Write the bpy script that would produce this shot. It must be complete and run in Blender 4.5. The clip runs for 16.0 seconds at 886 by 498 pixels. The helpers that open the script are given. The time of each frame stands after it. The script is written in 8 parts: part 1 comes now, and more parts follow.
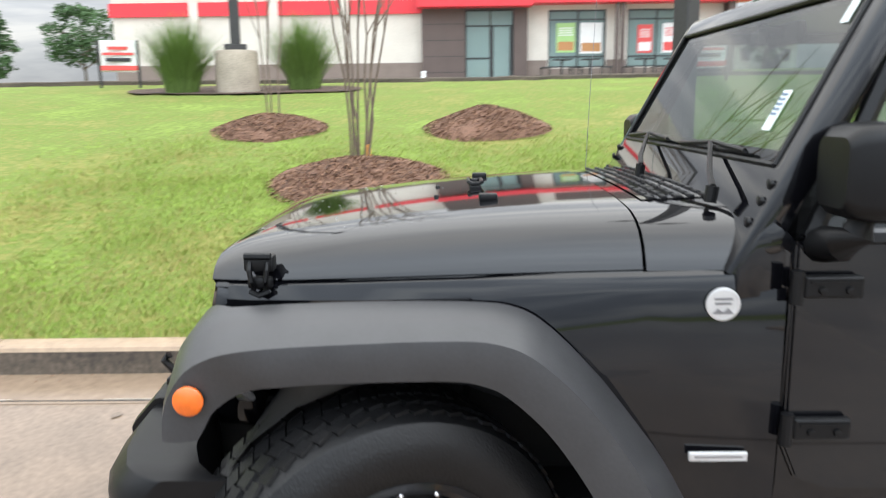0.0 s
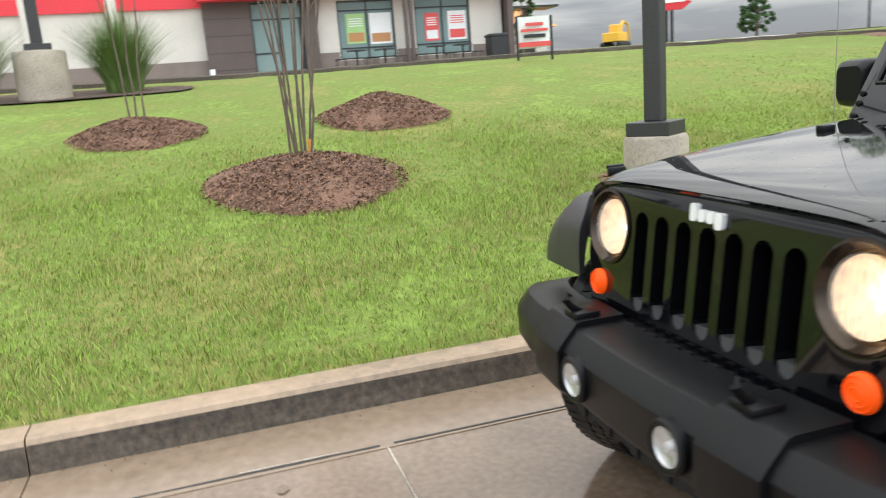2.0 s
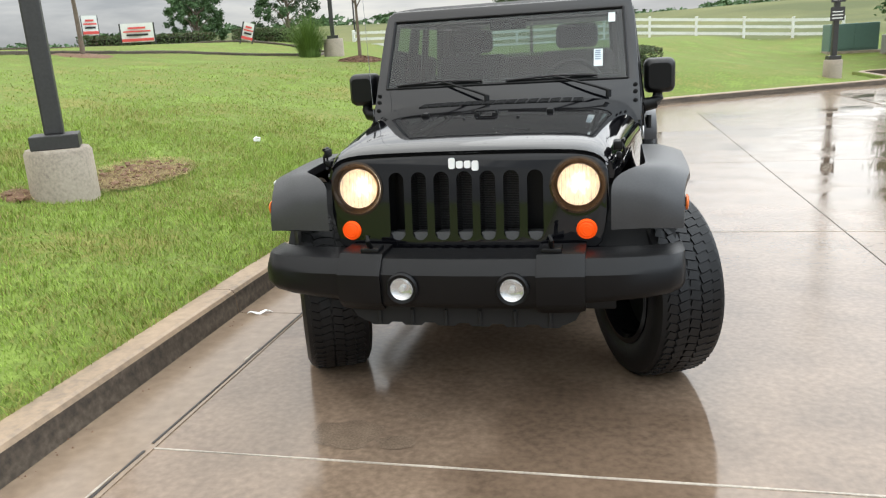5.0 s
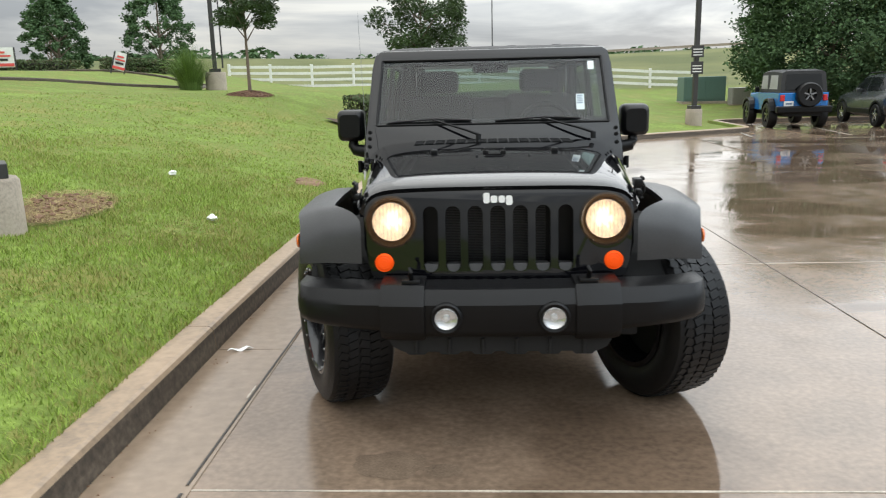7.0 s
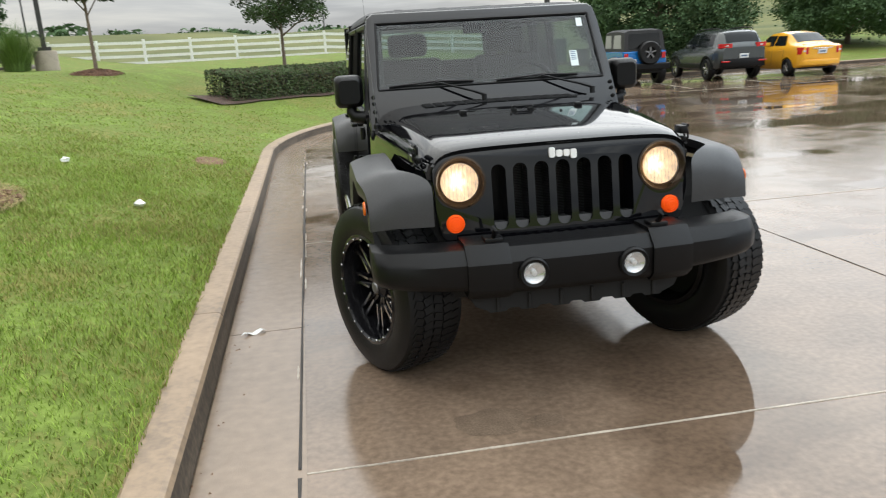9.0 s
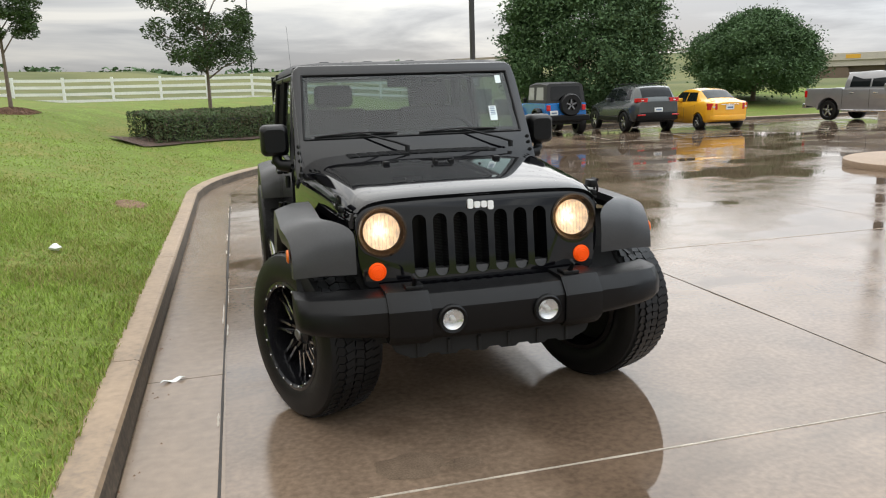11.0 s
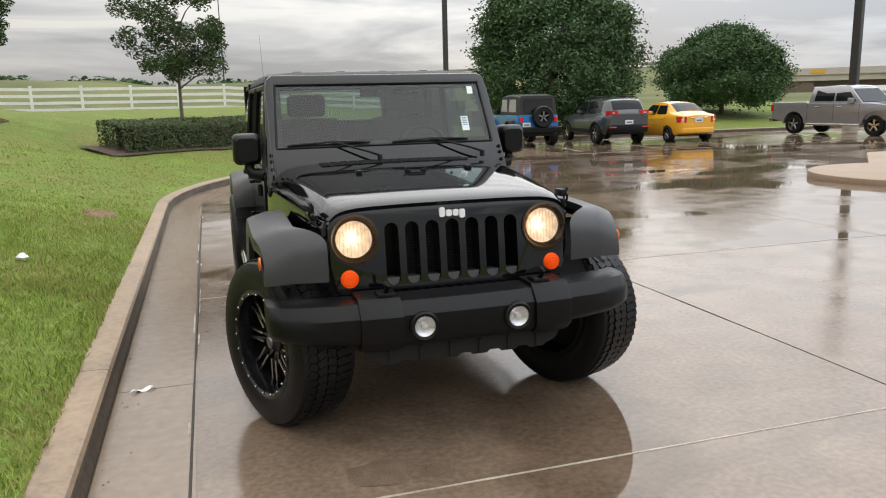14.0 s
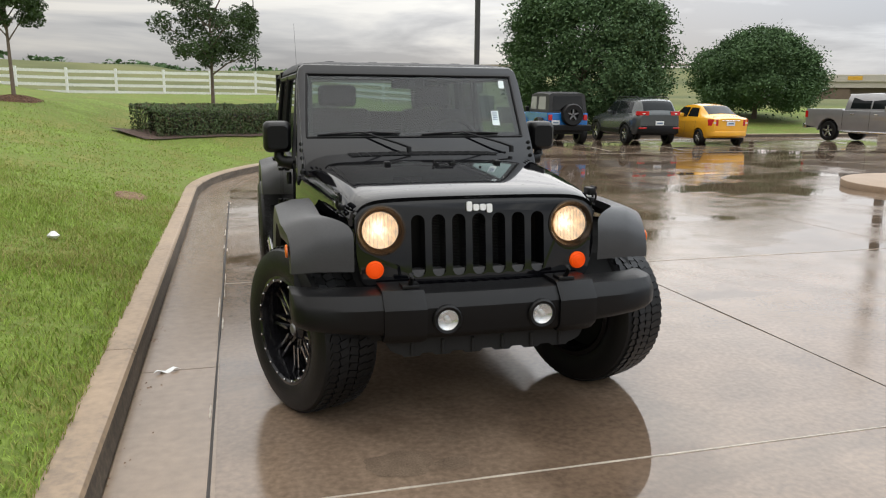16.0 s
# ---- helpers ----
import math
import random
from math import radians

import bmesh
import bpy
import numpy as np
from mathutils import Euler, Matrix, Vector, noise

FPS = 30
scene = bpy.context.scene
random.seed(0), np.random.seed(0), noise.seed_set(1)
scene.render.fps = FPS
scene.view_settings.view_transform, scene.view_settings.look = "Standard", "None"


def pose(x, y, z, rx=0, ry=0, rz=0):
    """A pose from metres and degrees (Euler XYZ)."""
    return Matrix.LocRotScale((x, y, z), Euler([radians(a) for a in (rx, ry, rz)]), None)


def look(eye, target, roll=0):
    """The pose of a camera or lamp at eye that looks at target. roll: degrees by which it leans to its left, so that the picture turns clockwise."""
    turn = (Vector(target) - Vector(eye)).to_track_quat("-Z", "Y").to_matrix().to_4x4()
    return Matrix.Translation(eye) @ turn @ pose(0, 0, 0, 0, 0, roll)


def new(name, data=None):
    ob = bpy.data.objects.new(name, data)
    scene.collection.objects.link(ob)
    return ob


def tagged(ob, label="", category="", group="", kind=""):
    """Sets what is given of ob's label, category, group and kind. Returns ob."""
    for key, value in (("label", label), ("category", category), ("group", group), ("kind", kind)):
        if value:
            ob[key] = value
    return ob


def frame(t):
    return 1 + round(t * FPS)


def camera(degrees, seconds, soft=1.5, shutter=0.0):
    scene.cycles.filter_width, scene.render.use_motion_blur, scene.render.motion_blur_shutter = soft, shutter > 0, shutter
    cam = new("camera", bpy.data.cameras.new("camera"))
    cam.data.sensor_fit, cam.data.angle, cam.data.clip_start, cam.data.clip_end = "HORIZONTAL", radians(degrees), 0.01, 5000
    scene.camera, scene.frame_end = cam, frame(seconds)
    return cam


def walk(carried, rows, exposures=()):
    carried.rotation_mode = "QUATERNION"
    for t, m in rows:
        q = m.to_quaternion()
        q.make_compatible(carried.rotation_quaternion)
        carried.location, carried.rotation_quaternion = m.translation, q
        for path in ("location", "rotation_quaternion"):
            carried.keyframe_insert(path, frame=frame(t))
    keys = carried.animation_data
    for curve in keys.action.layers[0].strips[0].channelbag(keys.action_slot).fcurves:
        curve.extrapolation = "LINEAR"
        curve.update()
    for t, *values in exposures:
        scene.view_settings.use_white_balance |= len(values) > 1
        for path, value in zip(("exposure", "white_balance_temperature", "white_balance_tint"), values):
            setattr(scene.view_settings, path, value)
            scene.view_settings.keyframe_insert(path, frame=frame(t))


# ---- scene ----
cam = camera(60.9, 16.0, 1.1, 0.5)
PATH = [
    (0, (2.304, 0.061, 1.44), (0.34, 0.039, 1.066), -0.7),
    (0.5, (2.142, -0.34, 1.444), (0.183, -0.099, 1.117), 1.0),
    (1, (2.002, -0.824, 1.421), (0.073, -0.458, 1.038), -1.0),
    (1.5, (1.729, -1.242, 1.39), (-0.169, -0.773, 0.966), -3.8),
    (2, (1.562, -1.664, 1.401), (-0.311, -1.094, 0.99), -4.4),
    (2.5, (1.403, -2.061, 1.427), (-0.353, -1.199, 1.011), -8.8),
    (3, (1.265, -2.393, 1.45), (-0.223, -1.129, 1.017), -5.8),
    (3.5, (1.137, -2.712, 1.445), (-0.099, -1.211, 0.978), -3.0),
    (4, (0.867, -2.977, 1.475), (0.003, -1.271, 0.889), -3.9),
    (4.2, (0.792, -3.099, 1.484), (0.088, -1.323, 0.891), -3.9),
    (6.3, (0.293, -3.906, 1.535), (0.047, -1.97, 1.096), -2.7),
    (6.5, (0.197, -3.856, 1.533), (0.043, -1.915, 1.076), -2.1),
    (7, (-0.078, -3.757, 1.544), (-0.177, -1.807, 1.115), -1.4),
    (7.5, (-0.389, -3.756, 1.543), (-0.358, -1.803, 1.112), -2.1),
    (8, (-0.649, -3.711, 1.535), (-0.507, -1.76, 1.121), -3.3),
    (8.5, (-0.841, -3.655, 1.552), (-0.63, -1.704, 1.169), -4.4),
    (9, (-1.074, -3.71, 1.534), (-0.77, -1.803, 1.015), -3.4),
    (9.5, (-1.115, -3.778, 1.54), (-0.704, -1.887, 1.032), -1.1),
    (10, (-1.098, -3.788, 1.581), (-0.657, -1.884, 1.156), -0.3),
    (10.2, (-1.082, -3.794, 1.575), (-0.618, -1.892, 1.165), -1.3),
    (12.3, (-1.062, -3.834, 1.572), (-0.529, -1.952, 1.157), -1.4),
    (12.5, (-1.064, -3.827, 1.569), (-0.535, -1.943, 1.157), -1.5),
    (13, (-1.062, -3.849, 1.573), (-0.524, -1.964, 1.176), -1.7),
    (13.5, (-1.065, -3.853, 1.572), (-0.507, -1.972, 1.182), -1.9),
    (14, (-1.07, -3.856, 1.565), (-0.498, -1.979, 1.179), -1.4),
    (14.5, (-1.083, -3.873, 1.572), (-0.516, -1.993, 1.194), -1.0),
    (15, (-1.082, -3.856, 1.57), (-0.536, -1.967, 1.204), -0.8),
    (15.5, (-1.076, -3.849, 1.562), (-0.552, -1.955, 1.191), -0.3),
    (16, (-1.08, -3.848, 1.561), (-0.568, -1.956, 1.161), 0.5),
]
walk(cam, [(t, look(eye, target, roll)) for t, eye, target, roll in PATH],
     [(0.0, 0.60, 6000, 12), (0.5, 0.44, 6000, 12), (1.5, 0.30, 6050, 12), (2.5, 0.26, 6050, 11), (4.2, 0.28, 6100, 11), (6.3, 0.10, 6100, 10), (7.5, 0.02, 6100, 10), (10.2, -0.04, 6200, 11), (12.3, -0.20, 6300, 13), (16.0, -0.22, 6300, 13)])

# ---- world and light: broken overcast late in the day ----
world = bpy.data.worlds.new("overcast_sky")
scene.world = world
world.use_nodes = True
wn, wl = world.node_tree.nodes, world.node_tree.links
wn.clear()
w_out = wn.new("ShaderNodeOutputWorld")
w_bg = wn.new("ShaderNodeBackground")
w_sky = wn.new("ShaderNodeTexSky")
w_sky.sky_type = "NISHITA"
w_sky.sun_disc = False
w_sky.sun_elevation = radians(24)
w_sky.sun_rotation = radians(30)
w_sky.dust_density = 2.0
w_tc = wn.new("ShaderNodeTexCoord")
w_map = wn.new("ShaderNodeMapping")
w_map.inputs["Scale"].default_value = (1.5, 1.5, 10.0)
w_noise = wn.new("ShaderNodeTexNoise")
w_noise.inputs["Scale"].default_value = 1.6
w_noise.inputs["Detail"].default_value = 6.0
w_noise.inputs["Roughness"].default_value = 0.55
w_noise.inputs["Distortion"].default_value = 0.5
w_ramp = wn.new("ShaderNodeValToRGB")
cr = w_ramp.color_ramp
cr.elements[0].position, cr.elements[0].color = 0.40, (0.50, 0.52, 0.555, 1)
cr.elements[1].position, cr.elements[1].color = 0.61, (1.0, 0.985, 0.945, 1)
e = cr.elements.new(0.5)
e.color = (0.72, 0.73, 0.745, 1)
w_sep = wn.new("ShaderNodeSeparateXYZ")
# overcast skies grow brighter towards the zenith
w_up = wn.new("ShaderNodeMapRange")
w_up.inputs["From Min"].default_value, w_up.inputs["From Max"].default_value = 0.02, 0.75
w_up.inputs["To Min"].default_value, w_up.inputs["To Max"].default_value = 0.64, 2.9
w_mul = wn.new("ShaderNodeVectorMath")
w_mul.operation = "SCALE"
w_mix = wn.new("ShaderNodeMix")
w_mix.data_type = "RGBA"
w_mix.inputs["Factor"].default_value = 0.93
w_scale = wn.new("ShaderNodeVectorMath")
w_scale.operation = "SCALE"
w_scale.inputs["Scale"].default_value = 0.10
w_bg.inputs["Strength"].default_value = 1.0
wl.new(w_tc.outputs["Generated"], w_map.inputs["Vector"])
wl.new(w_map.outputs["Vector"], w_noise.inputs["Vector"])
wl.new(w_noise.outputs["Fac"], w_ramp.inputs["Fac"])
wl.new(w_tc.outputs["Generated"], w_sep.inputs["Vector"])
wl.new(w_sep.outputs["Z"], w_up.inputs["Value"])
# the hidden sun stands over the lot: that side of the cloud is lighter
w_side = wn.new("ShaderNodeMapRange")
w_side.inputs["From Min"].default_value, w_side.inputs["From Max"].default_value = -0.9, 0.95
w_side.inputs["To Min"].default_value, w_side.inputs["To Max"].default_value = 0.80, 1.46
w_dot = wn.new("ShaderNodeVectorMath")
w_dot.operation = "DOT_PRODUCT"
w_dot.inputs[1].default_value = (0.99, 0.12, 0.0)
wl.new(w_tc.outputs["Generated"], w_dot.inputs[0])
w_both = wn.new("ShaderNodeMath")
w_both.operation = "MULTIPLY"
wl.new(w_dot.outputs["Value"], w_side.inputs["Value"])
wl.new(w_up.outputs["Result"], w_both.inputs[0])
wl.new(w_side.outputs["Result"], w_both.inputs[1])
# warm light under the cloud to the west, clearer and bluer over the lot
w_tint = wn.new("ShaderNodeValToRGB")
w_tint.color_ramp.elements[0].position, w_tint.color_ramp.elements[0].color = 0.38, (1.0, 0.975, 0.90, 1)
w_tint.color_ramp.elements[1].position, w_tint.color_ramp.elements[1].color = 0.80, (0.93, 0.985, 1.0, 1)
w_half = wn.new("ShaderNodeMapRange")
w_half.inputs["From Min"].default_value, w_half.inputs["From Max"].default_value = -1.0, 1.0
w_col = wn.new("ShaderNodeMix")
w_col.data_type, w_col.blend_type = "RGBA", "MULTIPLY"
w_col.inputs["Factor"].default_value = 1.0
wl.new(w_sep.outputs["X"], w_half.inputs["Value"])
wl.new(w_half.outputs["Result"], w_tint.inputs["Fac"])
# overhead the cloud is an even sheet
w_even = wn.new("ShaderNodeMix")
w_even.data_type = "RGBA"
w_even.inputs["B"].default_value = (0.84, 0.84, 0.83, 1)
w_high = wn.new("ShaderNodeMapRange")
w_high.inputs["From Min"].default_value, w_high.inputs["From Max"].default_value = 0.22, 0.62
w_high.inputs["To Max"].default_value = 0.8
wl.new(w_sep.outputs["Z"], w_high.inputs["Value"])
wl.new(w_high.outputs["Result"], w_even.inputs["Factor"])
wl.new(w_ramp.outputs["Color"], w_even.inputs["A"])
wl.new(w_even.outputs["Result"], w_col.inputs["A"])
wl.new(w_tint.outputs["Color"], w_col.inputs["B"])
wl.new(w_col.outputs["Result"], w_mul.inputs[0])
wl.new(w_both.outputs[0], w_mul.inputs["Scale"])
wl.new(w_sky.outputs["Color"], w_scale.inputs[0])
wl.new(w_scale.outputs["Vector"], w_mix.inputs["A"])
wl.new(w_mul.outputs["Vector"], w_mix.inputs["B"])
wl.new(w_mix.outputs["Result"], w_bg.inputs["Color"])
wl.new(w_bg.outputs["Background"], w_out.inputs["Surface"])

sun_lamp = bpy.data.lights.new("sun", "SUN")
sun_lamp.energy, sun_lamp.angle, sun_lamp.color = 0.6, radians(70), (1.0, 0.95, 0.86)
sun = new("sun", sun_lamp)
sun.matrix_world = look((16, 28, 24), (0, 0, 0))

# ---- materials ----
def mat(name, color, rough=0.6, metal=0.0, vary=0.12, scale=6.0, bump=0.0, bump_scale=80.0, tint=None, coat=0.0, spec=0.5, wet=0.0, rand=0.0, island=0.0, span=0.25, stretch=None):
    """Principled surface with broad stains, fine grain and, where asked, relief and wet patches."""
    m = bpy.data.materials.new(name)
    m.use_nodes = True
    nt = m.node_tree
    b = nt.nodes["Principled BSDF"]
    b.inputs["Metallic"].default_value = metal
    b.inputs["Roughness"].default_value = rough
    b.inputs["Specular IOR Level"].default_value = spec
    b.inputs["Coat Weight"].default_value = coat
    b.inputs["Coat Roughness"].default_value = 0.04
    tc = nt.nodes.new("ShaderNodeTexCoord")
    n1 = nt.nodes.new("ShaderNodeTexNoise")
    n1.inputs["Scale"].default_value = scale
    n1.inputs["Detail"].default_value = 5.0
    if stretch:
        sm = nt.nodes.new("ShaderNodeMapping")
        sm.inputs["Scale"].default_value = stretch
        nt.links.new(tc.outputs["Object"], sm.inputs["Vector"])
        nt.links.new(sm.outputs["Vector"], n1.inputs["Vector"])
    else:
        nt.links.new(tc.outputs["Object"], n1.inputs["Vector"])
    n2 = nt.nodes.new("ShaderNodeTexNoise")
    n2.inputs["Scale"].default_value = scale * 14
    n2.inputs["Detail"].default_value = 3.0
    nt.links.new(tc.outputs["Object"], n2.inputs["Vector"])
    mixf = nt.nodes.new("ShaderNodeMath")
    mixf.operation = "ADD"
    nt.links.new(n1.outputs["Fac"], mixf.inputs[0])
    nt.links.new(n2.outputs["Fac"], mixf.inputs[1])
    src = mixf.outputs[0]
    if rand or island:
        g = nt.nodes.new("ShaderNodeNewGeometry") if island else nt.nodes.new("ShaderNodeObjectInfo")
        r = nt.nodes.new("ShaderNodeMath")
        r.operation = "MULTIPLY_ADD"
        r.inputs[1].default_value = 2 * (rand or island)
        nt.links.new(g.outputs["Random Per Island" if island else "Random"], r.inputs[0])
        nt.links.new(src, r.inputs[2])
        sub = nt.nodes.new("ShaderNodeMath")
        sub.operation = "SUBTRACT"
        sub.inputs[1].default_value = rand or island
        nt.links.new(r.outputs[0], sub.inputs[0])
        src = sub.outputs[0]
    ramp = nt.nodes.new("ShaderNodeValToRGB")
    rc = ramp.color_ramp
    a = tint or tuple(max(0, c * (1 - 2.2 * vary)) for c in color)
    z = tuple(min(1, c * (1 + 2.2 * vary)) for c in color)
    rc.elements[0].position, rc.elements[0].color = 0.5 - span, (*a, 1)
    rc.elements[1].position, rc.elements[1].color = 0.5 + span, (*z, 1)
    k = rc.elements.new(0.5)
    k.color = (*color, 1)
    half = nt.nodes.new("ShaderNodeMath")
    half.operation = "MULTIPLY"
    half.inputs[1].default_value = 0.5
    nt.links.new(src, half.inputs[0])
    nt.links.new(half.outputs[0], ramp.inputs["Fac"])
    nt.links.new(ramp.outputs["Color"], b.inputs["Base Color"])
    if wet:
        # water film: wide patches where the surface turns smooth
        n3 = nt.nodes.new("ShaderNodeTexNoise")
        n3.inputs["Scale"].default_value = 0.42
        n3.inputs["Detail"].default_value = 7.0
        n3.inputs["Roughness"].default_value = 0.6
        nt.links.new(tc.outputs["Object"], n3.inputs["Vector"])
        mr = nt.nodes.new("ShaderNodeMapRange")
        mr.inputs["From Min"].default_value, mr.inputs["From Max"].default_value = 0.40, 0.56
        mr.inputs["To Min"].default_value, mr.inputs["To Max"].default_value = rough, wet
        nt.links.new(n3.outputs["Fac"], mr.inputs["Value"])
        nt.links.new(mr.outputs["Result"], b.inputs["Roughness"])
    if bump:
        nb = nt.nodes.new("ShaderNodeTexNoise")
        nb.inputs["Scale"].default_value = bump_scale
        nb.inputs["Detail"].default_value = 4.0
        nt.links.new(tc.outputs["Object"], nb.inputs["Vector"])
        bp = nt.nodes.new("ShaderNodeBump")
        bp.inputs["Strength"].default_value = bump
        bp.inputs["Distance"].default_value = 0.01
        nt.links.new(nb.outputs["Fac"], bp.inputs["Height"])
        nt.links.new(bp.outputs["Normal"], b.inputs["Normal"])
    return m


def glass(name, color, rough=0.02, alpha=0.25):
    """Tinted sheet glass: part mirror, part see-through."""
    m = bpy.data.materials.new(name)
    m.use_nodes = True
    b = m.node_tree.nodes["Principled BSDF"]
    b.inputs["Base Color"].default_value = (*color, 1)
    b.inputs["Roughness"].default_value = rough
    b.inputs["Alpha"].default_value = alpha
    b.inputs["IOR"].default_value = 1.5
    return m


def sheet_glass(name, tint, ior):
    """A single sheet: tinted where one looks through, mirror-like at a slant."""
    m = bpy.data.materials.new(name)
    m.use_nodes = True
    nt = m.node_tree
    nt.nodes.remove(nt.nodes["Principled BSDF"])
    fr = nt.nodes.new("ShaderNodeFresnel")
    fr.inputs["IOR"].default_value = ior
    tr = nt.nodes.new("ShaderNodeBsdfTransparent")
    tr.inputs["Color"].default_value = (*tint, 1)
    gl = nt.nodes.new("ShaderNodeBsdfGlossy")
    gl.inputs["Roughness"].default_value = 0.02
    mx = nt.nodes.new("ShaderNodeMixShader")
    nt.links.new(fr.outputs["Fac"], mx.inputs["Fac"])
    nt.links.new(tr.outputs["BSDF"], mx.inputs[1])
    nt.links.new(gl.outputs["BSDF"], mx.inputs[2])
    nt.links.new(mx.outputs["Shader"], nt.nodes["Material Output"].inputs["Surface"])
    return m


def lit(name, color, strength):
    m = bpy.data.materials.new(name)
    m.use_nodes = True
    b = m.node_tree.nodes["Principled BSDF"]
    b.inputs["Base Color"].default_value = (*color, 1)
    b.inputs["Specular IOR Level"].default_value = 0.2
    b.inputs["Emission Color"].default_value = (*color, 1)
    b.inputs["Emission Strength"].default_value = strength
    return m


M_GRASS = mat("lawn_turf", (0.118, 0.160, 0.031), 0.9, vary=0.26, scale=0.9, tint=(0.215, 0.205, 0.058), span=0.13, bump=0.7, bump_scale=60, spec=0.2)


def field_beyond(m):
    """Rough olive pasture past the fence, mown turf this side of it."""
    nt = m.node_tree
    b = nt.nodes["Principled BSDF"]
    tc = nt.nodes.new("ShaderNodeTexCoord")
    sep = nt.nodes.new("ShaderNodeSeparateXYZ")
    mr = nt.nodes.new("ShaderNodeMapRange")
    mr.inputs["From Min"].default_value, mr.inputs["From Max"].default_value = 39.5, 42.0
    nz = nt.nodes.new("ShaderNodeTexNoise")
    nz.inputs["Scale"].default_value = 0.06
    nz.inputs["Detail"].default_value = 6.0
    rp = nt.nodes.new("ShaderNodeValToRGB")
    rp.color_ramp.elements[0].position, rp.color_ramp.elements[0].color = 0.40, (0.088, 0.102, 0.036, 1)
    rp.color_ramp.elements[1].position, rp.color_ramp.elements[1].color = 0.60, (0.150, 0.155, 0.058, 1)
    mx = nt.nodes.new("ShaderNodeMix")
    mx.data_type = "RGBA"
    old = b.inputs["Base Color"].links[0].from_socket
    nt.links.new(tc.outputs["Object"], sep.inputs["Vector"])
    nt.links.new(tc.outputs["Object"], nz.inputs["Vector"])
    nt.links.new(sep.outputs["Y"], mr.inputs["Value"])
    nt.links.new(nz.outputs["Fac"], rp.inputs["Fac"])
    nt.links.new(mr.outputs["Result"], mx.inputs["Factor"])
    nt.links.new(old, mx.inputs["A"])
    nt.links.new(rp.outputs["Color"], mx.inputs["B"])
    nt.links.new(mx.outputs["Result"], b.inputs["Base Color"])


field_beyond(M_GRASS)
M_BLADE = mat("grass_blades", (0.185, 0.255, 0.042), 0.7, vary=0.22, span=0.16, scale=0.9, tint=(0.28, 0.265, 0.080), island=0.40, spec=0.25)


def wet_concrete():
    """Brown paving under a broken film of water: mottled damp concrete, and mirror pools where the lot lies low."""
    m = mat("wet_concrete", (0.182, 0.131, 0.092), 0.16, vary=0.13, scale=2.2, span=0.15, bump=0.05, bump_scale=90, rand=0.04)
    nt = m.node_tree
    b = nt.nodes["Principled BSDF"]
    N, L = nt.nodes.new, nt.links.new
    tc = N("ShaderNodeTexCoord")
    mp = N("ShaderNodeMapping")
    mp.inputs["Scale"].default_value = (0.55, 0.75, 1.0)
    L(tc.outputs["Object"], mp.inputs["Vector"])
    pool = N("ShaderNodeTexNoise")
    pool.inputs["Scale"].default_value = 0.75
    pool.inputs["Detail"].default_value = 6.0
    pool.inputs["Roughness"].default_value = 0.58
    pool.inputs["Distortion"].default_value = 0.35
    L(mp.outputs["Vector"], pool.inputs["Vector"])
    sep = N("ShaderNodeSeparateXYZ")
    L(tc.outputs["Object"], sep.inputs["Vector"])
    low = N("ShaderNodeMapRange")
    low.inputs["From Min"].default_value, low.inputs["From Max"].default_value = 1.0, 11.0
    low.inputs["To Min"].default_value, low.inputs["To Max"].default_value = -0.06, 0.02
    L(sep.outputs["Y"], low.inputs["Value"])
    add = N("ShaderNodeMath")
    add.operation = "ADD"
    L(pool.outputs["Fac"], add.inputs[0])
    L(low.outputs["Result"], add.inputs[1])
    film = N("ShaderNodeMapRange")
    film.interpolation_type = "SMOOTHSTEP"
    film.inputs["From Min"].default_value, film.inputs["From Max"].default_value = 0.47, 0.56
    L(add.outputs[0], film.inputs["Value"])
    fine = N("ShaderNodeTexNoise")
    fine.inputs["Scale"].default_value = 2.6
    fine.inputs["Detail"].default_value = 6.0
    L(tc.outputs["Object"], fine.inputs["Vector"])
    damp = N("ShaderNodeMapRange")
    damp.inputs["From Min"].default_value, damp.inputs["From Max"].default_value = 0.35, 0.65
    damp.inputs["To Min"].default_value, damp.inputs["To Max"].default_value = 0.19, 0.07
    L(fine.outputs["Fac"], damp.inputs["Value"])
    ro = N("ShaderNodeMix")
    ro.data_type = "FLOAT"
    ro.inputs["B"].default_value = 0.006
    L(film.outputs["Result"], ro.inputs["Factor"])
    L(damp.outputs["Result"], ro.inputs["A"])
    L(ro.outputs["Result"], b.inputs["Roughness"])
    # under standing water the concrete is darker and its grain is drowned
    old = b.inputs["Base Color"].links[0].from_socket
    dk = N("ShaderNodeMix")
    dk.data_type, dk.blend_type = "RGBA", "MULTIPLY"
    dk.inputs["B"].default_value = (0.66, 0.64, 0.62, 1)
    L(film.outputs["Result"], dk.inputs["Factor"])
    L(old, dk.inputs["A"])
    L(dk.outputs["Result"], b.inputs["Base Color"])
    bp = b.inputs["Normal"].links[0].from_node
    st = N("ShaderNodeMapRange")
    st.inputs["To Min"].default_value, st.inputs["To Max"].default_value = 0.05, 0.006
    L(film.outputs["Result"], st.inputs["Value"])
    L(st.outputs["Result"], bp.inputs["Strength"])
    return m


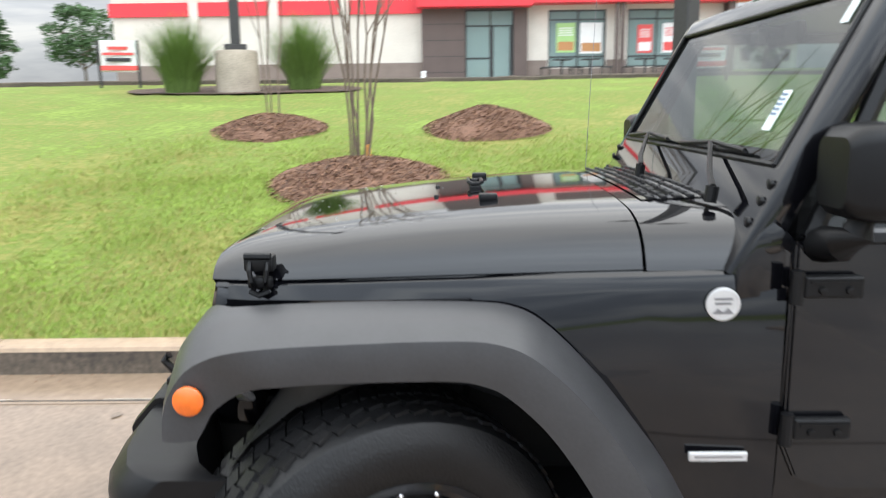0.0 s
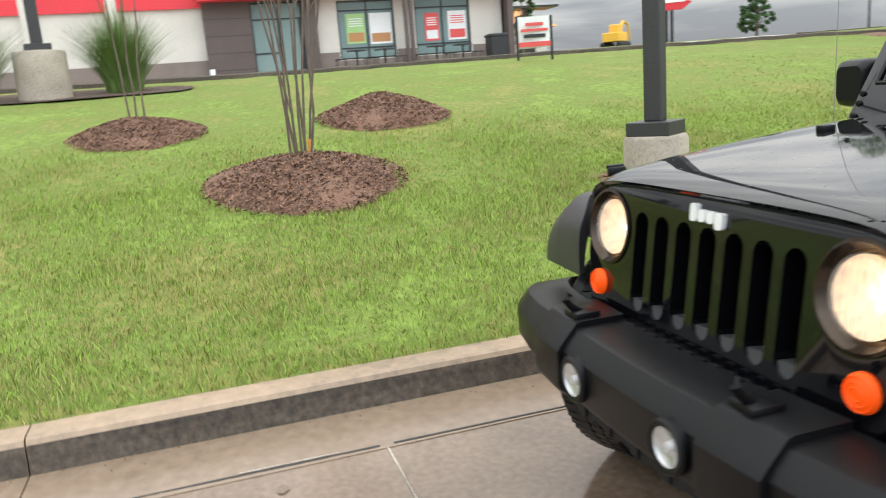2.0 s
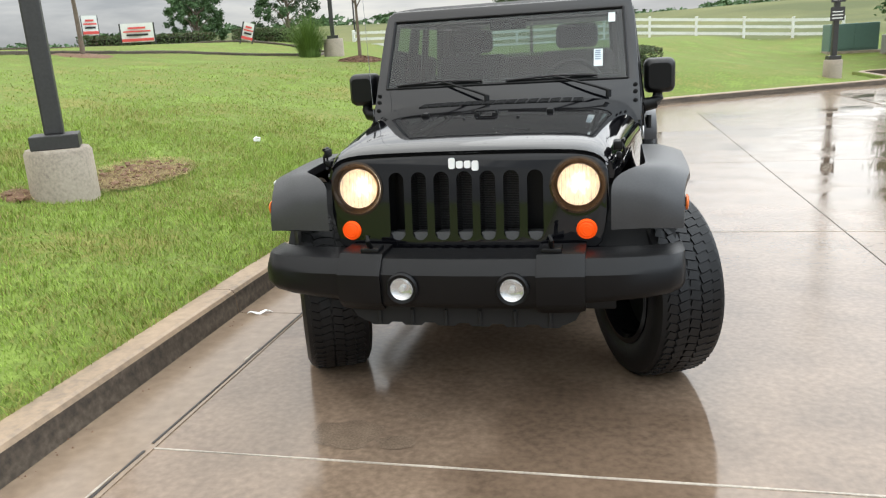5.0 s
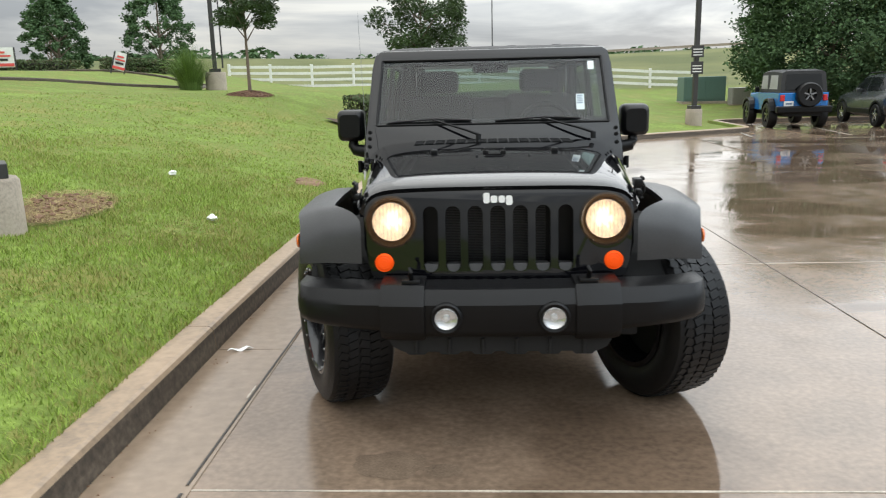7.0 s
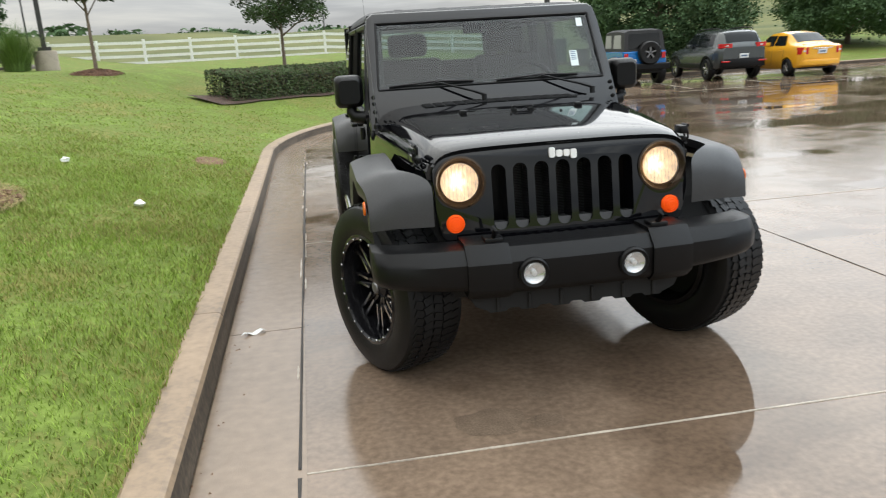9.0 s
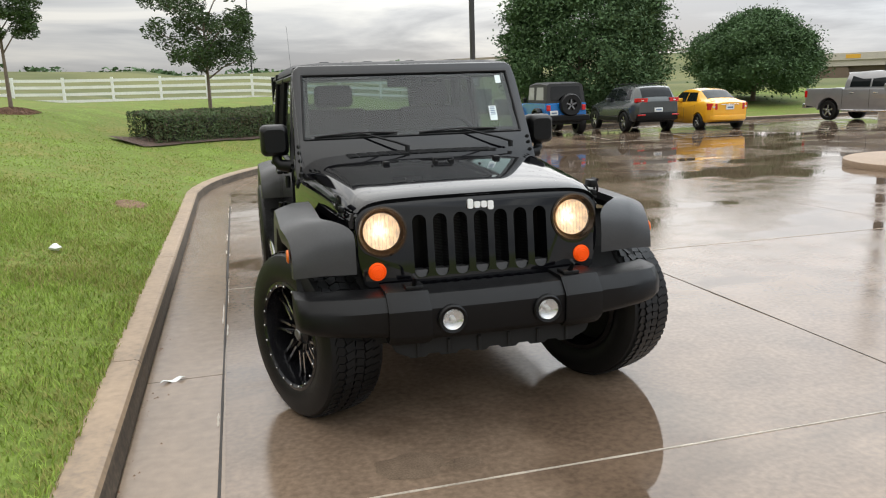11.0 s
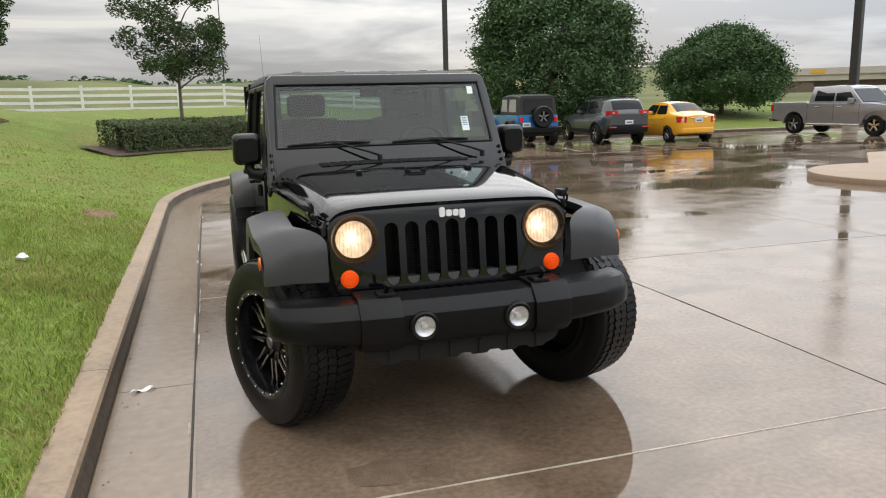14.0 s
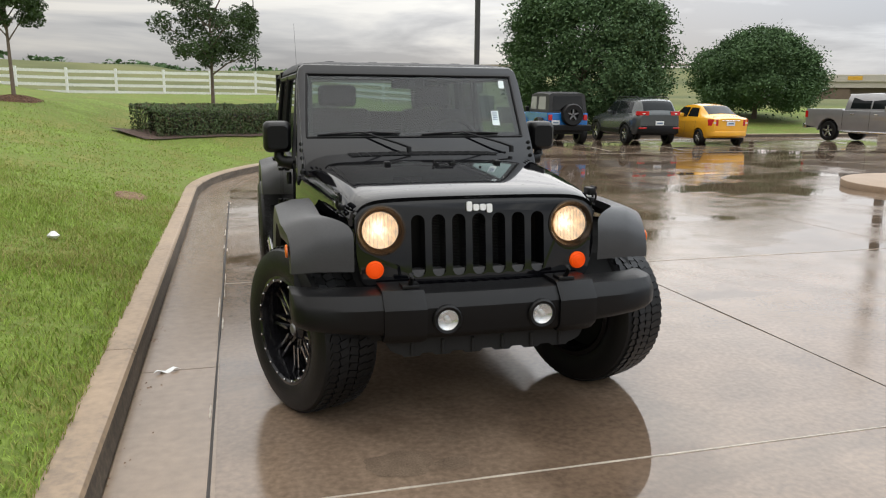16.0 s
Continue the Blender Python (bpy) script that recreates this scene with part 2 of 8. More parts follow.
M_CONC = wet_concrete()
M_GUTTER = mat("gutter_concrete", (0.225, 0.165, 0.115), 0.18, vary=0.13, scale=1.1, bump=0.08, bump_scale=160, wet=0.14)
M_KERB = mat("kerb_concrete", (0.295, 0.212, 0.138), 0.5, vary=0.13, scale=1.6, span=0.22, tint=(0.16, 0.12, 0.085), bump=0.06, bump_scale=200)
M_KERBFACE = mat("dark_kerb_face", (0.088, 0.070, 0.053), 0.6, vary=0.36, scale=2.2, span=0.18, stretch=(1.0, 0.45, 7.0), tint=(0.036, 0.030, 0.026), bump=0.08, bump_scale=120, spec=0.25)
M_JOINT = mat("joint_filler", (0.035, 0.03, 0.026), 0.7, vary=0.2, scale=8)
M_JOINTL = mat("joint_sealant", (0.38, 0.33, 0.27), 0.5, vary=0.25, scale=5, tint=(0.15, 0.13, 0.11))
M_MULCH = mat("bark_mulch", (0.115, 0.060, 0.037), 0.85, vary=0.28, span=0.18, scale=14, bump=1.0, bump_scale=90, island=0.5)
M_CHIP = mat("shredded_bark", (0.19, 0.105, 0.062), 0.85, vary=0.25, scale=14, island=0.6, tint=(0.045, 0.026, 0.018))
M_BED = mat("dark_bed_mulch", (0.075, 0.046, 0.032), 0.9, vary=0.3, span=0.15, scale=9, bump=1.0, bump_scale=60)
M_SOIL = mat("bare_soil", (0.17, 0.095, 0.055), 0.9, vary=0.2, scale=9, bump=0.6, bump_scale=70)
M_STRAW = mat("dry_grass", (0.33, 0.26, 0.11), 0.85, vary=0.2, scale=9, island=0.3)

# ---- mesh tools ----
def box(bm, lo, hi, bevel=0.0, seg=2, m=None):
    """An edge-rounded block."""
    r = bmesh.ops.create_cube(bm, size=1, matrix=Matrix.LocRotScale([(a + b) / 2 for a, b in zip(lo, hi)], None, [abs(b - a) for a, b in zip(lo, hi)]))
    vs = r["verts"]
    if bevel:
        es = list({e for v in vs for e in v.link_edges})
        r = bmesh.ops.bevel(bm, geom=es, offset=bevel, segments=seg, affect="EDGES", profile=0.5)
        vs = list({v for f in r["faces"] for v in f.verts} | {v for v in vs if v.is_valid})
    if m is not None:
        bmesh.ops.transform(bm, matrix=m, verts=vs)
    return bm


def loft(bm, rings, closed=True, caps=True):
    """Skin over rings of equal count."""
    vr = [[bm.verts.new(p) for p in ring] for ring in rings]
    n = len(vr[0])
    for a, b in zip(vr, vr[1:]):
        for i in range(n if closed else n - 1):
            j = (i + 1) % n
            bm.faces.new((a[i], a[j], b[j], b[i]))
    if caps and closed:
        bm.faces.new(list(reversed(vr[0])))
        bm.faces.new(vr[-1])
    return bm


def turned(bm, profile, axis, center, n=32, cap=False):
    """Turns (radius, along) pairs round an axis through center."""
    ax = Vector(axis).normalized()
    u = ax.orthogonal().normalized()
    v = ax.cross(u)
    c = Vector(center)
    rings = [[c + ax * h + (u * math.cos(2 * math.pi * k / n) + v * math.sin(2 * math.pi * k / n)) * max(r, 1e-4) for k in range(n)] for r, h in profile]
    loft(bm, rings, True, cap)
    return bm


def tube(bm, pts, r, n=8, r2=None):
    """A round bar along points; r2: the radius at its end."""
    pts = [Vector(p) for p in pts]
    rings = []
    for i, p in enumerate(pts):
        d = (pts[min(i + 1, len(pts) - 1)] - pts[max(i - 1, 0)]).normalized()
        u = d.cross(Vector((0.31, 0.17, 0.93))).normalized()
        v = d.cross(u)
        rr = r if r2 is None else r + (r2 - r) * i / (len(pts) - 1)
        rings.append([p + (u * math.cos(2 * math.pi * k / n) + v * math.sin(2 * math.pi * k / n)) * rr for k in range(n)])
    return loft(bm, rings)


def prism(bm, outline, a, b, axis="x", bevel=0.0):
    """A flat outline carried from a to b along an axis."""
    def at(p, d):
        return {"x": (d, p[0], p[1]), "y": (p[0], d, p[1]), "z": (p[0], p[1], d)}[axis]
    va = [bm.verts.new(at(p, a)) for p in outline]
    vb = [bm.verts.new(at(p, b)) for p in outline]
    n = len(outline)
    fs = [bm.faces.new(va), bm.faces.new(list(reversed(vb)))]
    for i in range(n):
        j = (i + 1) % n
        fs.append(bm.faces.new((va[i], vb[i], vb[j], va[j])))
    bmesh.ops.recalc_face_normals(bm, faces=fs)
    if bevel:
        es = [e for f in fs[:2] for e in f.edges]
        bmesh.ops.bevel(bm, geom=list(set(es)), offset=bevel, segments=2, affect="EDGES", profile=0.5)
    return bm


def rounded(x0, x1, z0, z1, r, n=5):
    pts = []
    for cx, cz, a in ((x1 - r, z1 - r, 0), (x0 + r, z1 - r, 90), (x0 + r, z0 + r, 180), (x1 - r, z0 + r, 270)):
        for k in range(n + 1):
            t = radians(a + 90 * k / n)
            pts.append((cx + r * math.cos(t), cz + r * math.sin(t)))
    return pts


def carved(base, tools):
    """The bmesh base less each of the tools."""
    def hold(b):
        me = bpy.data.meshes.new("tmp")
        bmesh.ops.recalc_face_normals(b, faces=b.faces)
        b.to_mesh(me)
        b.free()
        return new("tmp", me)
    o = hold(base)
    cutters = [hold(t) for t in tools]
    for c in cutters:
        md = o.modifiers.new("cut", "BOOLEAN")
        md.operation, md.solver, md.object = "DIFFERENCE", "EXACT", c
    bpy.context.view_layer.update()
    me = bpy.data.meshes.new_from_object(o.evaluated_get(bpy.context.evaluated_depsgraph_get()))
    out = bmesh.new()
    out.from_mesh(me)
    for x in (o, *cutters):
        bpy.data.objects.remove(x)
    return out


def lettering(name, text, size, depth, m, material, parent):
    """Raised characters in the built-in face, as a mesh."""
    cu = bpy.data.curves.new(name, "FONT")
    cu.body, cu.size, cu.extrude, cu.align_x, cu.align_y = text, size, depth, "CENTER", "CENTER"
    tmp = new(name, cu)
    bpy.context.view_layer.update()
    me = bpy.data.meshes.new_from_object(tmp.evaluated_get(bpy.context.evaluated_depsgraph_get()))
    bpy.data.objects.remove(tmp)
    me.materials.clear()
    me.materials.append(material)
    ob = new(name, me)
    ob.parent = parent
    ob.matrix_local = m
    return ob


def shade(ob, angle=35):
    """Smooth shading that keeps creases sharper than the angle."""
    me = ob.data
    for p in me.polygons:
        p.use_smooth = True
    me.set_sharp_from_angle(angle=radians(angle))
    return ob


def plain(name, color, rough=0.5, metal=0.0, coat=0.0, spec=0.5):
    return mat(name, color, rough, metal, vary=0.05, scale=9, coat=coat, spec=spec)


M_PAINT = mat("black_gloss_paint", (0.003, 0.003, 0.004), 0.05, spec=0.28, vary=0.1, scale=3, coat=0.5)
M_PLAST = mat("grained_black_plastic", (0.004, 0.004, 0.0045), 0.36, spec=0.24, vary=0.15, scale=12, bump=0.12, bump_scale=420)
M_FLARE = mat("grey_black_flare_plastic", (0.034, 0.034, 0.036), 0.38, spec=0.52, vary=0.12, scale=10, bump=0.08, bump_scale=420)
M_RUB = mat("tyre_rubber", (0.006, 0.006, 0.0065), 0.42, spec=0.3, vary=0.2, scale=14, bump=0.2, bump_scale=160)
M_DARK = mat("dark_underside", (0.005, 0.005, 0.0055), 0.7, vary=0.2, scale=9)
M_RIM = mat("gloss_black_alloy", (0.010, 0.010, 0.012), 0.16, 0.3, vary=0.1, scale=9, coat=0.4)
M_MILL = mat("milled_bright_alloy", (0.62, 0.62, 0.64), 0.25, 1.0, vary=0.08, scale=20)
M_CHROME = mat("chrome", (0.75, 0.75, 0.76), 0.08, 1.0, vary=0.04, scale=9)
M_SILVER = mat("satin_silver_badge", (0.62, 0.62, 0.62), 0.3, 0.6, vary=0.05, scale=20)
M_BADGE = mat("bright_badge", (0.78, 0.78, 0.77), 0.3, 0.1, vary=0.03, scale=20)
M_STEEL = mat("bare_steel", (0.25, 0.25, 0.26), 0.4, 0.8, vary=0.1, scale=9)
M_GLASS = sheet_glass("tinted_windscreen", (0.46, 0.55, 0.54), 1.62)
M_FOG = mat("fog_lamp_silver", (0.60, 0.60, 0.60), 0.14, 1.0, vary=0.05, scale=30)
M_GLASSD = sheet_glass("dark_privacy_glass", (0.09, 0.10, 0.10), 1.6)
M_CLEAR = glass("clear_lens", (0.8, 0.8, 0.78), 0.03, 0.16)


def lamp_glow():
    """Lit lamp bowl: white heart, amber edge, broken by upright flutes."""
    m = bpy.data.materials.new("lit_headlamp")
    m.use_nodes = True
    nt = m.node_tree
    b = nt.nodes["Principled BSDF"]
    tc = nt.nodes.new("ShaderNodeTexCoord")
    mp = nt.nodes.new("ShaderNodeMapping")
    mp.inputs["Scale"].default_value = (1, 0, 1)
    ln = nt.nodes.new("ShaderNodeVectorMath")
    ln.operation = "LENGTH"
    m2 = nt.nodes.new("ShaderNodeMapping")
    m2.inputs["Scale"].default_value = (70, 5, 34)
    nz = nt.nodes.new("ShaderNodeTexNoise")
    nz.inputs["Scale"].default_value = 1.0
    mul = nt.nodes.new("ShaderNodeMath")
    mul.operation = "MULTIPLY_ADD"
    mul.inputs[1].default_value = 0.10
    add = nt.nodes.new("ShaderNodeMath")
    add.operation = "ADD"
    rp = nt.nodes.new("ShaderNodeValToRGB")
    c = rp.color_ramp
    c.elements[0].position, c.elements[0].color = 0.14, (1.0, 0.90, 0.68, 1)
    c.elements[1].position, c.elements[1].color = 0.90, (0.14, 0.055, 0.014, 1)
    k = c.elements.new(0.5)
    k.color = (0.60, 0.34, 0.13, 1)
    sc = nt.nodes.new("ShaderNodeMath")
    sc.operation = "MULTIPLY"
    sc.inputs[1].default_value = 8.6
    nt.links.new(tc.outputs["Object"], mp.inputs["Vector"])
    nt.links.new(mp.outputs["Vector"], ln.inputs[0])
    nt.links.new(tc.outputs["Object"], m2.inputs["Vector"])
    nt.links.new(m2.outputs["Vector"], nz.inputs["Vector"])
    nt.links.new(nz.outputs["Fac"], mul.inputs[0])
    mul.inputs[2].default_value = -0.047
    nt.links.new(mul.outputs[0], add.inputs[0])
    nt.links.new(ln.outputs["Value"], add.inputs[1])
    nt.links.new(add.outputs[0], sc.inputs[0])
    nt.links.new(sc.outputs[0], rp.inputs["Fac"])
    nt.links.new(rp.outputs["Color"], b.inputs["Emission Color"])
    b.inputs["Base Color"].default_value = (0.5, 0.45, 0.38, 1)
    b.inputs["Emission Strength"].default_value = 1.45
    return m


M_LAMP = lamp_glow()
M_BULB = lit("hot_bulb", (1.0, 0.90, 0.72), 2.5)
M_AMBER = mat("amber_lens", (0.70, 0.13, 0.006), 0.18, vary=0.08, scale=60, coat=0.5)
M_AMBERLIT = lit("lit_amber_lens", (0.85, 0.085, 0.003), 0.24)
M_REDLENS = mat("red_lens", (0.5, 0.01, 0.012), 0.15, vary=0.06, scale=40, coat=0.5)
M_SEAT = mat("dark_cloth", (0.012, 0.012, 0.013), 0.9, vary=0.15, scale=20)
M_WHITE = mat("white_paint", (0.80, 0.80, 0.78), 0.5, vary=0.05, scale=3)
M_STICK = mat("pale_sticker", (0.72, 0.80, 0.80), 0.5, vary=0.04, scale=30)
M_INK = plain("faded_ink", (0.10, 0.16, 0.26))

# ---- ground: one sheet, with the paved lot sunk into it ----
def part(name, bm, material, parent, label="", smooth=False):
    """Links a bmesh as one mesh object under a thing or a part."""
    me = bpy.data.meshes.new(name)
    bm.to_mesh(me)
    bm.free()
    if material:
        me.materials.append(material)
    if smooth:
        for p in me.polygons:
            p.use_smooth = True
    ob = new(name, me)
    ob.parent = parent
    if label:
        ob["label"] = label
    return ob


def raw(name, verts, faces, material, parent=None, smooth=False):
    me = bpy.data.meshes.new(name)
    me.from_pydata([tuple(v) for v in verts], [], faces)
    me.materials.append(material)
    if smooth:
        for p in me.polygons:
            p.use_smooth = True
    ob = new(name, me)
    ob.parent = parent
    return ob


def empty(name, m=None):
    ob = new(name)
    ob.empty_display_size = 0.2
    if m is not None:
        ob.matrix_world = m
    return ob


def smoothstep(a, b, v):
    v = min(1.0, max(0.0, (v - a) / (b - a)))
    return v * v * (3 - 2 * v)


def pave_z(x, y):
    return -0.009 * max(0.0, min(y, 40.0) - 0.8)


def kerb_line():
    """The foot of the kerb's face, from behind the camera round the bend to the parking row."""
    pts = [(-1.67 - 0.009 * y, float(y)) for y in range(-30, 10, 1)]
    x, y, head = pts[-1][0], pts[-1][1], 90.0
    for step in range(17):
        head -= 4.3 if step < 13 else 0.6
        x += 0.75 * math.cos(radians(head))
        y += 0.75 * math.sin(radians(head))
        pts.append((x, y))
    while x < 8.0:
        x += 0.5 * math.cos(radians(head))
        y += 0.5 * math.sin(radians(head))
        pts.append((x, y))
    while head < 84:
        head += 9.0
        x += 0.25 * math.cos(radians(head))
        y += 0.25 * math.sin(radians(head))
        pts.append((x, y))
    while y < 25.2:
        x += 0.5 * math.cos(radians(head))
        y += 0.5 * math.sin(radians(head))
        pts.append((x, y))
    while head > 2:
        head -= 9.0
        x += 0.2 * math.cos(radians(max(head, 0)))
        y += 0.2 * math.sin(radians(max(head, 0)))
        pts.append((x, y))
    while x < 70:
        x += 1.5
        pts.append((x, y))
    return pts


KERB = kerb_line()
_K = np.array(KERB)
_KA, _KD = _K[:-1], _K[1:] - _K[:-1]
_KL = (_KD ** 2).sum(1)


def off_kerb(x, y):
    """Distance from the kerb's foot: positive on the lawn, negative on the paving."""
    p = np.array((x, y))
    t = np.clip(((p - _KA) * _KD).sum(1) / _KL, 0, 1)
    d = p - (_KA + t[:, None] * _KD)
    n = (d ** 2).sum(1)
    k = int(n.argmin())
    side = _KD[k, 0] * d[k, 1] - _KD[k, 1] * d[k, 0]
    return math.copysign(math.sqrt(n[k]), side)


PROFILE = ((0, 0.13), (0.15, 0.15), (1.0, 0.265), (1.5, 0.345), (2.3, 0.48), (3.4, 0.69), (4.8, 0.92), (6.2, 1.13), (9.4, 1.60), (13.4, 1.97), (20, 2.2), (28, 2.3), (60, 2.3))


def lawn_z(x, y):
    s = off_kerb(x, y)
    if s < 0.165:
        return pave_z(x, y) - 0.06
    z = float(np.interp(s, *zip(*PROFILE)))
    # the lawn is lower beside the parking row, and level far away
    right = smoothstep(1.0, 9.0, x) * (1 - smoothstep(30, 60, y))
    z *= 1 - 0.62 * right
    z *= 1 - 0.44 * smoothstep(9, 15, y) * smoothstep(-6.2, -3.2, x) * (1 - smoothstep(24, 34, y)) * (1 - right)
    up = smoothstep(0.0, 2.5, s) * (1 - right)
    z += 0.009 * max(0.0, min(y, 21.0) - 0.8) * up + pave_z(x, min(y, 30.0)) * (1 - up)
    # past the bend the slope eases off to a shelf that runs out to the fence
    shelf = smoothstep(6, 18, y) * smoothstep(-17, -9, x)
    if z > 1.15:
        z += shelf * (1.15 + 0.36 * (1 - math.exp(-(z - 1.15) / 0.36)) - z)
    # the ground climbs past the restaurant
    z += 0.04 * min(45.0, max(0.0, -x - 22)) * smoothstep(12, 20, y)
    # highway bank along the far side
    bank = smoothstep(75, 135, y + 0.25 * x)
    z += bank * (3.8 + 1.3 * smoothstep(-10, 80, x)) * (1 - 0.5 * smoothstep(30, 160, -x)) * (1 - 0.92 * smoothstep(0.74, 0.82, x / max(y, 1.0)))
    far = smoothstep(160, 600, math.hypot(x, y))
    z = z * (1 - far) + 3.0 * far
    # low ground where the highway crosses over
    z -= 2.6 * smoothstep(0.70, 0.80, x / max(y, 1.0)) * smoothstep(60, 105, y)
    if 0.4 < s < 40:
        z += 0.025 * noise.noise((x * 0.7, y * 0.7, 0)) + 0.022 * noise.noise((x * 2.3, y * 2.3, 3))
    return z


def graded(lo, fine_lo, fine_hi, hi, step, grow):
    out, v, s = [], fine_lo, step
    while v > lo:
        out.append(v)
        v -= s
        s *= grow
    out.append(lo)
    out.reverse()
    v = fine_lo + step
    while v < fine_hi:
        out.append(v)
        v += step
    s = step
    while v < hi:
        out.append(v)
        s *= grow
        v += s
    out.append(hi)
    return out


gx = graded(-1800, -9.0, 4.0, 1800, 0.15, 1.05)
gy = graded(-1800, -5.0, 21.0, 1800, 0.2, 1.055)
g_verts = [(x, y, lawn_z(x, y)) for y in gy for x in gx]
nx = len(gx)
g_faces = [(j * nx + i, j * nx + i + 1, (j + 1) * nx + i + 1, (j + 1) * nx + i) for j in range(len(gy) - 1) for i in range(nx - 1)]
ground = raw("ground", g_verts, g_faces, M_GRASS, None, True)
tagged(ground, "green mown lawn sloping up from the kerb to far fields", "ground", kind="structure")


def sweep(path, profile, zfun, name, material, parent=None, smooth=False):
    """A profile of (outward, up) pairs carried along a line of the plan."""
    verts, faces, n = [], [], len(profile)
    for k, (x, y) in enumerate(path):
        a, b = path[max(0, k - 1)], path[min(len(path) - 1, k + 1)]
        dx, dy = b[0] - a[0], b[1] - a[1]
        l = math.hypot(dx, dy)
        ox, oy = -dy / l, dx / l
        for o, u in profile:
            verts.append((x + ox * o, y + oy * o, zfun(x, y) + u))
    for k in range(len(path) - 1):
        for i in range(n):
            j = (i + 1) % n
            faces.append((k * n + i, k * n + j, (k + 1) * n + j, (k + 1) * n + i))
    faces.append(tuple(range(n)))
    faces.append(tuple(reversed(range((len(path) - 1) * n, len(path) * n))))
    return raw(name, verts, faces, material, parent, smooth)


KERB_SHAPE = ((0.0, -0.1), (0.185, -0.1), (0.185, 0.148), (0.172, 0.155), (0.045, 0.153), (0.026, 0.146), (0.014, 0.125), (0.0, 0.0))
GUTTER_SHAPE = ((-0.005, -0.06), (-0.005, 0.004), (-0.43, 0.004), (-0.43, -0.06))


def resample(pts, step):
    out, left = [pts[0]], step
    for (ax, ay), (bx, by) in zip(pts, pts[1:]):
        l = math.hypot(bx - ax, by - ay)
        d = left
        while d <= l:
            out.append((ax + (bx - ax) * d / l, ay + (by - ay) * d / l))
            d += step
        left = d - l
    return out


kerb = empty("kerb")
tagged(kerb, "wet tan concrete kerb between lawn and paving", "kerb", kind="structure")
gutter = empty("gutter")
tagged(gutter, "wet smooth concrete gutter strip along the kerb", "gutter", kind="structure")
line = resample(KERB, 0.25)
BLOCK = 12
start = 2
for a in range(start, len(line) - 1, BLOCK):
    seg = line[a:a + BLOCK + 1]
    if len(seg) < 3:
        break
    # a tooled joint between lengths of kerb
    (x0, y0), (x1, y1) = seg[-2], seg[-1]
    seg = seg[:-1] + [(x0 + (x1 - x0) * 0.97, y0 + (y1 - y0) * 0.97)]
    ks = sweep(seg, KERB_SHAPE, pave_z, "kerb_stone", M_KERB, kerb)
    # the upright face is coloured darker than the top and streaked along its length
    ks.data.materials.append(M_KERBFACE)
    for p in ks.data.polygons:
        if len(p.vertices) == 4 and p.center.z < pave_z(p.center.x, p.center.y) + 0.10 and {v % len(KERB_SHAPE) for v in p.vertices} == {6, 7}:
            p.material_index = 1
    sweep(seg, GUTTER_SHAPE, pave_z, "gutter_slab", M_GUTTER, gutter)

# paving slabs, cast in bays
pavement = empty("pavement")
tagged(pavement, "rain-wet brown concrete paving cast in large bays", "pavement", kind="structure")


def slab(x0, x1, y0, y1):
    bm = bmesh.new()
    n = max(1, int(round((y1 - y0) / 1.4)))
    g = 0.006
    xs, ys = (x0 + g, x1 - g), [y0 + g + (y1 - y0 - 2 * g) * k / n for k in range(n + 1)]
    top = [[bm.verts.new((x, y, pave_z(x, y))) for x in xs] for y in ys]
    low = [[bm.verts.new((x, y, pave_z(x, y) - 0.05)) for x in xs] for y in ys]
    for k in range(n):
        bm.faces.new((top[k][0], top[k][1], top[k + 1][1], top[k + 1][0]))
        bm.faces.new((top[k][0], top[k + 1][0], low[k + 1][0], low[k][0]))
        bm.faces.new((top[k][1], low[k][1], low[k + 1][1], top[k + 1][1]))
    bm.faces.new((top[0][0], low[0][0], low[0][1], top[0][1]))
    bm.faces.new((top[n][0], top[n][1], low[n][1], low[n][0]))
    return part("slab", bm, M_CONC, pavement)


COLS = [-1.255, 2.33] + [2.33 + 3.66 * k for k in range(1, 17)]
ROWS = [-1.11 + 3.7 * k for k in range(-7, 9)]
for ca, cb in zip(COLS, COLS[1:]):
    for ra, rb in zip(ROWS, ROWS[1:]):
        mid = (ca + cb) / 2, (ra + rb) / 2
        corner = max(off_kerb(ca, rb), off_kerb(ca, ra), off_kerb(cb, rb))
        if corner < -0.35 or (ca < -1.2 and rb < 12):
            slab(ca, cb, ra, rb)
# cast bed that shows in the joints and, past the bays, out to the bend
bxs = [-1.95 + 0.3 * k for k in range(44)] + [11.3 + 1.5 * k for k in range(38)]
bys = [-27 + 1.5 * k for k in range(22)] + [6.3 + 0.3 * k for k in range(72)]
inside = [[off_kerb(x, y) < 0.14 for x in bxs] for y in bys]
b_verts = [(x, y, pave_z(x, y) - 0.009) for y in bys for x in bxs]
nb = len(bxs)
b_faces = [(j * nb + i, j * nb + i + 1, (j + 1) * nb + i + 1, (j + 1) * nb + i) for j in range(len(bys) - 1) for i in range(nb - 1)
           if inside[j][i] and inside[j][i + 1] and inside[j + 1][i] and inside[j + 1][i + 1]]
raw("slab_bed", b_verts, b_faces, M_GUTTER, pavement)


# turf's edge against the back of the kerb
tagged(sweep(line, ((0.184, -0.1), (0.184, 0.143), (0.27, 0.152), (0.37, 0.160), (0.41, -0.05)), pave_z, "lawn_edge", M_GRASS), "strip of turf against the back of the kerb", "grass", kind="structure")
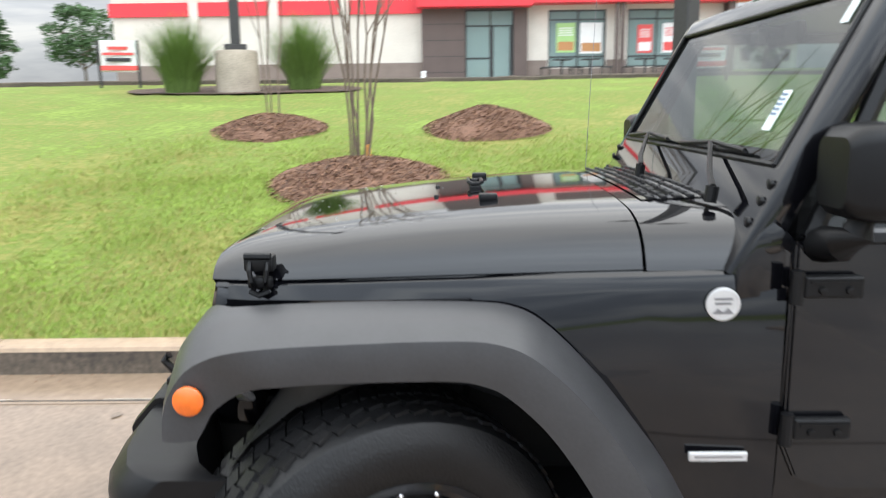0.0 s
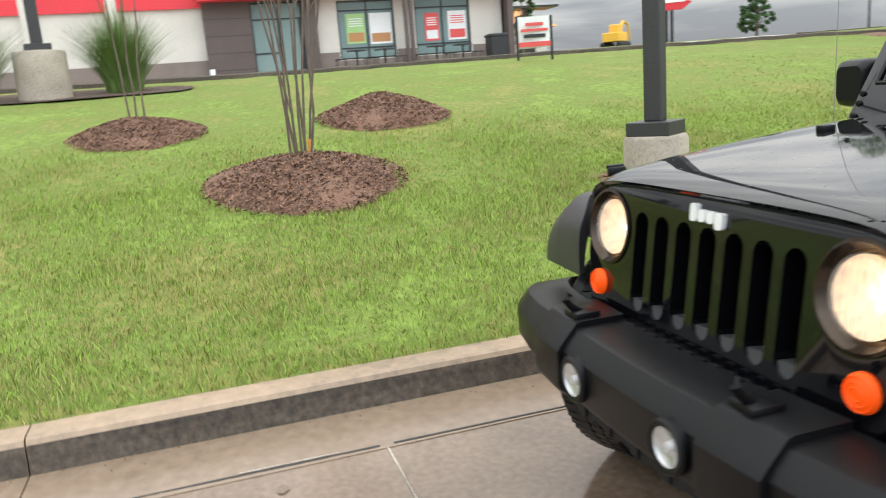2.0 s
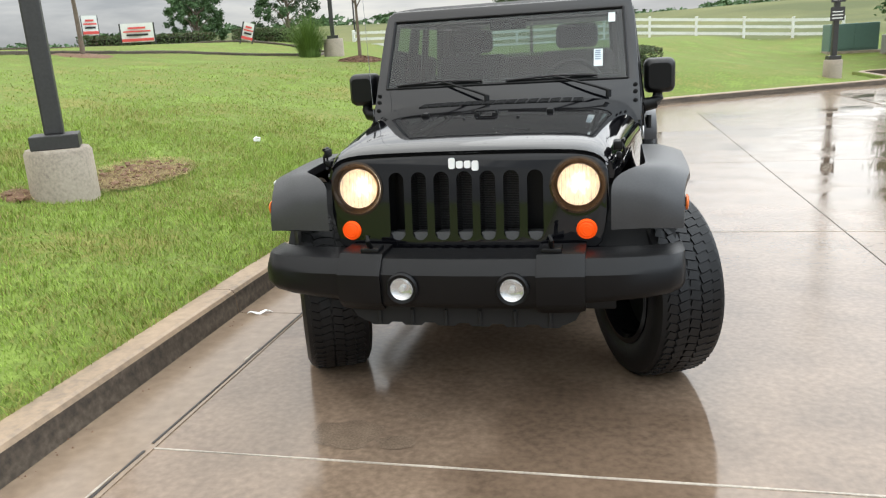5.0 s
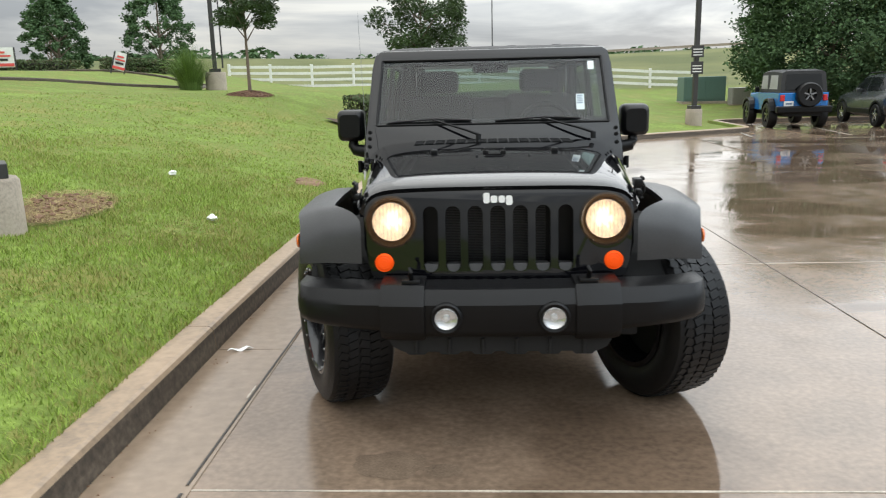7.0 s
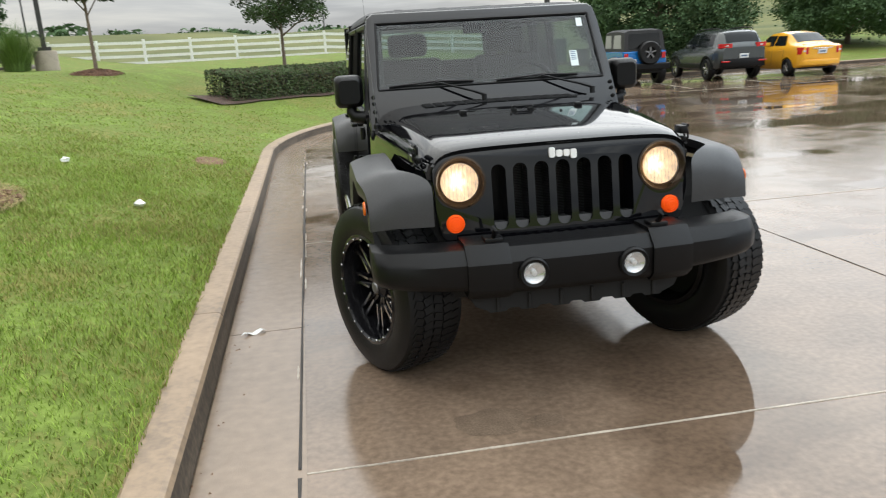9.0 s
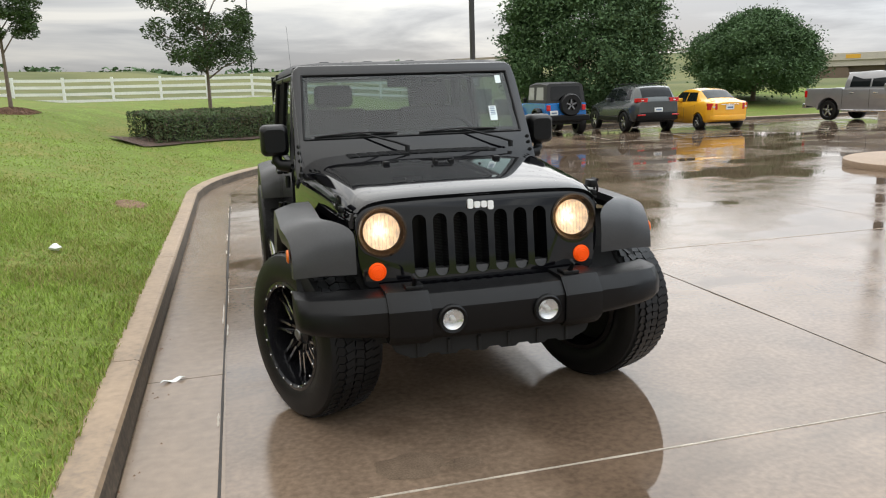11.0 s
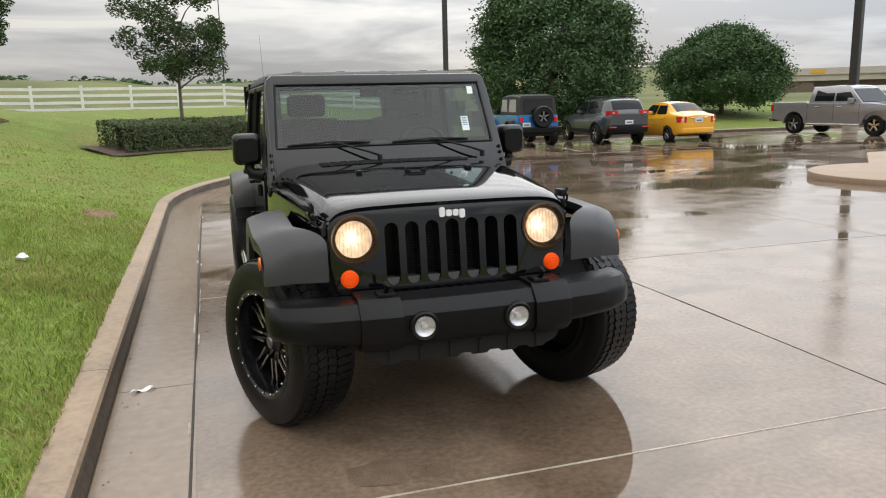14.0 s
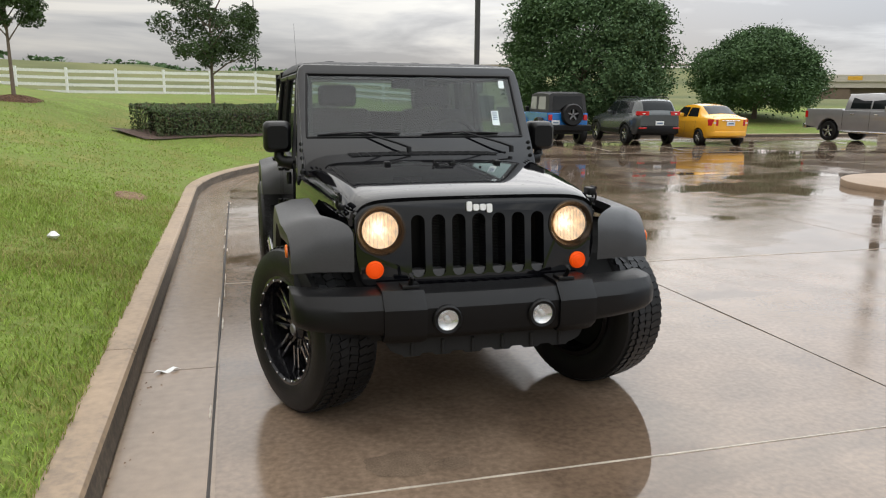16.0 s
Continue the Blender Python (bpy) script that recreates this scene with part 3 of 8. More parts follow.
# ---- the black off-road car ----
def alloy_wheel(parent, center, side, steer, radius=0.420, width=0.300, rim_r=0.262):
    """Wheel with tread blocks, deep dish rim, eight split spokes, rivets and cap; side: +1 or -1, the way it faces."""
    w = empty("wheel")
    w.parent = parent
    w.matrix_local = Matrix.Translation(center) @ Matrix.Rotation(steer, 4, "Z")
    hw = width / 2
    bm = bmesh.new()
    prof = [(rim_r - 0.01, -hw + 0.02), (rim_r + 0.012, -hw + 0.004), (rim_r + 0.05, -hw - 0.006), (radius - 0.055, -hw - 0.004), (radius - 0.022, -hw + 0.012), (radius - 0.010, -hw + 0.04),
            (radius - 0.008, 0), (radius - 0.010, hw - 0.04), (radius - 0.022, hw - 0.012), (radius - 0.055, hw + 0.004), (radius - 0.085, hw + 0.010), (rim_r + 0.05, hw + 0.006), (rim_r + 0.012, hw - 0.004), (rim_r - 0.01, hw - 0.02)]
    turned(bm, prof, (1, 0, 0), (0, 0, 0), 56)
    tyre_ = part("tyre", bm, M_RUB, w)
    bm = bmesh.new()
    n = 64
    for k in range(n):
        a = 2 * math.pi * k / n
        for row, (x0, x1, sh) in enumerate(((-hw + 0.026, -0.083, 0.5), (-0.076, -0.030, 0.0), (-0.022, 0.022, 0.42), (0.030, 0.076, 0.1), (0.083, hw - 0.026, 0.6))):
            da = (sh) * 2 * math.pi / n
            r0 = radius - 0.014
            box(bm, (x0, -0.0175, r0), (x1, 0.0175, radius - (0.001 if row in (1, 2, 3) else 0.007)), 0, m=Matrix.Rotation(a + da, 4, "X") @ Matrix.Rotation((-0.35, 0.3, -0.25, 0.3, 0.35)[row], 4, "Z"))
    shade(tyre_, 30)
    shade(part("tread", bm, M_RUB, tyre_), 30)["kind"] = "stuff"
    # raised bars where the sidewall's lettering would stand
    bm = bmesh.new()
    lip = side * (hw - 0.004)
    turned(bm, [(rim_r + 0.004, side * (hw - 0.03)), (rim_r + 0.010, lip), (rim_r - 0.004, lip + side * 0.004), (rim_r - 0.016, lip - side * 0.004), (rim_r - 0.030, side * (hw - 0.07)), (rim_r - 0.036, -side * hw * 0.9), (rim_r - 0.02, -side * hw), (rim_r + 0.004, -side * hw * 0.98)], (1, 0, 0), (0, 0, 0), 48)
    rim = shade(part("rim", bm, M_RIM, w, "gloss black dished alloy rim"), 40)
    bm = bmesh.new()
    for k in range(20):
        a = 2 * math.pi * k / 20
        p = Matrix.Rotation(a, 4, "X") @ Vector((lip + side * 0.001, 0, rim_r - 0.012))
        turned(bm, [(0.006, 0), (0.006, side * 0.005), (0.003, side * 0.008), (0.0, side * 0.008)], (1, 0, 0), p, 8)
    part("rivet_ring", bm, M_MILL, rim, "bright rivets round the rim lip")["kind"] = "stuff"
    back = bmesh.new()
    turned(back, [(0.0, side * 0.004), (rim_r - 0.03, side * 0.0), (rim_r - 0.03, -side * 0.02), (0.0, -side * 0.02)], (1, 0, 0), (0, 0, 0), 32)
    part("brake_disc", back, M_DARK, w)
    for k in range(8):
        a = 2 * math.pi * k / 8
        bm = bmesh.new()
        for s in (-1, 1):
            ring = lambda r, wd, x, th: [(x - th, -wd + s * 0.3 * wd, r), (x - th, wd + s * 0.3 * wd, r), (x + th, wd * 0.8 + s * 0.3 * wd, r), (x + th, -wd * 0.8 + s * 0.3 * wd, r)]
            off = s * 0.022
            rings = []
            for r, wd, x in ((0.045, 0.013, 0.052), (0.12, 0.011, 0.062), (rim_r - 0.022, 0.010, 0.084)):
                t = (r - 0.045) / (rim_r - 0.067)
                rings.append([(side * (x + dx), dy + off * (0.35 + 0.9 * t), r) for dx, dy in ((-0.02, -wd), (-0.02, wd), (0.006, wd * 0.7), (0.006, -wd * 0.7))])
            loft(bm, rings)
        bmesh.ops.recalc_face_normals(bm, faces=bm.faces)
        bmesh.ops.transform(bm, matrix=Matrix.Rotation(a, 4, "X"), verts=bm.verts)
        sp = part("spoke", bm, M_RIM, w)
        bm = bmesh.new()
        for s in (-1, 1):
            off = s * 0.022
            box(bm, (side * 0.070, off * 0.95 - 0.0058, 0.075), (side * 0.0785, off * 0.95 + 0.0058, 0.19), 0, m=None)
            vs = bm.verts[:] if s == -1 else bm.verts[-8:]
        bmesh.ops.transform(bm, matrix=Matrix.Rotation(a, 4, "X") @ Matrix.Translation((side * 0.004, 0, 0.02)), verts=bm.verts)
        part("milled_edge", bm, M_MILL, sp, "bright milled edge of the spoke")["kind"] = "stuff"
    bm = bmesh.new()
    turned(bm, [(0.058, side * 0.03), (0.056, side * 0.068), (0.040, side * 0.082), (0.036, side * 0.094), (0.0, side * 0.097)], (1, 0, 0), (0, 0, 0), 24)
    hub = shade(part("hub_cap", bm, M_RIM, w), 40)
    bm = bmesh.new()
    turned(bm, [(0.028, side * 0.094), (0.022, side * 0.101), (0.0, side * 0.102)], (1, 0, 0), (0, 0, 0), 20)
    part("cap_badge", bm, M_STEEL, hub)
    return w


def both(fn):
    return [fn(s) for s in (1, -1)]


car = empty("off_road_car")
tagged(car, "black four-door off-road car with lit headlamps on wet paving", "car")
AXLE_F, AXLE_R = -0.145, 2.82
WHEEL_Z = 0.418

# grille, leaning back a little, with seven real slots
LEAN = Matrix.Translation((0, -0.492, 1.05)) @ Matrix.Rotation(-0.115, 4, "X")   # plate's face through the badge


def on_grille(x, z, d=0.0):
    """A place on the grille's face: z as it stands, d forward of it."""
    return LEAN @ Vector((x, -d, z - 1.05))


bm = bmesh.new()
outline = [(-0.50, -0.40), (0.50, -0.40), (0.565, -0.33), (0.592, -0.20), (0.592, -0.05), (0.575, -0.005), (0.54, 0.022), (0.47, 0.036), (0.25, 0.044), (0, 0.046),
           (-0.25, 0.044), (-0.47, 0.036), (-0.54, 0.022), (-0.575, -0.005), (-0.592, -0.05), (-0.592, -0.20), (-0.565, -0.33)]
prism(bm, outline, 0.0, 0.11, "y", 0.012)
tools = []
for k in range(7):
    c = -0.2955 + k * 0.0985
    t = bmesh.new()
    prism(t, rounded(c - 0.033, c + 0.033, -0.322, -0.032, 0.0328, 6), -0.05, 0.30, "y")
    tools.append(t)
for s in (1, -1):
    t = bmesh.new()
    turned(t, [(0.116, -0.06), (0.104, 0.05), (0.10, 0.3)], (0, 1, 0), (s * 0.47, 0, -0.098), 40, True)
    tools.append(t)
g = carved(bm, tools)
grille = part("grille", g, M_PAINT, car, "gloss black grille with seven upright slots")
grille.matrix_local = LEAN
shade(grille, 30)
M_FOOT = mat("highlight_grey", (0.055, 0.055, 0.058), 0.3, vary=0.1, scale=20)
# lighter grey pieces drawn as the highlight at each slot's foot; the radiator behind
for k in range(7):
    c = -0.2955 + k * 0.0985
    bm = bmesh.new()
    prism(bm, [(c - 0.031 + 0.062 * i / 8, -0.322 + 0.030 - math.sqrt(max(0.0, 0.031 ** 2 - (-0.031 + 0.062 * i / 8) ** 2))) for i in range(9)] + [(c + 0.028, -0.288), (c - 0.028, -0.288)], 0.010, 0.10, "y")
    part("slot_highlight", bm, M_FOOT, grille)
bm = bmesh.new()
box(bm, (-0.42, -0.36, 0.66), (0.42, -0.34, 1.04))
part("radiator", bm, M_PLAST, car)
bm = bmesh.new()
for k in range(44):
    z = 0.70 + k * 0.0075
    box(bm, (-0.25, -0.366, z), (0.22, -0.3605, z + 0.003))
part("radiator_core", bm, M_FLARE, car)["kind"] = "stuff"
bm = bmesh.new()
for x0, x1, z0, z1 in ((-0.062, -0.035, -0.022, 0.024), (-0.030, -0.001, -0.020, 0.011), (0.004, 0.032, -0.020, 0.011), (0.036, 0.064, -0.031, 0.011)):
    prism(bm, rounded(x0, x1, z0, z1, 0.009, 3), -0.014, 0.002, "y")
part("badge", bm, M_BADGE, grille, "raised silver badge shapes")


def headlamp(s):
    lamp = empty("headlight")
    lamp.parent = car
    lamp.matrix_local = LEAN @ Matrix.Translation((s * 0.47, 0, -0.098))
    bm = bmesh.new()
    turned(bm, [(0.114, 0.0), (0.116, -0.006), (0.108, -0.008), (0.096, 0.010), (0.088, 0.018), (0.084, 0.045)], (0, 1, 0), (0, 0, 0), 40)
    # brown tint in the bezel's colour paints the lamp's warm reflection on black gloss
    shade(part("bezel", bm, mat("lamp_glow_tinted_bezel", (0.045, 0.032, 0.022), 0.10, 0.7, vary=0.1, scale=9), lamp, "glossy dark bezel with the lamp's warm reflection in its colour"), 50)
    bm = bmesh.new()
    turned(bm, [(0.0845, 0.014), (0.083, 0.03), (0.068, 0.06), (0.03, 0.08), (0.0, 0.085)], (0, 1, 0), (0, 0, 0), 40)
    shade(part("reflector", bm, M_LAMP, lamp, "lit reflector"), 60)
    bm = bmesh.new()
    turned(bm, [(0.0, 0.052), (0.007, 0.054), (0.010, 0.062), (0.010, 0.078)], (0, 1, 0), (0, 0, -0.004), 16)
    part("bulb", bm, M_BULB, lamp)
    bm = bmesh.new()
    turned(bm, [(0.088, 0.014), (0.087, 0.005), (0.072, -0.005), (0.04, -0.013), (0.0, -0.016)], (0, 1, 0), (0, 0, 0), 40)
    # vertical flutes on the lens
    lens = shade(part("lens", bm, M_CLEAR, lamp, "clear domed lens"), 60)
    lens.visible_shadow = False
    bm = bmesh.new()
    for k in range(-4, 5):
        h = math.sqrt(max(0, 0.08 ** 2 - (k * 0.017) ** 2))
        tube(bm, [(k * 0.017, 0.006, -h), (k * 0.017, 0.0, 0), (k * 0.017, 0.006, h)], 0.0012, 5)
    part("lens_flutes", bm, M_CLEAR, lamp).visible_shadow = False


both(headlamp)


def signal(s):
    bm = bmesh.new()
    c = on_grille(s * 0.503, 0.772)
    turned(bm, [(0.042, 0.006), (0.042, -0.004), (0.037, -0.012), (0.02, -0.017), (0.0, -0.018)], (0, 1, 0), c, 32)
    sig = shade(part("turn_signal", bm, M_AMBERLIT, car, "round amber turn signal"), 50)
    bm = bmesh.new()
    for k in range(3):
        r = 0.012 + 0.011 * k
        turned(bm, [(r, -0.018 + 0.002 * k), (r + 0.002, -0.020 + 0.002 * k), (r + 0.004, -0.017 + 0.002 * k)], (0, 1, 0), c, 24)
    part("lens_rings", bm, M_AMBERLIT, sig)


both(signal)


# hood: crowned skin with turned-down sides
def hood_half(y):
    return float(np.interp(y, (-0.52, -0.48, -0.40, -0.2, 0.1, 0.48, 0.72), (0.57, 0.588, 0.612, 0.638, 0.668, 0.712, 0.742)))


def hood_top(y):
    return float(np.interp(y, (-0.52, -0.505, -0.48, -0.44, -0.36, -0.2, 0.0, 0.15, 0.3, 0.48, 0.75), (1.088, 1.102, 1.116, 1.129, 1.143, 1.163, 1.183, 1.195, 1.205, 1.213, 1.222)))


def hood_low(y):
    return float(np.interp(y, (-0.52, -0.3, 0.48, 0.8), (1.045, 1.052, 1.088, 1.098)))


HOOD_U = [0.0, 0.12, 0.25, 0.4, 0.55, 0.68, 0.78, 0.86, 0.92, 0.96, 0.985, 1.0]
HOOD_Z = [1.0, 1.0, 0.995, 0.985, 0.965, 0.93, 0.88, 0.78, 0.62, 0.42, 0.2, 0.0]


def hood_ring(y, drop=0.0, shrink=0.0):
    w, zt, zl = hood_half(y) - shrink, hood_top(y) - drop, hood_low(y)
    half = [(u * w, zl + (zt - zl) * q) for u, q in zip(HOOD_U, HOOD_Z)]
    return [(-x, y, z) for x, z in reversed(half)] + [(x, y, z) for x, z in half[1:]]


def hood_at(x, y):
    u = min(1.0, abs(x) / hood_half(y))
    return hood_low(y) + (hood_top(y) - hood_low(y)) * float(np.interp(u, HOOD_U, HOOD_Z))


bm = bmesh.new()
ys = [-0.502, -0.496, -0.486, -0.47, -0.44, -0.40, -0.34, -0.26, -0.16, -0.06, 0.05, 0.16, 0.27, 0.38, 0.474]
top = [hood_ring(y) for y in ys]
loft(bm, top, False, False)
lows = [[(x, y + 0.012 * (k == 0), z - 0.018) for x, y, z in r] for k, r in enumerate(top)]
loft(bm, lows, False, False)
for ring_a, ring_b in ((top[0], lows[0]), (top[-1], lows[-1])):
    loft(bm, [ring_a, ring_b], False, False)
bmesh.ops.remove_doubles(bm, verts=bm.verts, dist=1e-5)
bmesh.ops.recalc_face_normals(bm, faces=bm.faces)
hood = shade(part("hood", bm, M_PAINT, car, "wet gloss black hood"), 50)
# rain drops beaded on the paint
bm = bmesh.new()
rng = random.Random(5)
for k in range(170):
    x, y = rng.uniform(-0.56, 0.56), rng.triangular(-0.47, 0.05, -0.40)
    r = rng.uniform(0.0015, 0.0042)
    bmesh.ops.create_icosphere(bm, subdivisions=1, radius=r, matrix=Matrix.Translation((x, y, hood_at(x, y) + 0.0004)) @ Matrix.Diagonal((1, 1, 0.45, 1)))
shade(part("rain_beads", bm, M_CLEAR, hood), 80)["kind"] = "stuff"
for s in (1, -1):
    bm = bmesh.new()
    box(bm, (s * 0.31 - 0.017, 0.135, hood_at(0.31, 0.15) - 0.004), (s * 0.31 + 0.017, 0.185, hood_at(0.31, 0.15) + 0.018), 0.006)
    shade(part("hood_bumper_pad", bm, M_PLAST, hood, "rubber pad"), 40)
bm = bmesh.new()
zc = hood_at(0, 0.13) + 0.016
tube(bm, [(-0.045, 0.125, zc - 0.014), (-0.052, 0.125, zc), (-0.045, 0.115, zc + 0.004), (0.045, 0.115, zc + 0.004), (0.052, 0.125, zc), (0.052, 0.145, zc), (0.045, 0.155, zc + 0.004), (-0.045, 0.155, zc + 0.004), (-0.052, 0.145, zc), (-0.052, 0.125, zc)], 0.006, 6)
for s in (1, -1):
    box(bm, (s * 0.045 - 0.014, 0.118, zc - 0.02), (s * 0.045 + 0.014, 0.152, zc - 0.006), 0.003)
part("windscreen_loop", bm, M_PLAST, hood, "black metal tie-down loop")
for x in (-0.09, 0.17):
    bm = bmesh.new()
    turned(bm, [(0.008, 0), (0.006, 0.006), (0, 0.007)], (0, 0, 1), (x, 0.02, hood_at(x, 0.02)), 10)
    part("washer_jet", bm, M_PLAST, hood)


def latch(s):
    """Rubber hood latch: strap, loop and base."""
    y = -0.375
    x = s * (hood_half(y) + 0.004)
    bm = bmesh.new()
    box(bm, (x - 0.012, y - 0.034, 1.075), (x + s * 0.026, y + 0.034, 1.112), 0.006)
    box(bm, (x, y - 0.028, 1.035), (x + s * 0.024, y + 0.028, 1.062), 0.006)
    t = shade(part("hood_latch", bm, M_PLAST, car, "black rubber hood latch"), 40)
    bm = bmesh.new()
    for dy in (-0.02, 0.02):
        tube(bm, [(x + s * 0.018, y + dy, 1.105), (x + s * 0.032, y + dy, 1.08), (x + s * 0.034, y + dy * 0.8, 1.055), (x + s * 0.020, y + dy * 0.6, 1.035)], 0.006, 6)
    tube(bm, [(x + s * 0.026, y - 0.03, 1.112), (x + s * 0.030, y + 0.03, 1.112)], 0.008, 6)
    tube(bm, [(x + s * 0.022, y - 0.022, 1.03), (x + s * 0.03, y, 1.022), (x + s * 0.022, y + 0.022, 1.03)], 0.007, 6)
    part("latch_strap", bm, M_PLAST, t)


both(latch)

# body shell ahead of the doors: fenders, cowl
def fender(s):
    bm = bmesh.new()
    rings = []
    for y in (-0.46, -0.40, -0.2, 0.1, 0.48, 0.765):
        w = hood_half(min(y, 0.48)) + 0.004 + 0.032 * smoothstep(0.2, 0.765, y)
        zl = hood_low(y) - 0.004
        bottom = float(np.interp(y, (-0.46, 0.2, 0.36, 0.5, 0.765), (0.97, 0.97, 0.75, 0.50, 0.50)))
        dp = 0.018 if y < -0.3 else 0.10
        rings.append([(s * (w - dp), y, zl - 0.02), (s * (w - 0.012), y, zl), (s * w, y, zl - 0.008), (s * (w + 0.012), y, zl - 0.045), (s * (w + 0.018), y, (zl + bottom) / 2), (s * (w + 0.012), y, bottom), (s * (w - dp), y, bottom)])
    loft(bm, rings)
    bmesh.ops.recalc_face_normals(bm, faces=bm.faces)
    f = shade(part("fender", bm, M_PAINT, car), 35)
    bm = bmesh.new()
    if s > 0:
        turned(bm, [(0.036, -0.002), (0.036, 0.004), (0.031, 0.005), (0.031, 0.003), (0.0, 0.003)], (1, 0, 0), (0.760, 0.632, 1.022), 32)
        part("round_badge", bm, M_SILVER, f, "round silver trail badge")
        bm = bmesh.new()
        box(bm, (0.7635, 0.613, 1.031), (0.7650, 0.651, 1.036))
        box(bm, (0.7635, 0.615, 1.021), (0.7650, 0.649, 1.026))
        prism(bm, [(0.609, 1.001), (0.621, 1.013), (0.632, 1.005), (0.643, 1.014), (0.655, 1.001)], 0.7635, 0.765, "x")
        part("badge_marks", bm, M_STEEL, f)
        bm = bmesh.new()
        box(bm, (0.768, 0.572, 0.672), (0.776, 0.70, 0.694), 0.003)
        part("name_plate", bm, M_SILVER, f, "small silver name plate")
        bm = bmesh.new()
        box(bm, (0.7762, 0.585, 0.681), (0.777, 0.688, 0.685))
        part("plate_bar", bm, M_STEEL, f)
    return f


both(fender)
bm = bmesh.new()
rings = [hood_ring(y) for y in (0.482, 0.56, 0.64, 0.70, 0.745)]
rings = [[(x * 1.0, y, z - 0.004) for x, y, z in r] for r in rings]
loft(bm, rings, False, False)
loft(bm, [[(x, y, z - 0.05) for x, y, z in rings[0]], rings[0]], False, False)
cowl = shade(part("cowl", bm, M_PAINT, car), 50)
bm = bmesh.new()
rows = [[(-0.45 + 0.06 * i, 0.53 + 0.05 * j, hood_at(-0.45 + 0.06 * i, 0.53 + 0.05 * j) - 0.001) for i in range(16)] for j in range(5)]
loft(bm, rows, False, False)
vent = part("cowl_vent", bm, M_PAINT, cowl, "slatted black air intake")
bm = bmesh.new()
for k in range(15):
    x = -0.42 + k * 0.06
    for j in range(5):
        box(bm, (x - 0.024, 0.55 + 0.034 * j, hood_at(x, 0.55 + 0.034 * j) - 0.006), (x + 0.024, 0.562 + 0.034 * j, hood_at(x, 0.55 + 0.034 * j) + 0.0025))
part("vent_slats", bm, M_DARK, vent)["kind"] = "stuff"


for s in (1, -1):
    bm = bmesh.new()
    prism(bm, [(0.66, 1.03), (0.775, 1.03), (0.775, 1.16), (0.735, 1.20), (0.70, 1.17), (0.66, 1.10)], s * 0.60, s * 0.757, "x", 0.006)
    shade(part("cowl_side", bm, M_PAINT, car), 40)
# fender flares: flat-topped with a turned outer band
FL_OUT = ((-0.538, 0.775), (-0.535, 0.83), (-0.515, 0.888), (-0.465, 0.945), (-0.36, 0.984), (-0.14, 0.998), (0.06, 1.003), (0.15, 0.996), (0.225, 0.965), (0.315, 0.885), (0.395, 0.785), (0.475, 0.66), (0.54, 0.53))
FL_BODY = ((-0.545, 0.775), (-0.545, 0.87), (-0.53, 0.95), (-0.47, 1.005), (-0.38, 1.02), (-0.14, 1.028), (0.10, 1.026), (0.20, 1.012), (0.27, 0.97), (0.36, 0.88), (0.45, 0.77), (0.53, 0.66), (0.60, 0.53))
FL_IN = ((-0.46, 0.775), (-0.445, 0.80), (-0.42, 0.84), (-0.36, 0.88), (-0.28, 0.90), (-0.14, 0.908), (0.05, 0.91), (0.12, 0.90), (0.17, 0.875), (0.24, 0.81), (0.30, 0.73), (0.36, 0.63), (0.41, 0.53))


def softened(pts, k=4):
    """A finer run of points through the given ones."""
    out, n = [], len(pts)
    for i in range(n - 1):
        p0, p1, p2, p3 = (np.array(pts[min(max(j, 0), n - 1)]) for j in (i - 1, i, i + 1, i + 2))
        for t in [q / k for q in range(k)]:
            out.append(tuple(0.5 * (2 * p1 + (p2 - p0) * t + (2 * p0 - 5 * p1 + 4 * p2 - p3) * t * t + (3 * p1 - p0 - 3 * p2 + p3) * t ** 3)))
    out.append(tuple(pts[-1]))
    return out


FL_OUT, FL_BODY, FL_IN = softened(FL_OUT), softened(FL_BODY), softened(FL_IN)


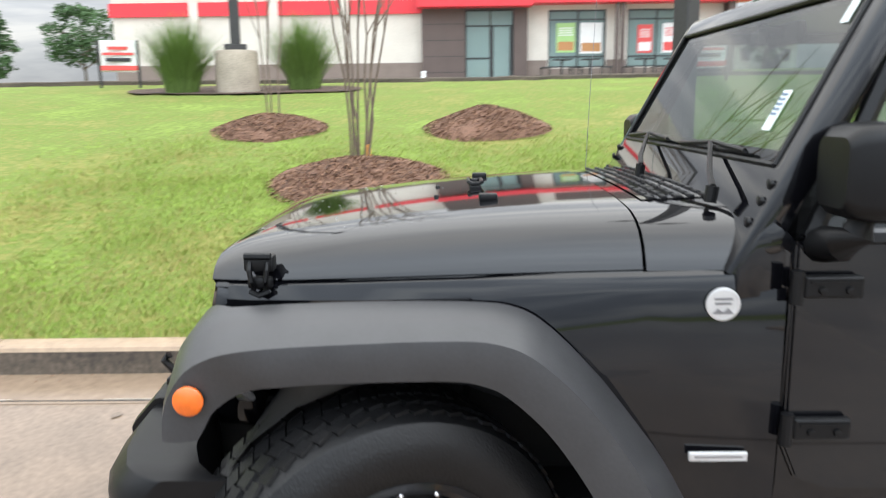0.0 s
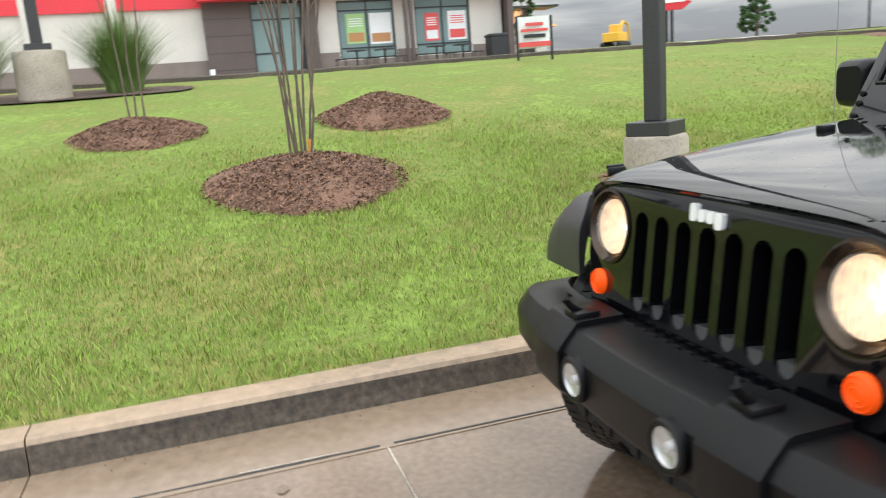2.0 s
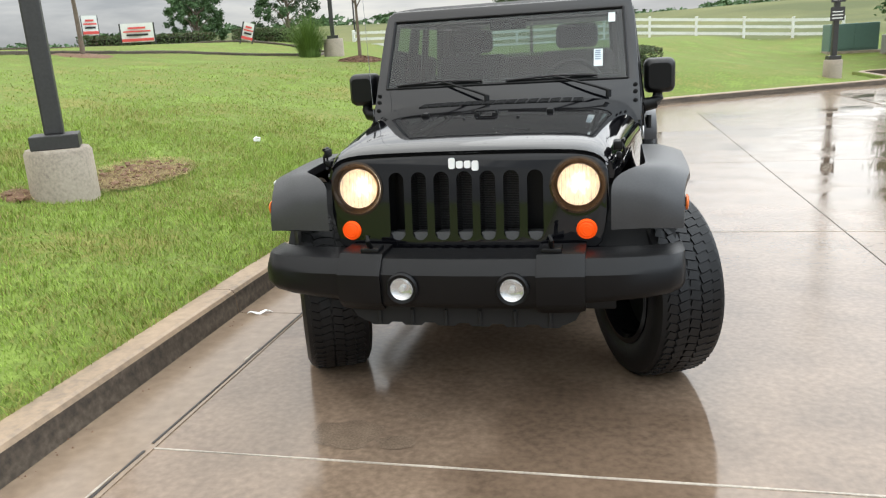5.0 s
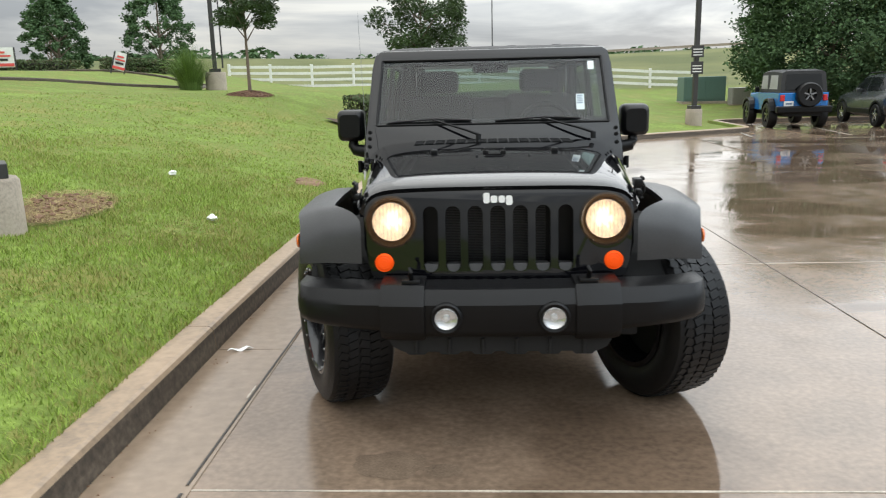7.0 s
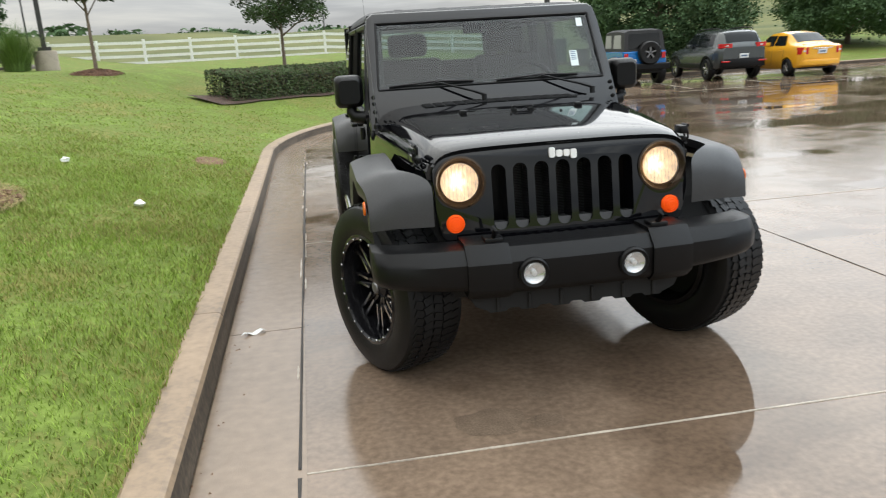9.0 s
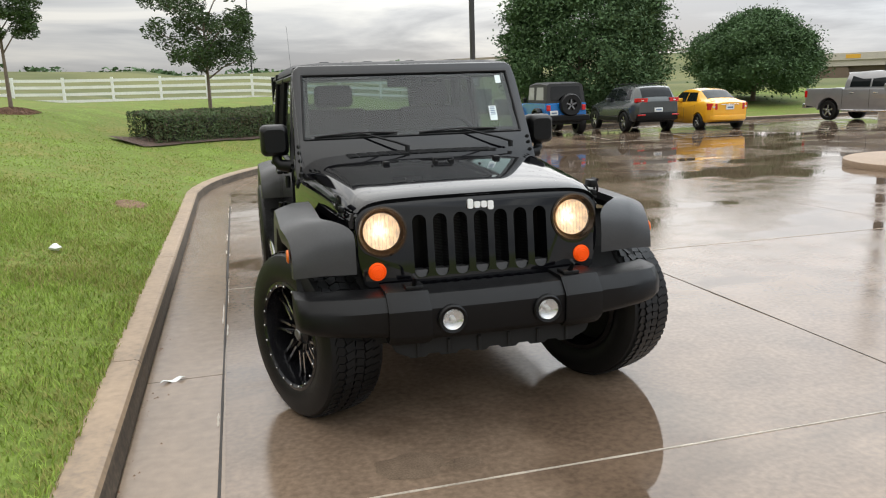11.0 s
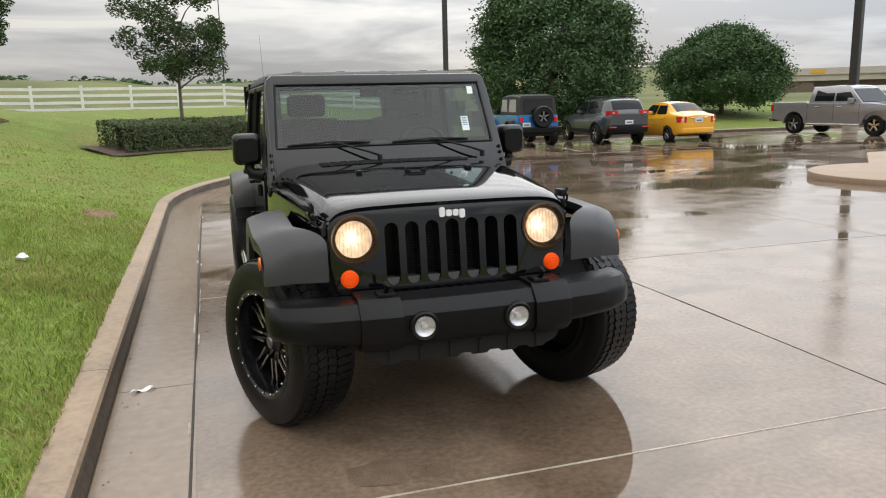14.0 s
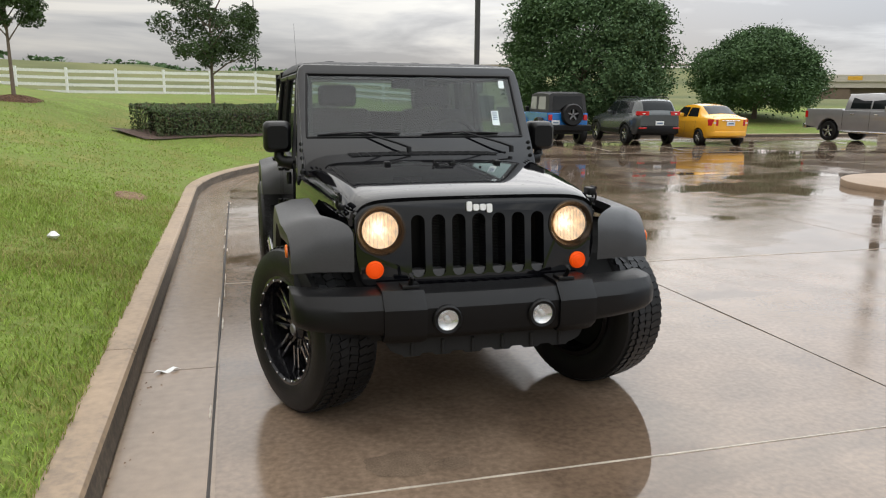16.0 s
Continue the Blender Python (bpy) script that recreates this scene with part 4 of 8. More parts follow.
def flare(s, y0=0.0, flip=1, name="fender_flare", x_in=None):
    bm = bmesh.new()
    rings = []
    for k, ((yo, zo), (yb, zb), (yi, zi)) in enumerate(zip(FL_OUT, FL_BODY, FL_IN)):
        xb = (0.60 + 0.135 * smoothstep(-0.54, -0.40, yb)) if x_in is None else x_in
        ym, zm = (yo + yi) / 2, (zo + zi) / 2
        tuck = 0.034 * (1 - smoothstep(-0.53, -0.34, yo)) if x_in is None else 0.0     # the front corner is rounded off
        pts = [(xb, yb, zb), (xb + 0.55 * (0.885 - xb), yb * 0.62 + yo * 0.38, zb * 0.66 + zo * 0.34 + 0.006), (0.885, yo, zo + 0.003), (0.913, yo * 0.9 + yi * 0.1, zo * 0.9 + zi * 0.1), (0.918, ym, zm), (0.908, yi, zi), (0.88, yi, zi), (0.885, ym, zm), (xb + 0.03, yb * 0.6 + yi * 0.4, zb * 0.6 + zi * 0.4)]
        rings.append([(s * (x - (tuck if x > 0.86 else 0.0)), y0 + flip * y, z) for x, y, z in pts])
    loft(bm, rings)
    bmesh.ops.recalc_face_normals(bm, faces=bm.faces)
    f = shade(part(name, bm, M_FLARE, car, "dark grey grained plastic flare"), 38)
    if name == "fender_flare":
        bm = bmesh.new()
        turned(bm, [(0.031, 0), (0.031, s * 0.006), (0.026, s * 0.010), (0.0, s * 0.012)], (1, 0, 0), (s * 0.890, -0.466, 0.868), 28)
        shade(part("side_marker", bm, M_AMBER, f, "round amber side marker"), 50)
        bm = bmesh.new()
        tube(bm, [(s * 0.80, -0.40, 0.865), (s * 0.78, -0.37, 0.83), (s * 0.70, -0.42, 0.80)], 0.008, 6)
        part("flare_bracket", bm, M_STEEL, f)
    return f


both(flare)
both(lambda s: flare(s, AXLE_R - 0.02, 1, "rear_flare", 0.72))
# dark inner arch over each wheel
for s in (1, -1):
    for yc in (AXLE_F, AXLE_R):
        bm = bmesh.new()
        mid = -0.03 if yc == AXLE_F else yc
        ring = [(mid + 0.46 * math.cos(radians(a)), 0.44 + 0.46 * math.sin(radians(a))) for a in range(0, 151, 15)]
        loft(bm, [[(s * 0.86, y, z) for y, z in ring], [(s * 0.45, y, z) for y, z in ring]], False, False)
        loft(bm, [[(s * 0.45, y, z) for y, z in ring], [(s * 0.45, mid, 0.44) for y, z in ring]], False, False)
        part("wheel_arch_liner", bm, M_DARK, car)

# bumper: centre beam, two clamps, two swept ends
def beam(xs, name, grow=0.0, mat_=None):
    bm = bmesh.new()
    rings = []
    for x, yf, zb, zt in xs:
        g = grow
        rings.append([(x, yf - g + 0.0, zb + 0.035), (x, yf - g + 0.0, zt - 0.06), (x, yf - g + 0.012, zt - 0.042), (x, yf + 0.045, zt - 0.004 + g), (x, yf + 0.06, zt + g), (x, yf + 0.20, zt + g), (x, yf + 0.21, zb), (x, yf + 0.03, zb - g), (x, yf + 0.006 - g, zb + 0.02)])
    loft(bm, rings)
    bmesh.ops.recalc_face_normals(bm, faces=bm.faces)
    return shade(part(name, bm, mat_ or M_PLAST, bumper), 32)


bumper = empty("front_bumper")
bumper.parent = car
center = beam([(-0.335, -0.756, 0.50, 0.704), (-0.15, -0.765, 0.50, 0.704), (0, -0.768, 0.50, 0.704), (0.15, -0.765, 0.50, 0.704), (0.335, -0.756, 0.50, 0.704)], "bumper_beam")
for s in (1, -1):
    beam([(s * 0.315, -0.755, 0.504, 0.702), (s * 0.335, -0.757, 0.500, 0.704), (s * 0.480, -0.747, 0.502, 0.704), (s * 0.502, -0.742, 0.507, 0.702)], "bumper_clamp", 0.018)
    beam([(s * 0.49, -0.744, 0.520, 0.702), (s * 0.62, -0.734, 0.530, 0.702), (s * 0.74, -0.712, 0.538, 0.702), (s * 0.82, -0.680, 0.545, 0.700), (s * 0.866, -0.640, 0.552, 0.698), (s * 0.884, -0.595, 0.560, 0.692)], "bumper_end")
    hook = bmesh.new()
    x = s * 0.372
    tube(hook, [(x, -0.60, 0.712), (x, -0.66, 0.726), (x, -0.695, 0.75), (x, -0.715, 0.776), (x, -0.700, 0.79)], 0.011, 8)
    box(hook, (x - 0.04, -0.70, 0.716), (x + 0.04, -0.62, 0.738), 0.006)
    shade(part("tow_hook", hook, M_PLAST, bumper, "black steel tow hook"), 40)
    bm = bmesh.new()
    c = (s * 0.223, -0.776, 0.591)
    turned(bm, [(0.066, 0.03), (0.067, 0.000), (0.060, -0.007), (0.049, -0.003), (0.045, 0.03)], (0, 1, 0), c, 32)
    fog = shade(part("fog_light", bm, M_PLAST, bumper), 40)
    bm = bmesh.new()
    turned(bm, [(0.047, -0.003), (0.043, 0.003), (0.02, 0.009), (0.0, 0.010)], (0, 1, 0), c, 28)
    shade(part("fog_reflector", bm, M_FOG, fog, "bright fog lamp reflector"), 60)
    bm = bmesh.new()
    turned(bm, [(0.0, -0.003), (0.012, -0.001), (0.012, 0.03)], (0, 1, 0), c, 12)
    part("fog_bulb", bm, M_SILVER, fog)
    bm = bmesh.new()
    turned(bm, [(0.048, -0.004), (0.03, -0.010), (0.0, -0.012)], (0, 1, 0), c, 28)
    part("fog_lens", bm, M_CLEAR, fog).visible_shadow = False
# step plate between bumper and grille, with two rows of studs
bm = bmesh.new()
box(bm, (-0.36, -0.585, 0.672), (0.36, -0.48, 0.69), 0.004)
for k in range(13):
    for j in range(2):
        box(bm, (-0.34 + k * 0.0535, -0.570 + j * 0.045, 0.69), (-0.312 + k * 0.0535, -0.545 + j * 0.045, 0.702), 0.003, 1)
part("step_plate", bm, M_PLAST, bumper)
# ribbed air dam under the beam
bm = bmesh.new()
dam = [(-0.50, 0.50), (0.50, 0.50), (0.46, 0.43), (0.42, 0.41)]
for k in range(6):
    c = 0.36 - k * 0.144
    dam += [(c + 0.05, 0.408), (c + 0.035, 0.395), (c - 0.035, 0.395), (c - 0.05, 0.408)]
dam += [(-0.42, 0.41), (-0.46, 0.43)]
prism(bm, dam, -0.665, -0.63, "y")
for k in range(6):
    c = 0.36 - k * 0.144
    box(bm, (c - 0.008, -0.675, 0.40), (c + 0.008, -0.665, 0.47), 0.003, 1)
part("air_dam", bm, M_DARK, bumper)

# engine bay block, floor pan, frame rails, axles
bm = bmesh.new()
box(bm, (-0.44, -0.33, 0.42), (0.44, 0.75, 1.03))
box(bm, (-0.745, 0.5, 0.385), (0.745, 3.62, 0.60), 0.02)
box(bm, (-0.62, -0.50, 0.42), (0.62, 0.52, 0.50), 0.01)
for s in (1, -1):
    box(bm, (s * 0.40 - 0.05, -0.62, 0.48), (s * 0.40 + 0.05, 3.6, 0.58), 0.01)
part("chassis", bm, M_DARK, car)
for yc in (AXLE_F, AXLE_R):
    bm = bmesh.new()
    tube(bm, [(-0.70, yc, 0.39), (0.70, yc, 0.39)], 0.045, 12)
    bmesh.ops.create_icosphere(bm, subdivisions=2, radius=0.13, matrix=Matrix.Translation((0.18, yc, 0.39)))
    part("axle", bm, M_DARK, car)
bm = bmesh.new()
tube(bm, [(-0.62, -0.17, 0.40), (0.62, -0.17, 0.40)], 0.02, 8)
for s in (1, -1):
    tube(bm, [(s * 0.50, 0.05, 0.40), (s * 0.46, 0.05, 0.95)], 0.055, 10)
part("steering_gear", bm, M_DARK, car)
for s in (1, -1):
    bm = bmesh.new()
    prism(bm, [(-0.56, 0.44), (-0.30, 0.44), (-0.30, 0.80), (-0.36, 0.80), (-0.37, 0.70), (-0.56, 0.68)], s * 0.43, s * 0.47, "x")
    part("splash_liner", bm, M_DARK, car)

STEER = radians(23.7)
alloy_wheel(car, (0.772, AXLE_F + 0.040, WHEEL_Z), 1, STEER)
alloy_wheel(car, (-0.772, AXLE_F - 0.012, WHEEL_Z), -1, STEER)
for s in (1, -1):
    alloy_wheel(car, (s * 0.780, AXLE_R, WHEEL_Z), s, 0.0)

# tub, doors, windscreen frame, roof
def side_x(z):
    """Half width of the cabin's side at a height."""
    return float(np.interp(z, (0.5, 0.62, 1.0, 1.16, 1.74, 1.80), (0.755, 0.770, 0.775, 0.765, 0.70, 0.66)))


bm = bmesh.new()
for s in (1, -1):
    rings = []
    for y in (0.77, 1.5, 2.3, 3.0, 3.62):
        rings.append([(s * (side_x(z) - 0.012), y, z) for z in (0.50, 0.62, 0.80, 1.0, 1.12, 1.155)] + [(s * 0.66, y, 1.155), (s * 0.66, y, 0.5)])
    loft(bm, rings)
box(bm, (-0.74, 3.58, 0.52), (0.74, 3.64, 1.15), 0.02)
bmesh.ops.recalc_face_normals(bm, faces=bm.faces)
shade(part("body_tub", bm, M_PAINT, car), 35)


def car_door(s, y0, y1, front):
    bm = bmesh.new()
    outline = [(y0, 1.155), (y0, 0.70), (y0 + 0.03, 0.63), (y0 + 0.10, 0.60), (y1 - 0.10 if front else y1 - 0.30, 0.60), (y1 - 0.02, 0.64 if front else 0.95), (y1, 0.72 if front else 1.02), (y1, 1.155)]
    va = [bm.verts.new((s * (side_x(z) + 0.004), y, z)) for y, z in outline]
    vb = [bm.verts.new((s * (side_x(z) - 0.03), y, z)) for y, z in outline]
    n = len(outline)
    bm.faces.new(va)
    bm.faces.new(list(reversed(vb)))
    for i in range(n):
        bm.faces.new((va[i], vb[i], vb[(i + 1) % n], va[(i + 1) % n]))
    bmesh.ops.recalc_face_normals(bm, faces=bm.faces)
    bmesh.ops.bevel(bm, geom=[e for e in bm.edges if all(abs(v.co.x) > side_x(v.co.z) for v in e.verts)], offset=0.006, segments=2, affect="EDGES")
    d = shade(part("car_door", bm, M_PAINT, car), 35)
    # window frame and pane above the beltline
    lean = 0.12 if front else 0.0
    win = [(y0 + 0.03, 1.16), (y0 + 0.03 + lean * 1.9, 1.675), (y1 - 0.02, 1.675), (y1 - 0.02, 1.16)]
    bm = bmesh.new()
    for (ya, za), (yb, zb) in zip(win, win[1:] + win[:1]):
        tube(bm, [(s * (side_x(za) - 0.008), ya, za), (s * (side_x(zb) - 0.008), yb, zb)], 0.020, 6)
    fr = part("window_frame", bm, M_PLAST, d)
    bm = bmesh.new()
    bm.faces.new([bm.verts.new((s * (side_x(z) - 0.012), y, z)) for y, z in win])
    part("pane", bm, M_GLASS if front else M_GLASSD, fr).visible_shadow = False
    bm = bmesh.new()
    box(bm, (s * 0.772, y1 - 0.19, 1.02), (s * 0.812, y1 - 0.06, 1.045), 0.008)
    part("door_handle", bm, M_PLAST, d, "black grab handle")
    for zc in (1.065, 0.755):
        bm = bmesh.new()
        box(bm, (s * 0.778, y0 + 0.008, zc - 0.024), (s * 0.800, y0 + 0.13, zc + 0.024), 0.006)
        tube(bm, [(s * 0.795, y0 - 0.006, zc - 0.035), (s * 0.795, y0 - 0.006, zc + 0.035)], 0.014, 10)
        box(bm, (s * 0.80, y0 + 0.02, zc + 0.008), (s * 0.803, y0 + 0.125, zc + 0.014))
        for yy in (0.045, 0.10):
            turned(bm, [(0.009, s * 0.0), (0.008, s * 0.005), (0, s * 0.006)], (1, 0, 0), (s * 0.80, y0 + yy, zc - 0.006), 10)
        part("door_hinge", bm, M_PLAST, d, "black exposed door hinge")
    return d


for s in (1, -1):
    car_door(s, 0.775, 1.86, True)
    car_door(s, 1.875, 2.72, False)
# windscreen frame
WS_B, WS_T = (0.700, 1.205), (0.990, 1.745)     # y, z of the frame's foot and head


def ws(z):
    t = (z - WS_B[1]) / (WS_T[1] - WS_B[1])
    return WS_B[0] + t * (WS_T[0] - WS_B[0])


bm = bmesh.new()
outer = [(-0.752, 1.085), (-0.752, 1.16), (-0.744, 1.30), (-0.720, 1.64), (-0.704, 1.718), (-0.67, 1.742), (0.67, 1.742), (0.704, 1.718), (0.720, 1.64), (0.744, 1.30), (0.752, 1.16), (0.752, 1.085)]
prism(bm, [(x, z) for x, z in outer], 0, 0.080, "y", 0.010)
hole = bmesh.new()
prism(hole, [(-0.690, 1.325), (-0.675, 1.300), (0.675, 1.300), (0.690, 1.325), (0.666, 1.662), (0.645, 1.690), (-0.645, 1.690), (-0.666, 1.662)], -0.3, 0.6, "y")
frame_bm = carved(bm, [hole])
for v in frame_bm.verts:
    v.co.y += ws(v.co.z)
screen = shade(part("windscreen_frame", frame_bm, M_PAINT, car, "black windscreen frame beaded with rain"), 30)
bm = bmesh.new()
seal = [(-0.683, 1.307), (0.683, 1.307), (0.658, 1.684), (-0.658, 1.684)]
for (xa, za), (xb, zb) in zip(seal, seal[1:] + seal[:1]):
    tube(bm, [(xa, ws(za) - 0.001, za), (xb, ws(zb) - 0.001, zb)], 0.0075, 6)
part("seal", bm, M_RUB, screen)
bm = bmesh.new()
bm.faces.new([bm.verts.new((x, ws(z) + 0.006, z)) for x, z in seal])
pane = part("windscreen", bm, M_GLASS, screen, "tinted windscreen reflecting grey cloud")
pane.visible_shadow = False
# black ceramic border fired onto the glass
bm = bmesh.new()
inner = [(-0.645, 1.335), (0.645, 1.335), (0.626, 1.656), (-0.626, 1.656)]
vo = [bm.verts.new((x, ws(z) + 0.010, z)) for x, z in seal]
vi = [bm.verts.new((x, ws(z) + 0.010, z)) for x, z in inner]
for k in range(4):
    bm.faces.new((vo[k], vo[(k + 1) % 4], vi[(k + 1) % 4], vi[k]))
part("glass_border", bm, M_PLAST, pane, "black border of the windscreen")
for lo, hi, sub in (((0.500, 1.375), (0.548, 1.465), 3), ((0.578, 1.607), (0.615, 1.656), 0)):
    bm = bmesh.new()
    bm.faces.new([bm.verts.new((x, ws(z) + 0.002, z)) for x, z in ((lo[0], lo[1]), (hi[0], lo[1]), (hi[0], hi[1]), (lo[0], hi[1]))])
    st = part("window_sticker", bm, M_STICK, screen, "small pale window sticker")
    if sub:
        bm = bmesh.new()
        for k in range(sub + 2):
            z = lo[1] + 0.035 + k * 0.011
            bm.faces.new([bm.verts.new((x, ws(zz) - 0.0005, zz)) for x, zz in ((lo[0] + 0.006, z), (hi[0] - 0.01, z), (hi[0] - 0.01, z + 0.005), (lo[0] + 0.006, z + 0.005))])
        part("print_bars", bm, M_INK, st)
for s in (1, -1):
    for z, dx in ((1.19, 0.0), (1.235, 0.0), (1.27, -0.002)):
        bm = bmesh.new()
        turned(bm, [(0.012, 0), (0.011, -0.008), (0.004, -0.010), (0.0, -0.010)], (0, 1, 0), (s * 0.722, ws(z) - 0.0, z), 10)
        part("frame_bolt", bm, M_PLAST, screen)
# wipers
for x0, x1 in ((-0.08, -0.62), (0.58, 0.02)):
    wiper = empty("wiper")
    wiper.parent = car
    bm = bmesh.new()
    tube(bm, [(x0, 0.655, 1.215), (x0, 0.66, 1.252)], 0.015, 10)
    part("pivot", bm, M_PLAST, wiper)
    bm = bmesh.new()
    xm = x1 + 0.27
    tube(bm, [(x0, 0.66, 1.25), (x0 + 0.25 * (xm - x0), 0.675, 1.275), (xm, ws(1.335) - 0.022, 1.335)], 0.009, 6, 0.006)
    shade(part("wiper_arm", bm, M_PLAST, wiper), 40)
    bm = bmesh.new()
    tube(bm, [(x1, ws(1.318) - 0.012, 1.322), (xm, ws(1.335) - 0.014, 1.338), (x1 + 0.50, ws(1.318) - 0.010, 1.328)], 0.006, 6)
    tube(bm, [(x1, ws(1.318) - 0.006, 1.318), (x1 + 0.50, ws(1.318) - 0.006, 1.325)], 0.005, 5)
    part("wiper_blade", bm, M_RUB, wiper)

# hard top
bm = bmesh.new()
rings = []
for y, zt, zs in ((1.03, 1.772, 1.74), (1.06, 1.788, 1.735), (1.3, 1.800, 1.73), (2.2, 1.806, 1.73), (3.2, 1.800, 1.73), (3.58, 1.788, 1.72)):
    zt, zs = zt - 0.027, zs - 0.027
    rings.append([(-0.705, y, zs), (-0.70, y, zs + 0.02), (-0.66, y, zt - 0.012), (-0.55, y, zt - 0.002), (0, y, zt), (0.55, y, zt - 0.002), (0.66, y, zt - 0.012), (0.70, y, zs + 0.02), (0.705, y, zs), (0.62, y, zs - 0.02), (-0.62, y, zs - 0.02)])
loft(bm, rings)
for k in range(4):
    box(bm, (-0.45 + 0.3 * k - 0.03, 1.5, 1.755), (-0.45 + 0.3 * k + 0.03, 3.3, 1.784), 0.004)
bmesh.ops.recalc_face_normals(bm, faces=bm.faces)
top_ob = shade(part("hard_top", bm, M_PLAST, car, "black hard top, its rain shining"), 38)
for s in (1, -1):
    bm = bmesh.new()
    rings = [[(s * side_x(z), y, z), (s * (side_x(z) - 0.05), y, z)] for y, z in ((2.74, 1.155), (2.74, 1.74))]
    quad = [(2.73, 1.155), (2.73, 1.735), (2.82, 1.735), (2.82, 1.155)]
    prism(bm, quad, s * 0.66, s * 0.715, "x")
    part("rear_pillar", bm, M_PLAST, top_ob)
    bm = bmesh.new()
    prism(bm, [(3.50, 1.155), (3.50, 1.735), (3.60, 1.735), (3.62, 1.155)], s * 0.66, s * 0.715, "x")
    part("rear_pillar", bm, M_PLAST, top_ob)
    bm = bmesh.new()
    bm.faces.new([bm.verts.new((s * side_x(z) - s * 0.012, y, z)) for y, z in ((2.82, 1.17), (2.82, 1.71), (3.51, 1.71), (3.51, 1.17))])
    part("rear_side_pane", bm, M_GLASSD, top_ob).visible_shadow = False
bm = bmesh.new()
for (xa, za), (xb, zb) in zip([(-0.66, 1.18), (0.66, 1.18), (0.62, 1.72), (-0.62, 1.72)], [(0.66, 1.18), (0.62, 1.72), (-0.62, 1.72), (-0.66, 1.18)]):
    tube(bm, [(xa, 3.60, za), (xb, 3.60, zb)], 0.04, 6)
part("rear_window_frame", bm, M_PLAST, top_ob)
bm = bmesh.new()
bm.faces.new([bm.verts.new(p) for p in ((-0.64, 3.6, 1.19), (0.64, 3.6, 1.19), (0.60, 3.6, 1.71), (-0.60, 3.6, 1.71))])
part("rear_window", bm, M_GLASS, top_ob).visible_shadow = False

# mirrors
for s in (1, -1):
    bm = bmesh.new()
    rings = []
    for y, g in ((0.792, 0.74), (0.812, 0.95), (0.855, 1.04), (0.915, 1.04), (0.940, 1.0)):
        pts = rounded(-0.080 * g, 0.080 * g, -0.090 * g, 0.090 * g, 0.034 * g, 4)
        rings.append([(s * 0.852 + px, y, 1.306 + pz) for px, pz in pts])
    loft(bm, rings)
    bmesh.ops.recalc_face_normals(bm, faces=bm.faces)
    mirror = shade(part("door_mirror", bm, M_PLAST, car, "black plastic door mirror"), 40)
    bm = bmesh.new()
    tube(bm, [(s * 0.842, 0.865, 1.235), (s * 0.845, 0.855, 1.185), (s * 0.825, 0.835, 1.160), (s * 0.765, 0.825, 1.150)], 0.028, 10, 0.040)
    shade(part("mirror_arm", bm, M_PLAST, mirror), 40)
    bm = bmesh.new()
    prism(bm, rounded(s * 0.852 - 0.066, s * 0.852 + 0.066, 1.232, 1.380, 0.025, 4), 0.9405, 0.943, "y")
    part("mirror_glass", bm, M_CHROME, mirror)

# antenna on the passenger side, tubular side steps
bm = bmesh.new()
turned(bm, [(0.018, 0), (0.016, 0.02), (0.008, 0.03), (0.006, 0.06)], (0, 0, 1), (-0.725, 0.60, 1.105), 12, True)
ant = part("antenna", bm, M_PLAST, car)
bm = bmesh.new()
tube(bm, [(-0.725, 0.60, 1.15), (-0.735, 0.615, 1.5), (-0.75, 0.64, 1.95)], 0.0016, 6, 0.0009)
part("antenna_whip", bm, M_STEEL, ant, "thin steel whip")
for s in (1, -1):
    bm = bmesh.new()
    tube(bm, [(s * 0.70, 0.62, 0.47), (s * 0.84, 0.72, 0.44), (s * 0.86, 0.85, 0.43), (s * 0.86, 2.3, 0.43), (s * 0.84, 2.42, 0.44), (s * 0.70, 2.5, 0.47)], 0.038, 12)
    shade(part("side_step", bm, M_CHROME, car, "polished tubular side step"), 40)

# cabin: dashboard, wheel, seats, mirror, roll bar
bm = bmesh.new()
box(bm, (-0.66, 0.80, 1.0), (0.66, 1.12, 1.26), 0.05, 3)
part("dashboard", bm, M_SEAT, car)
bm = bmesh.new()
pts = [(0.36 + 0.185 * math.cos(a), 1.24 + 0.05 * math.sin(a), 1.22 + 0.18 * math.sin(a)) for a in [2 * math.pi * k / 24 for k in range(25)]]
tube(bm, pts, 0.016, 8)
tube(bm, [(0.19, 1.24, 1.22), (0.53, 1.24, 1.22)], 0.02, 6)
part("steering_wheel", bm, M_SEAT, car)
for x in (-0.36, 0.36):
    bm = bmesh.new()
    box(bm, (x - 0.25, 1.35, 0.75), (x + 0.25, 1.85, 0.92), 0.05, 3)
    box(bm, (x - 0.24, 1.75, 0.85), (x + 0.24, 1.90, 1.46), 0.05, 3)
    seat = shade(part("front_seat", bm, M_SEAT, car), 50)
    bm = bmesh.new()
    box(bm, (x - 0.14, 1.80, 1.47), (x + 0.14, 1.90, 1.63), 0.04, 3)
    shade(part("headrest", bm, M_SEAT, seat), 50)
bm = bmesh.new()
box(bm, (-0.60, 2.75, 0.80), (0.60, 2.90, 1.42), 0.05, 3)
part("rear_seat", bm, M_SEAT, car)
bm = bmesh.new()
for s in (1, -1):
    tube(bm, [(s * 0.62, 0.99, 1.68), (s * 0.60, 2.0, 1.70), (s * 0.60, 3.4, 1.66)], 0.035, 8)
    tube(bm, [(s * 0.60, 1.95, 1.70), (s * 0.64, 1.95, 0.9)], 0.035, 8)
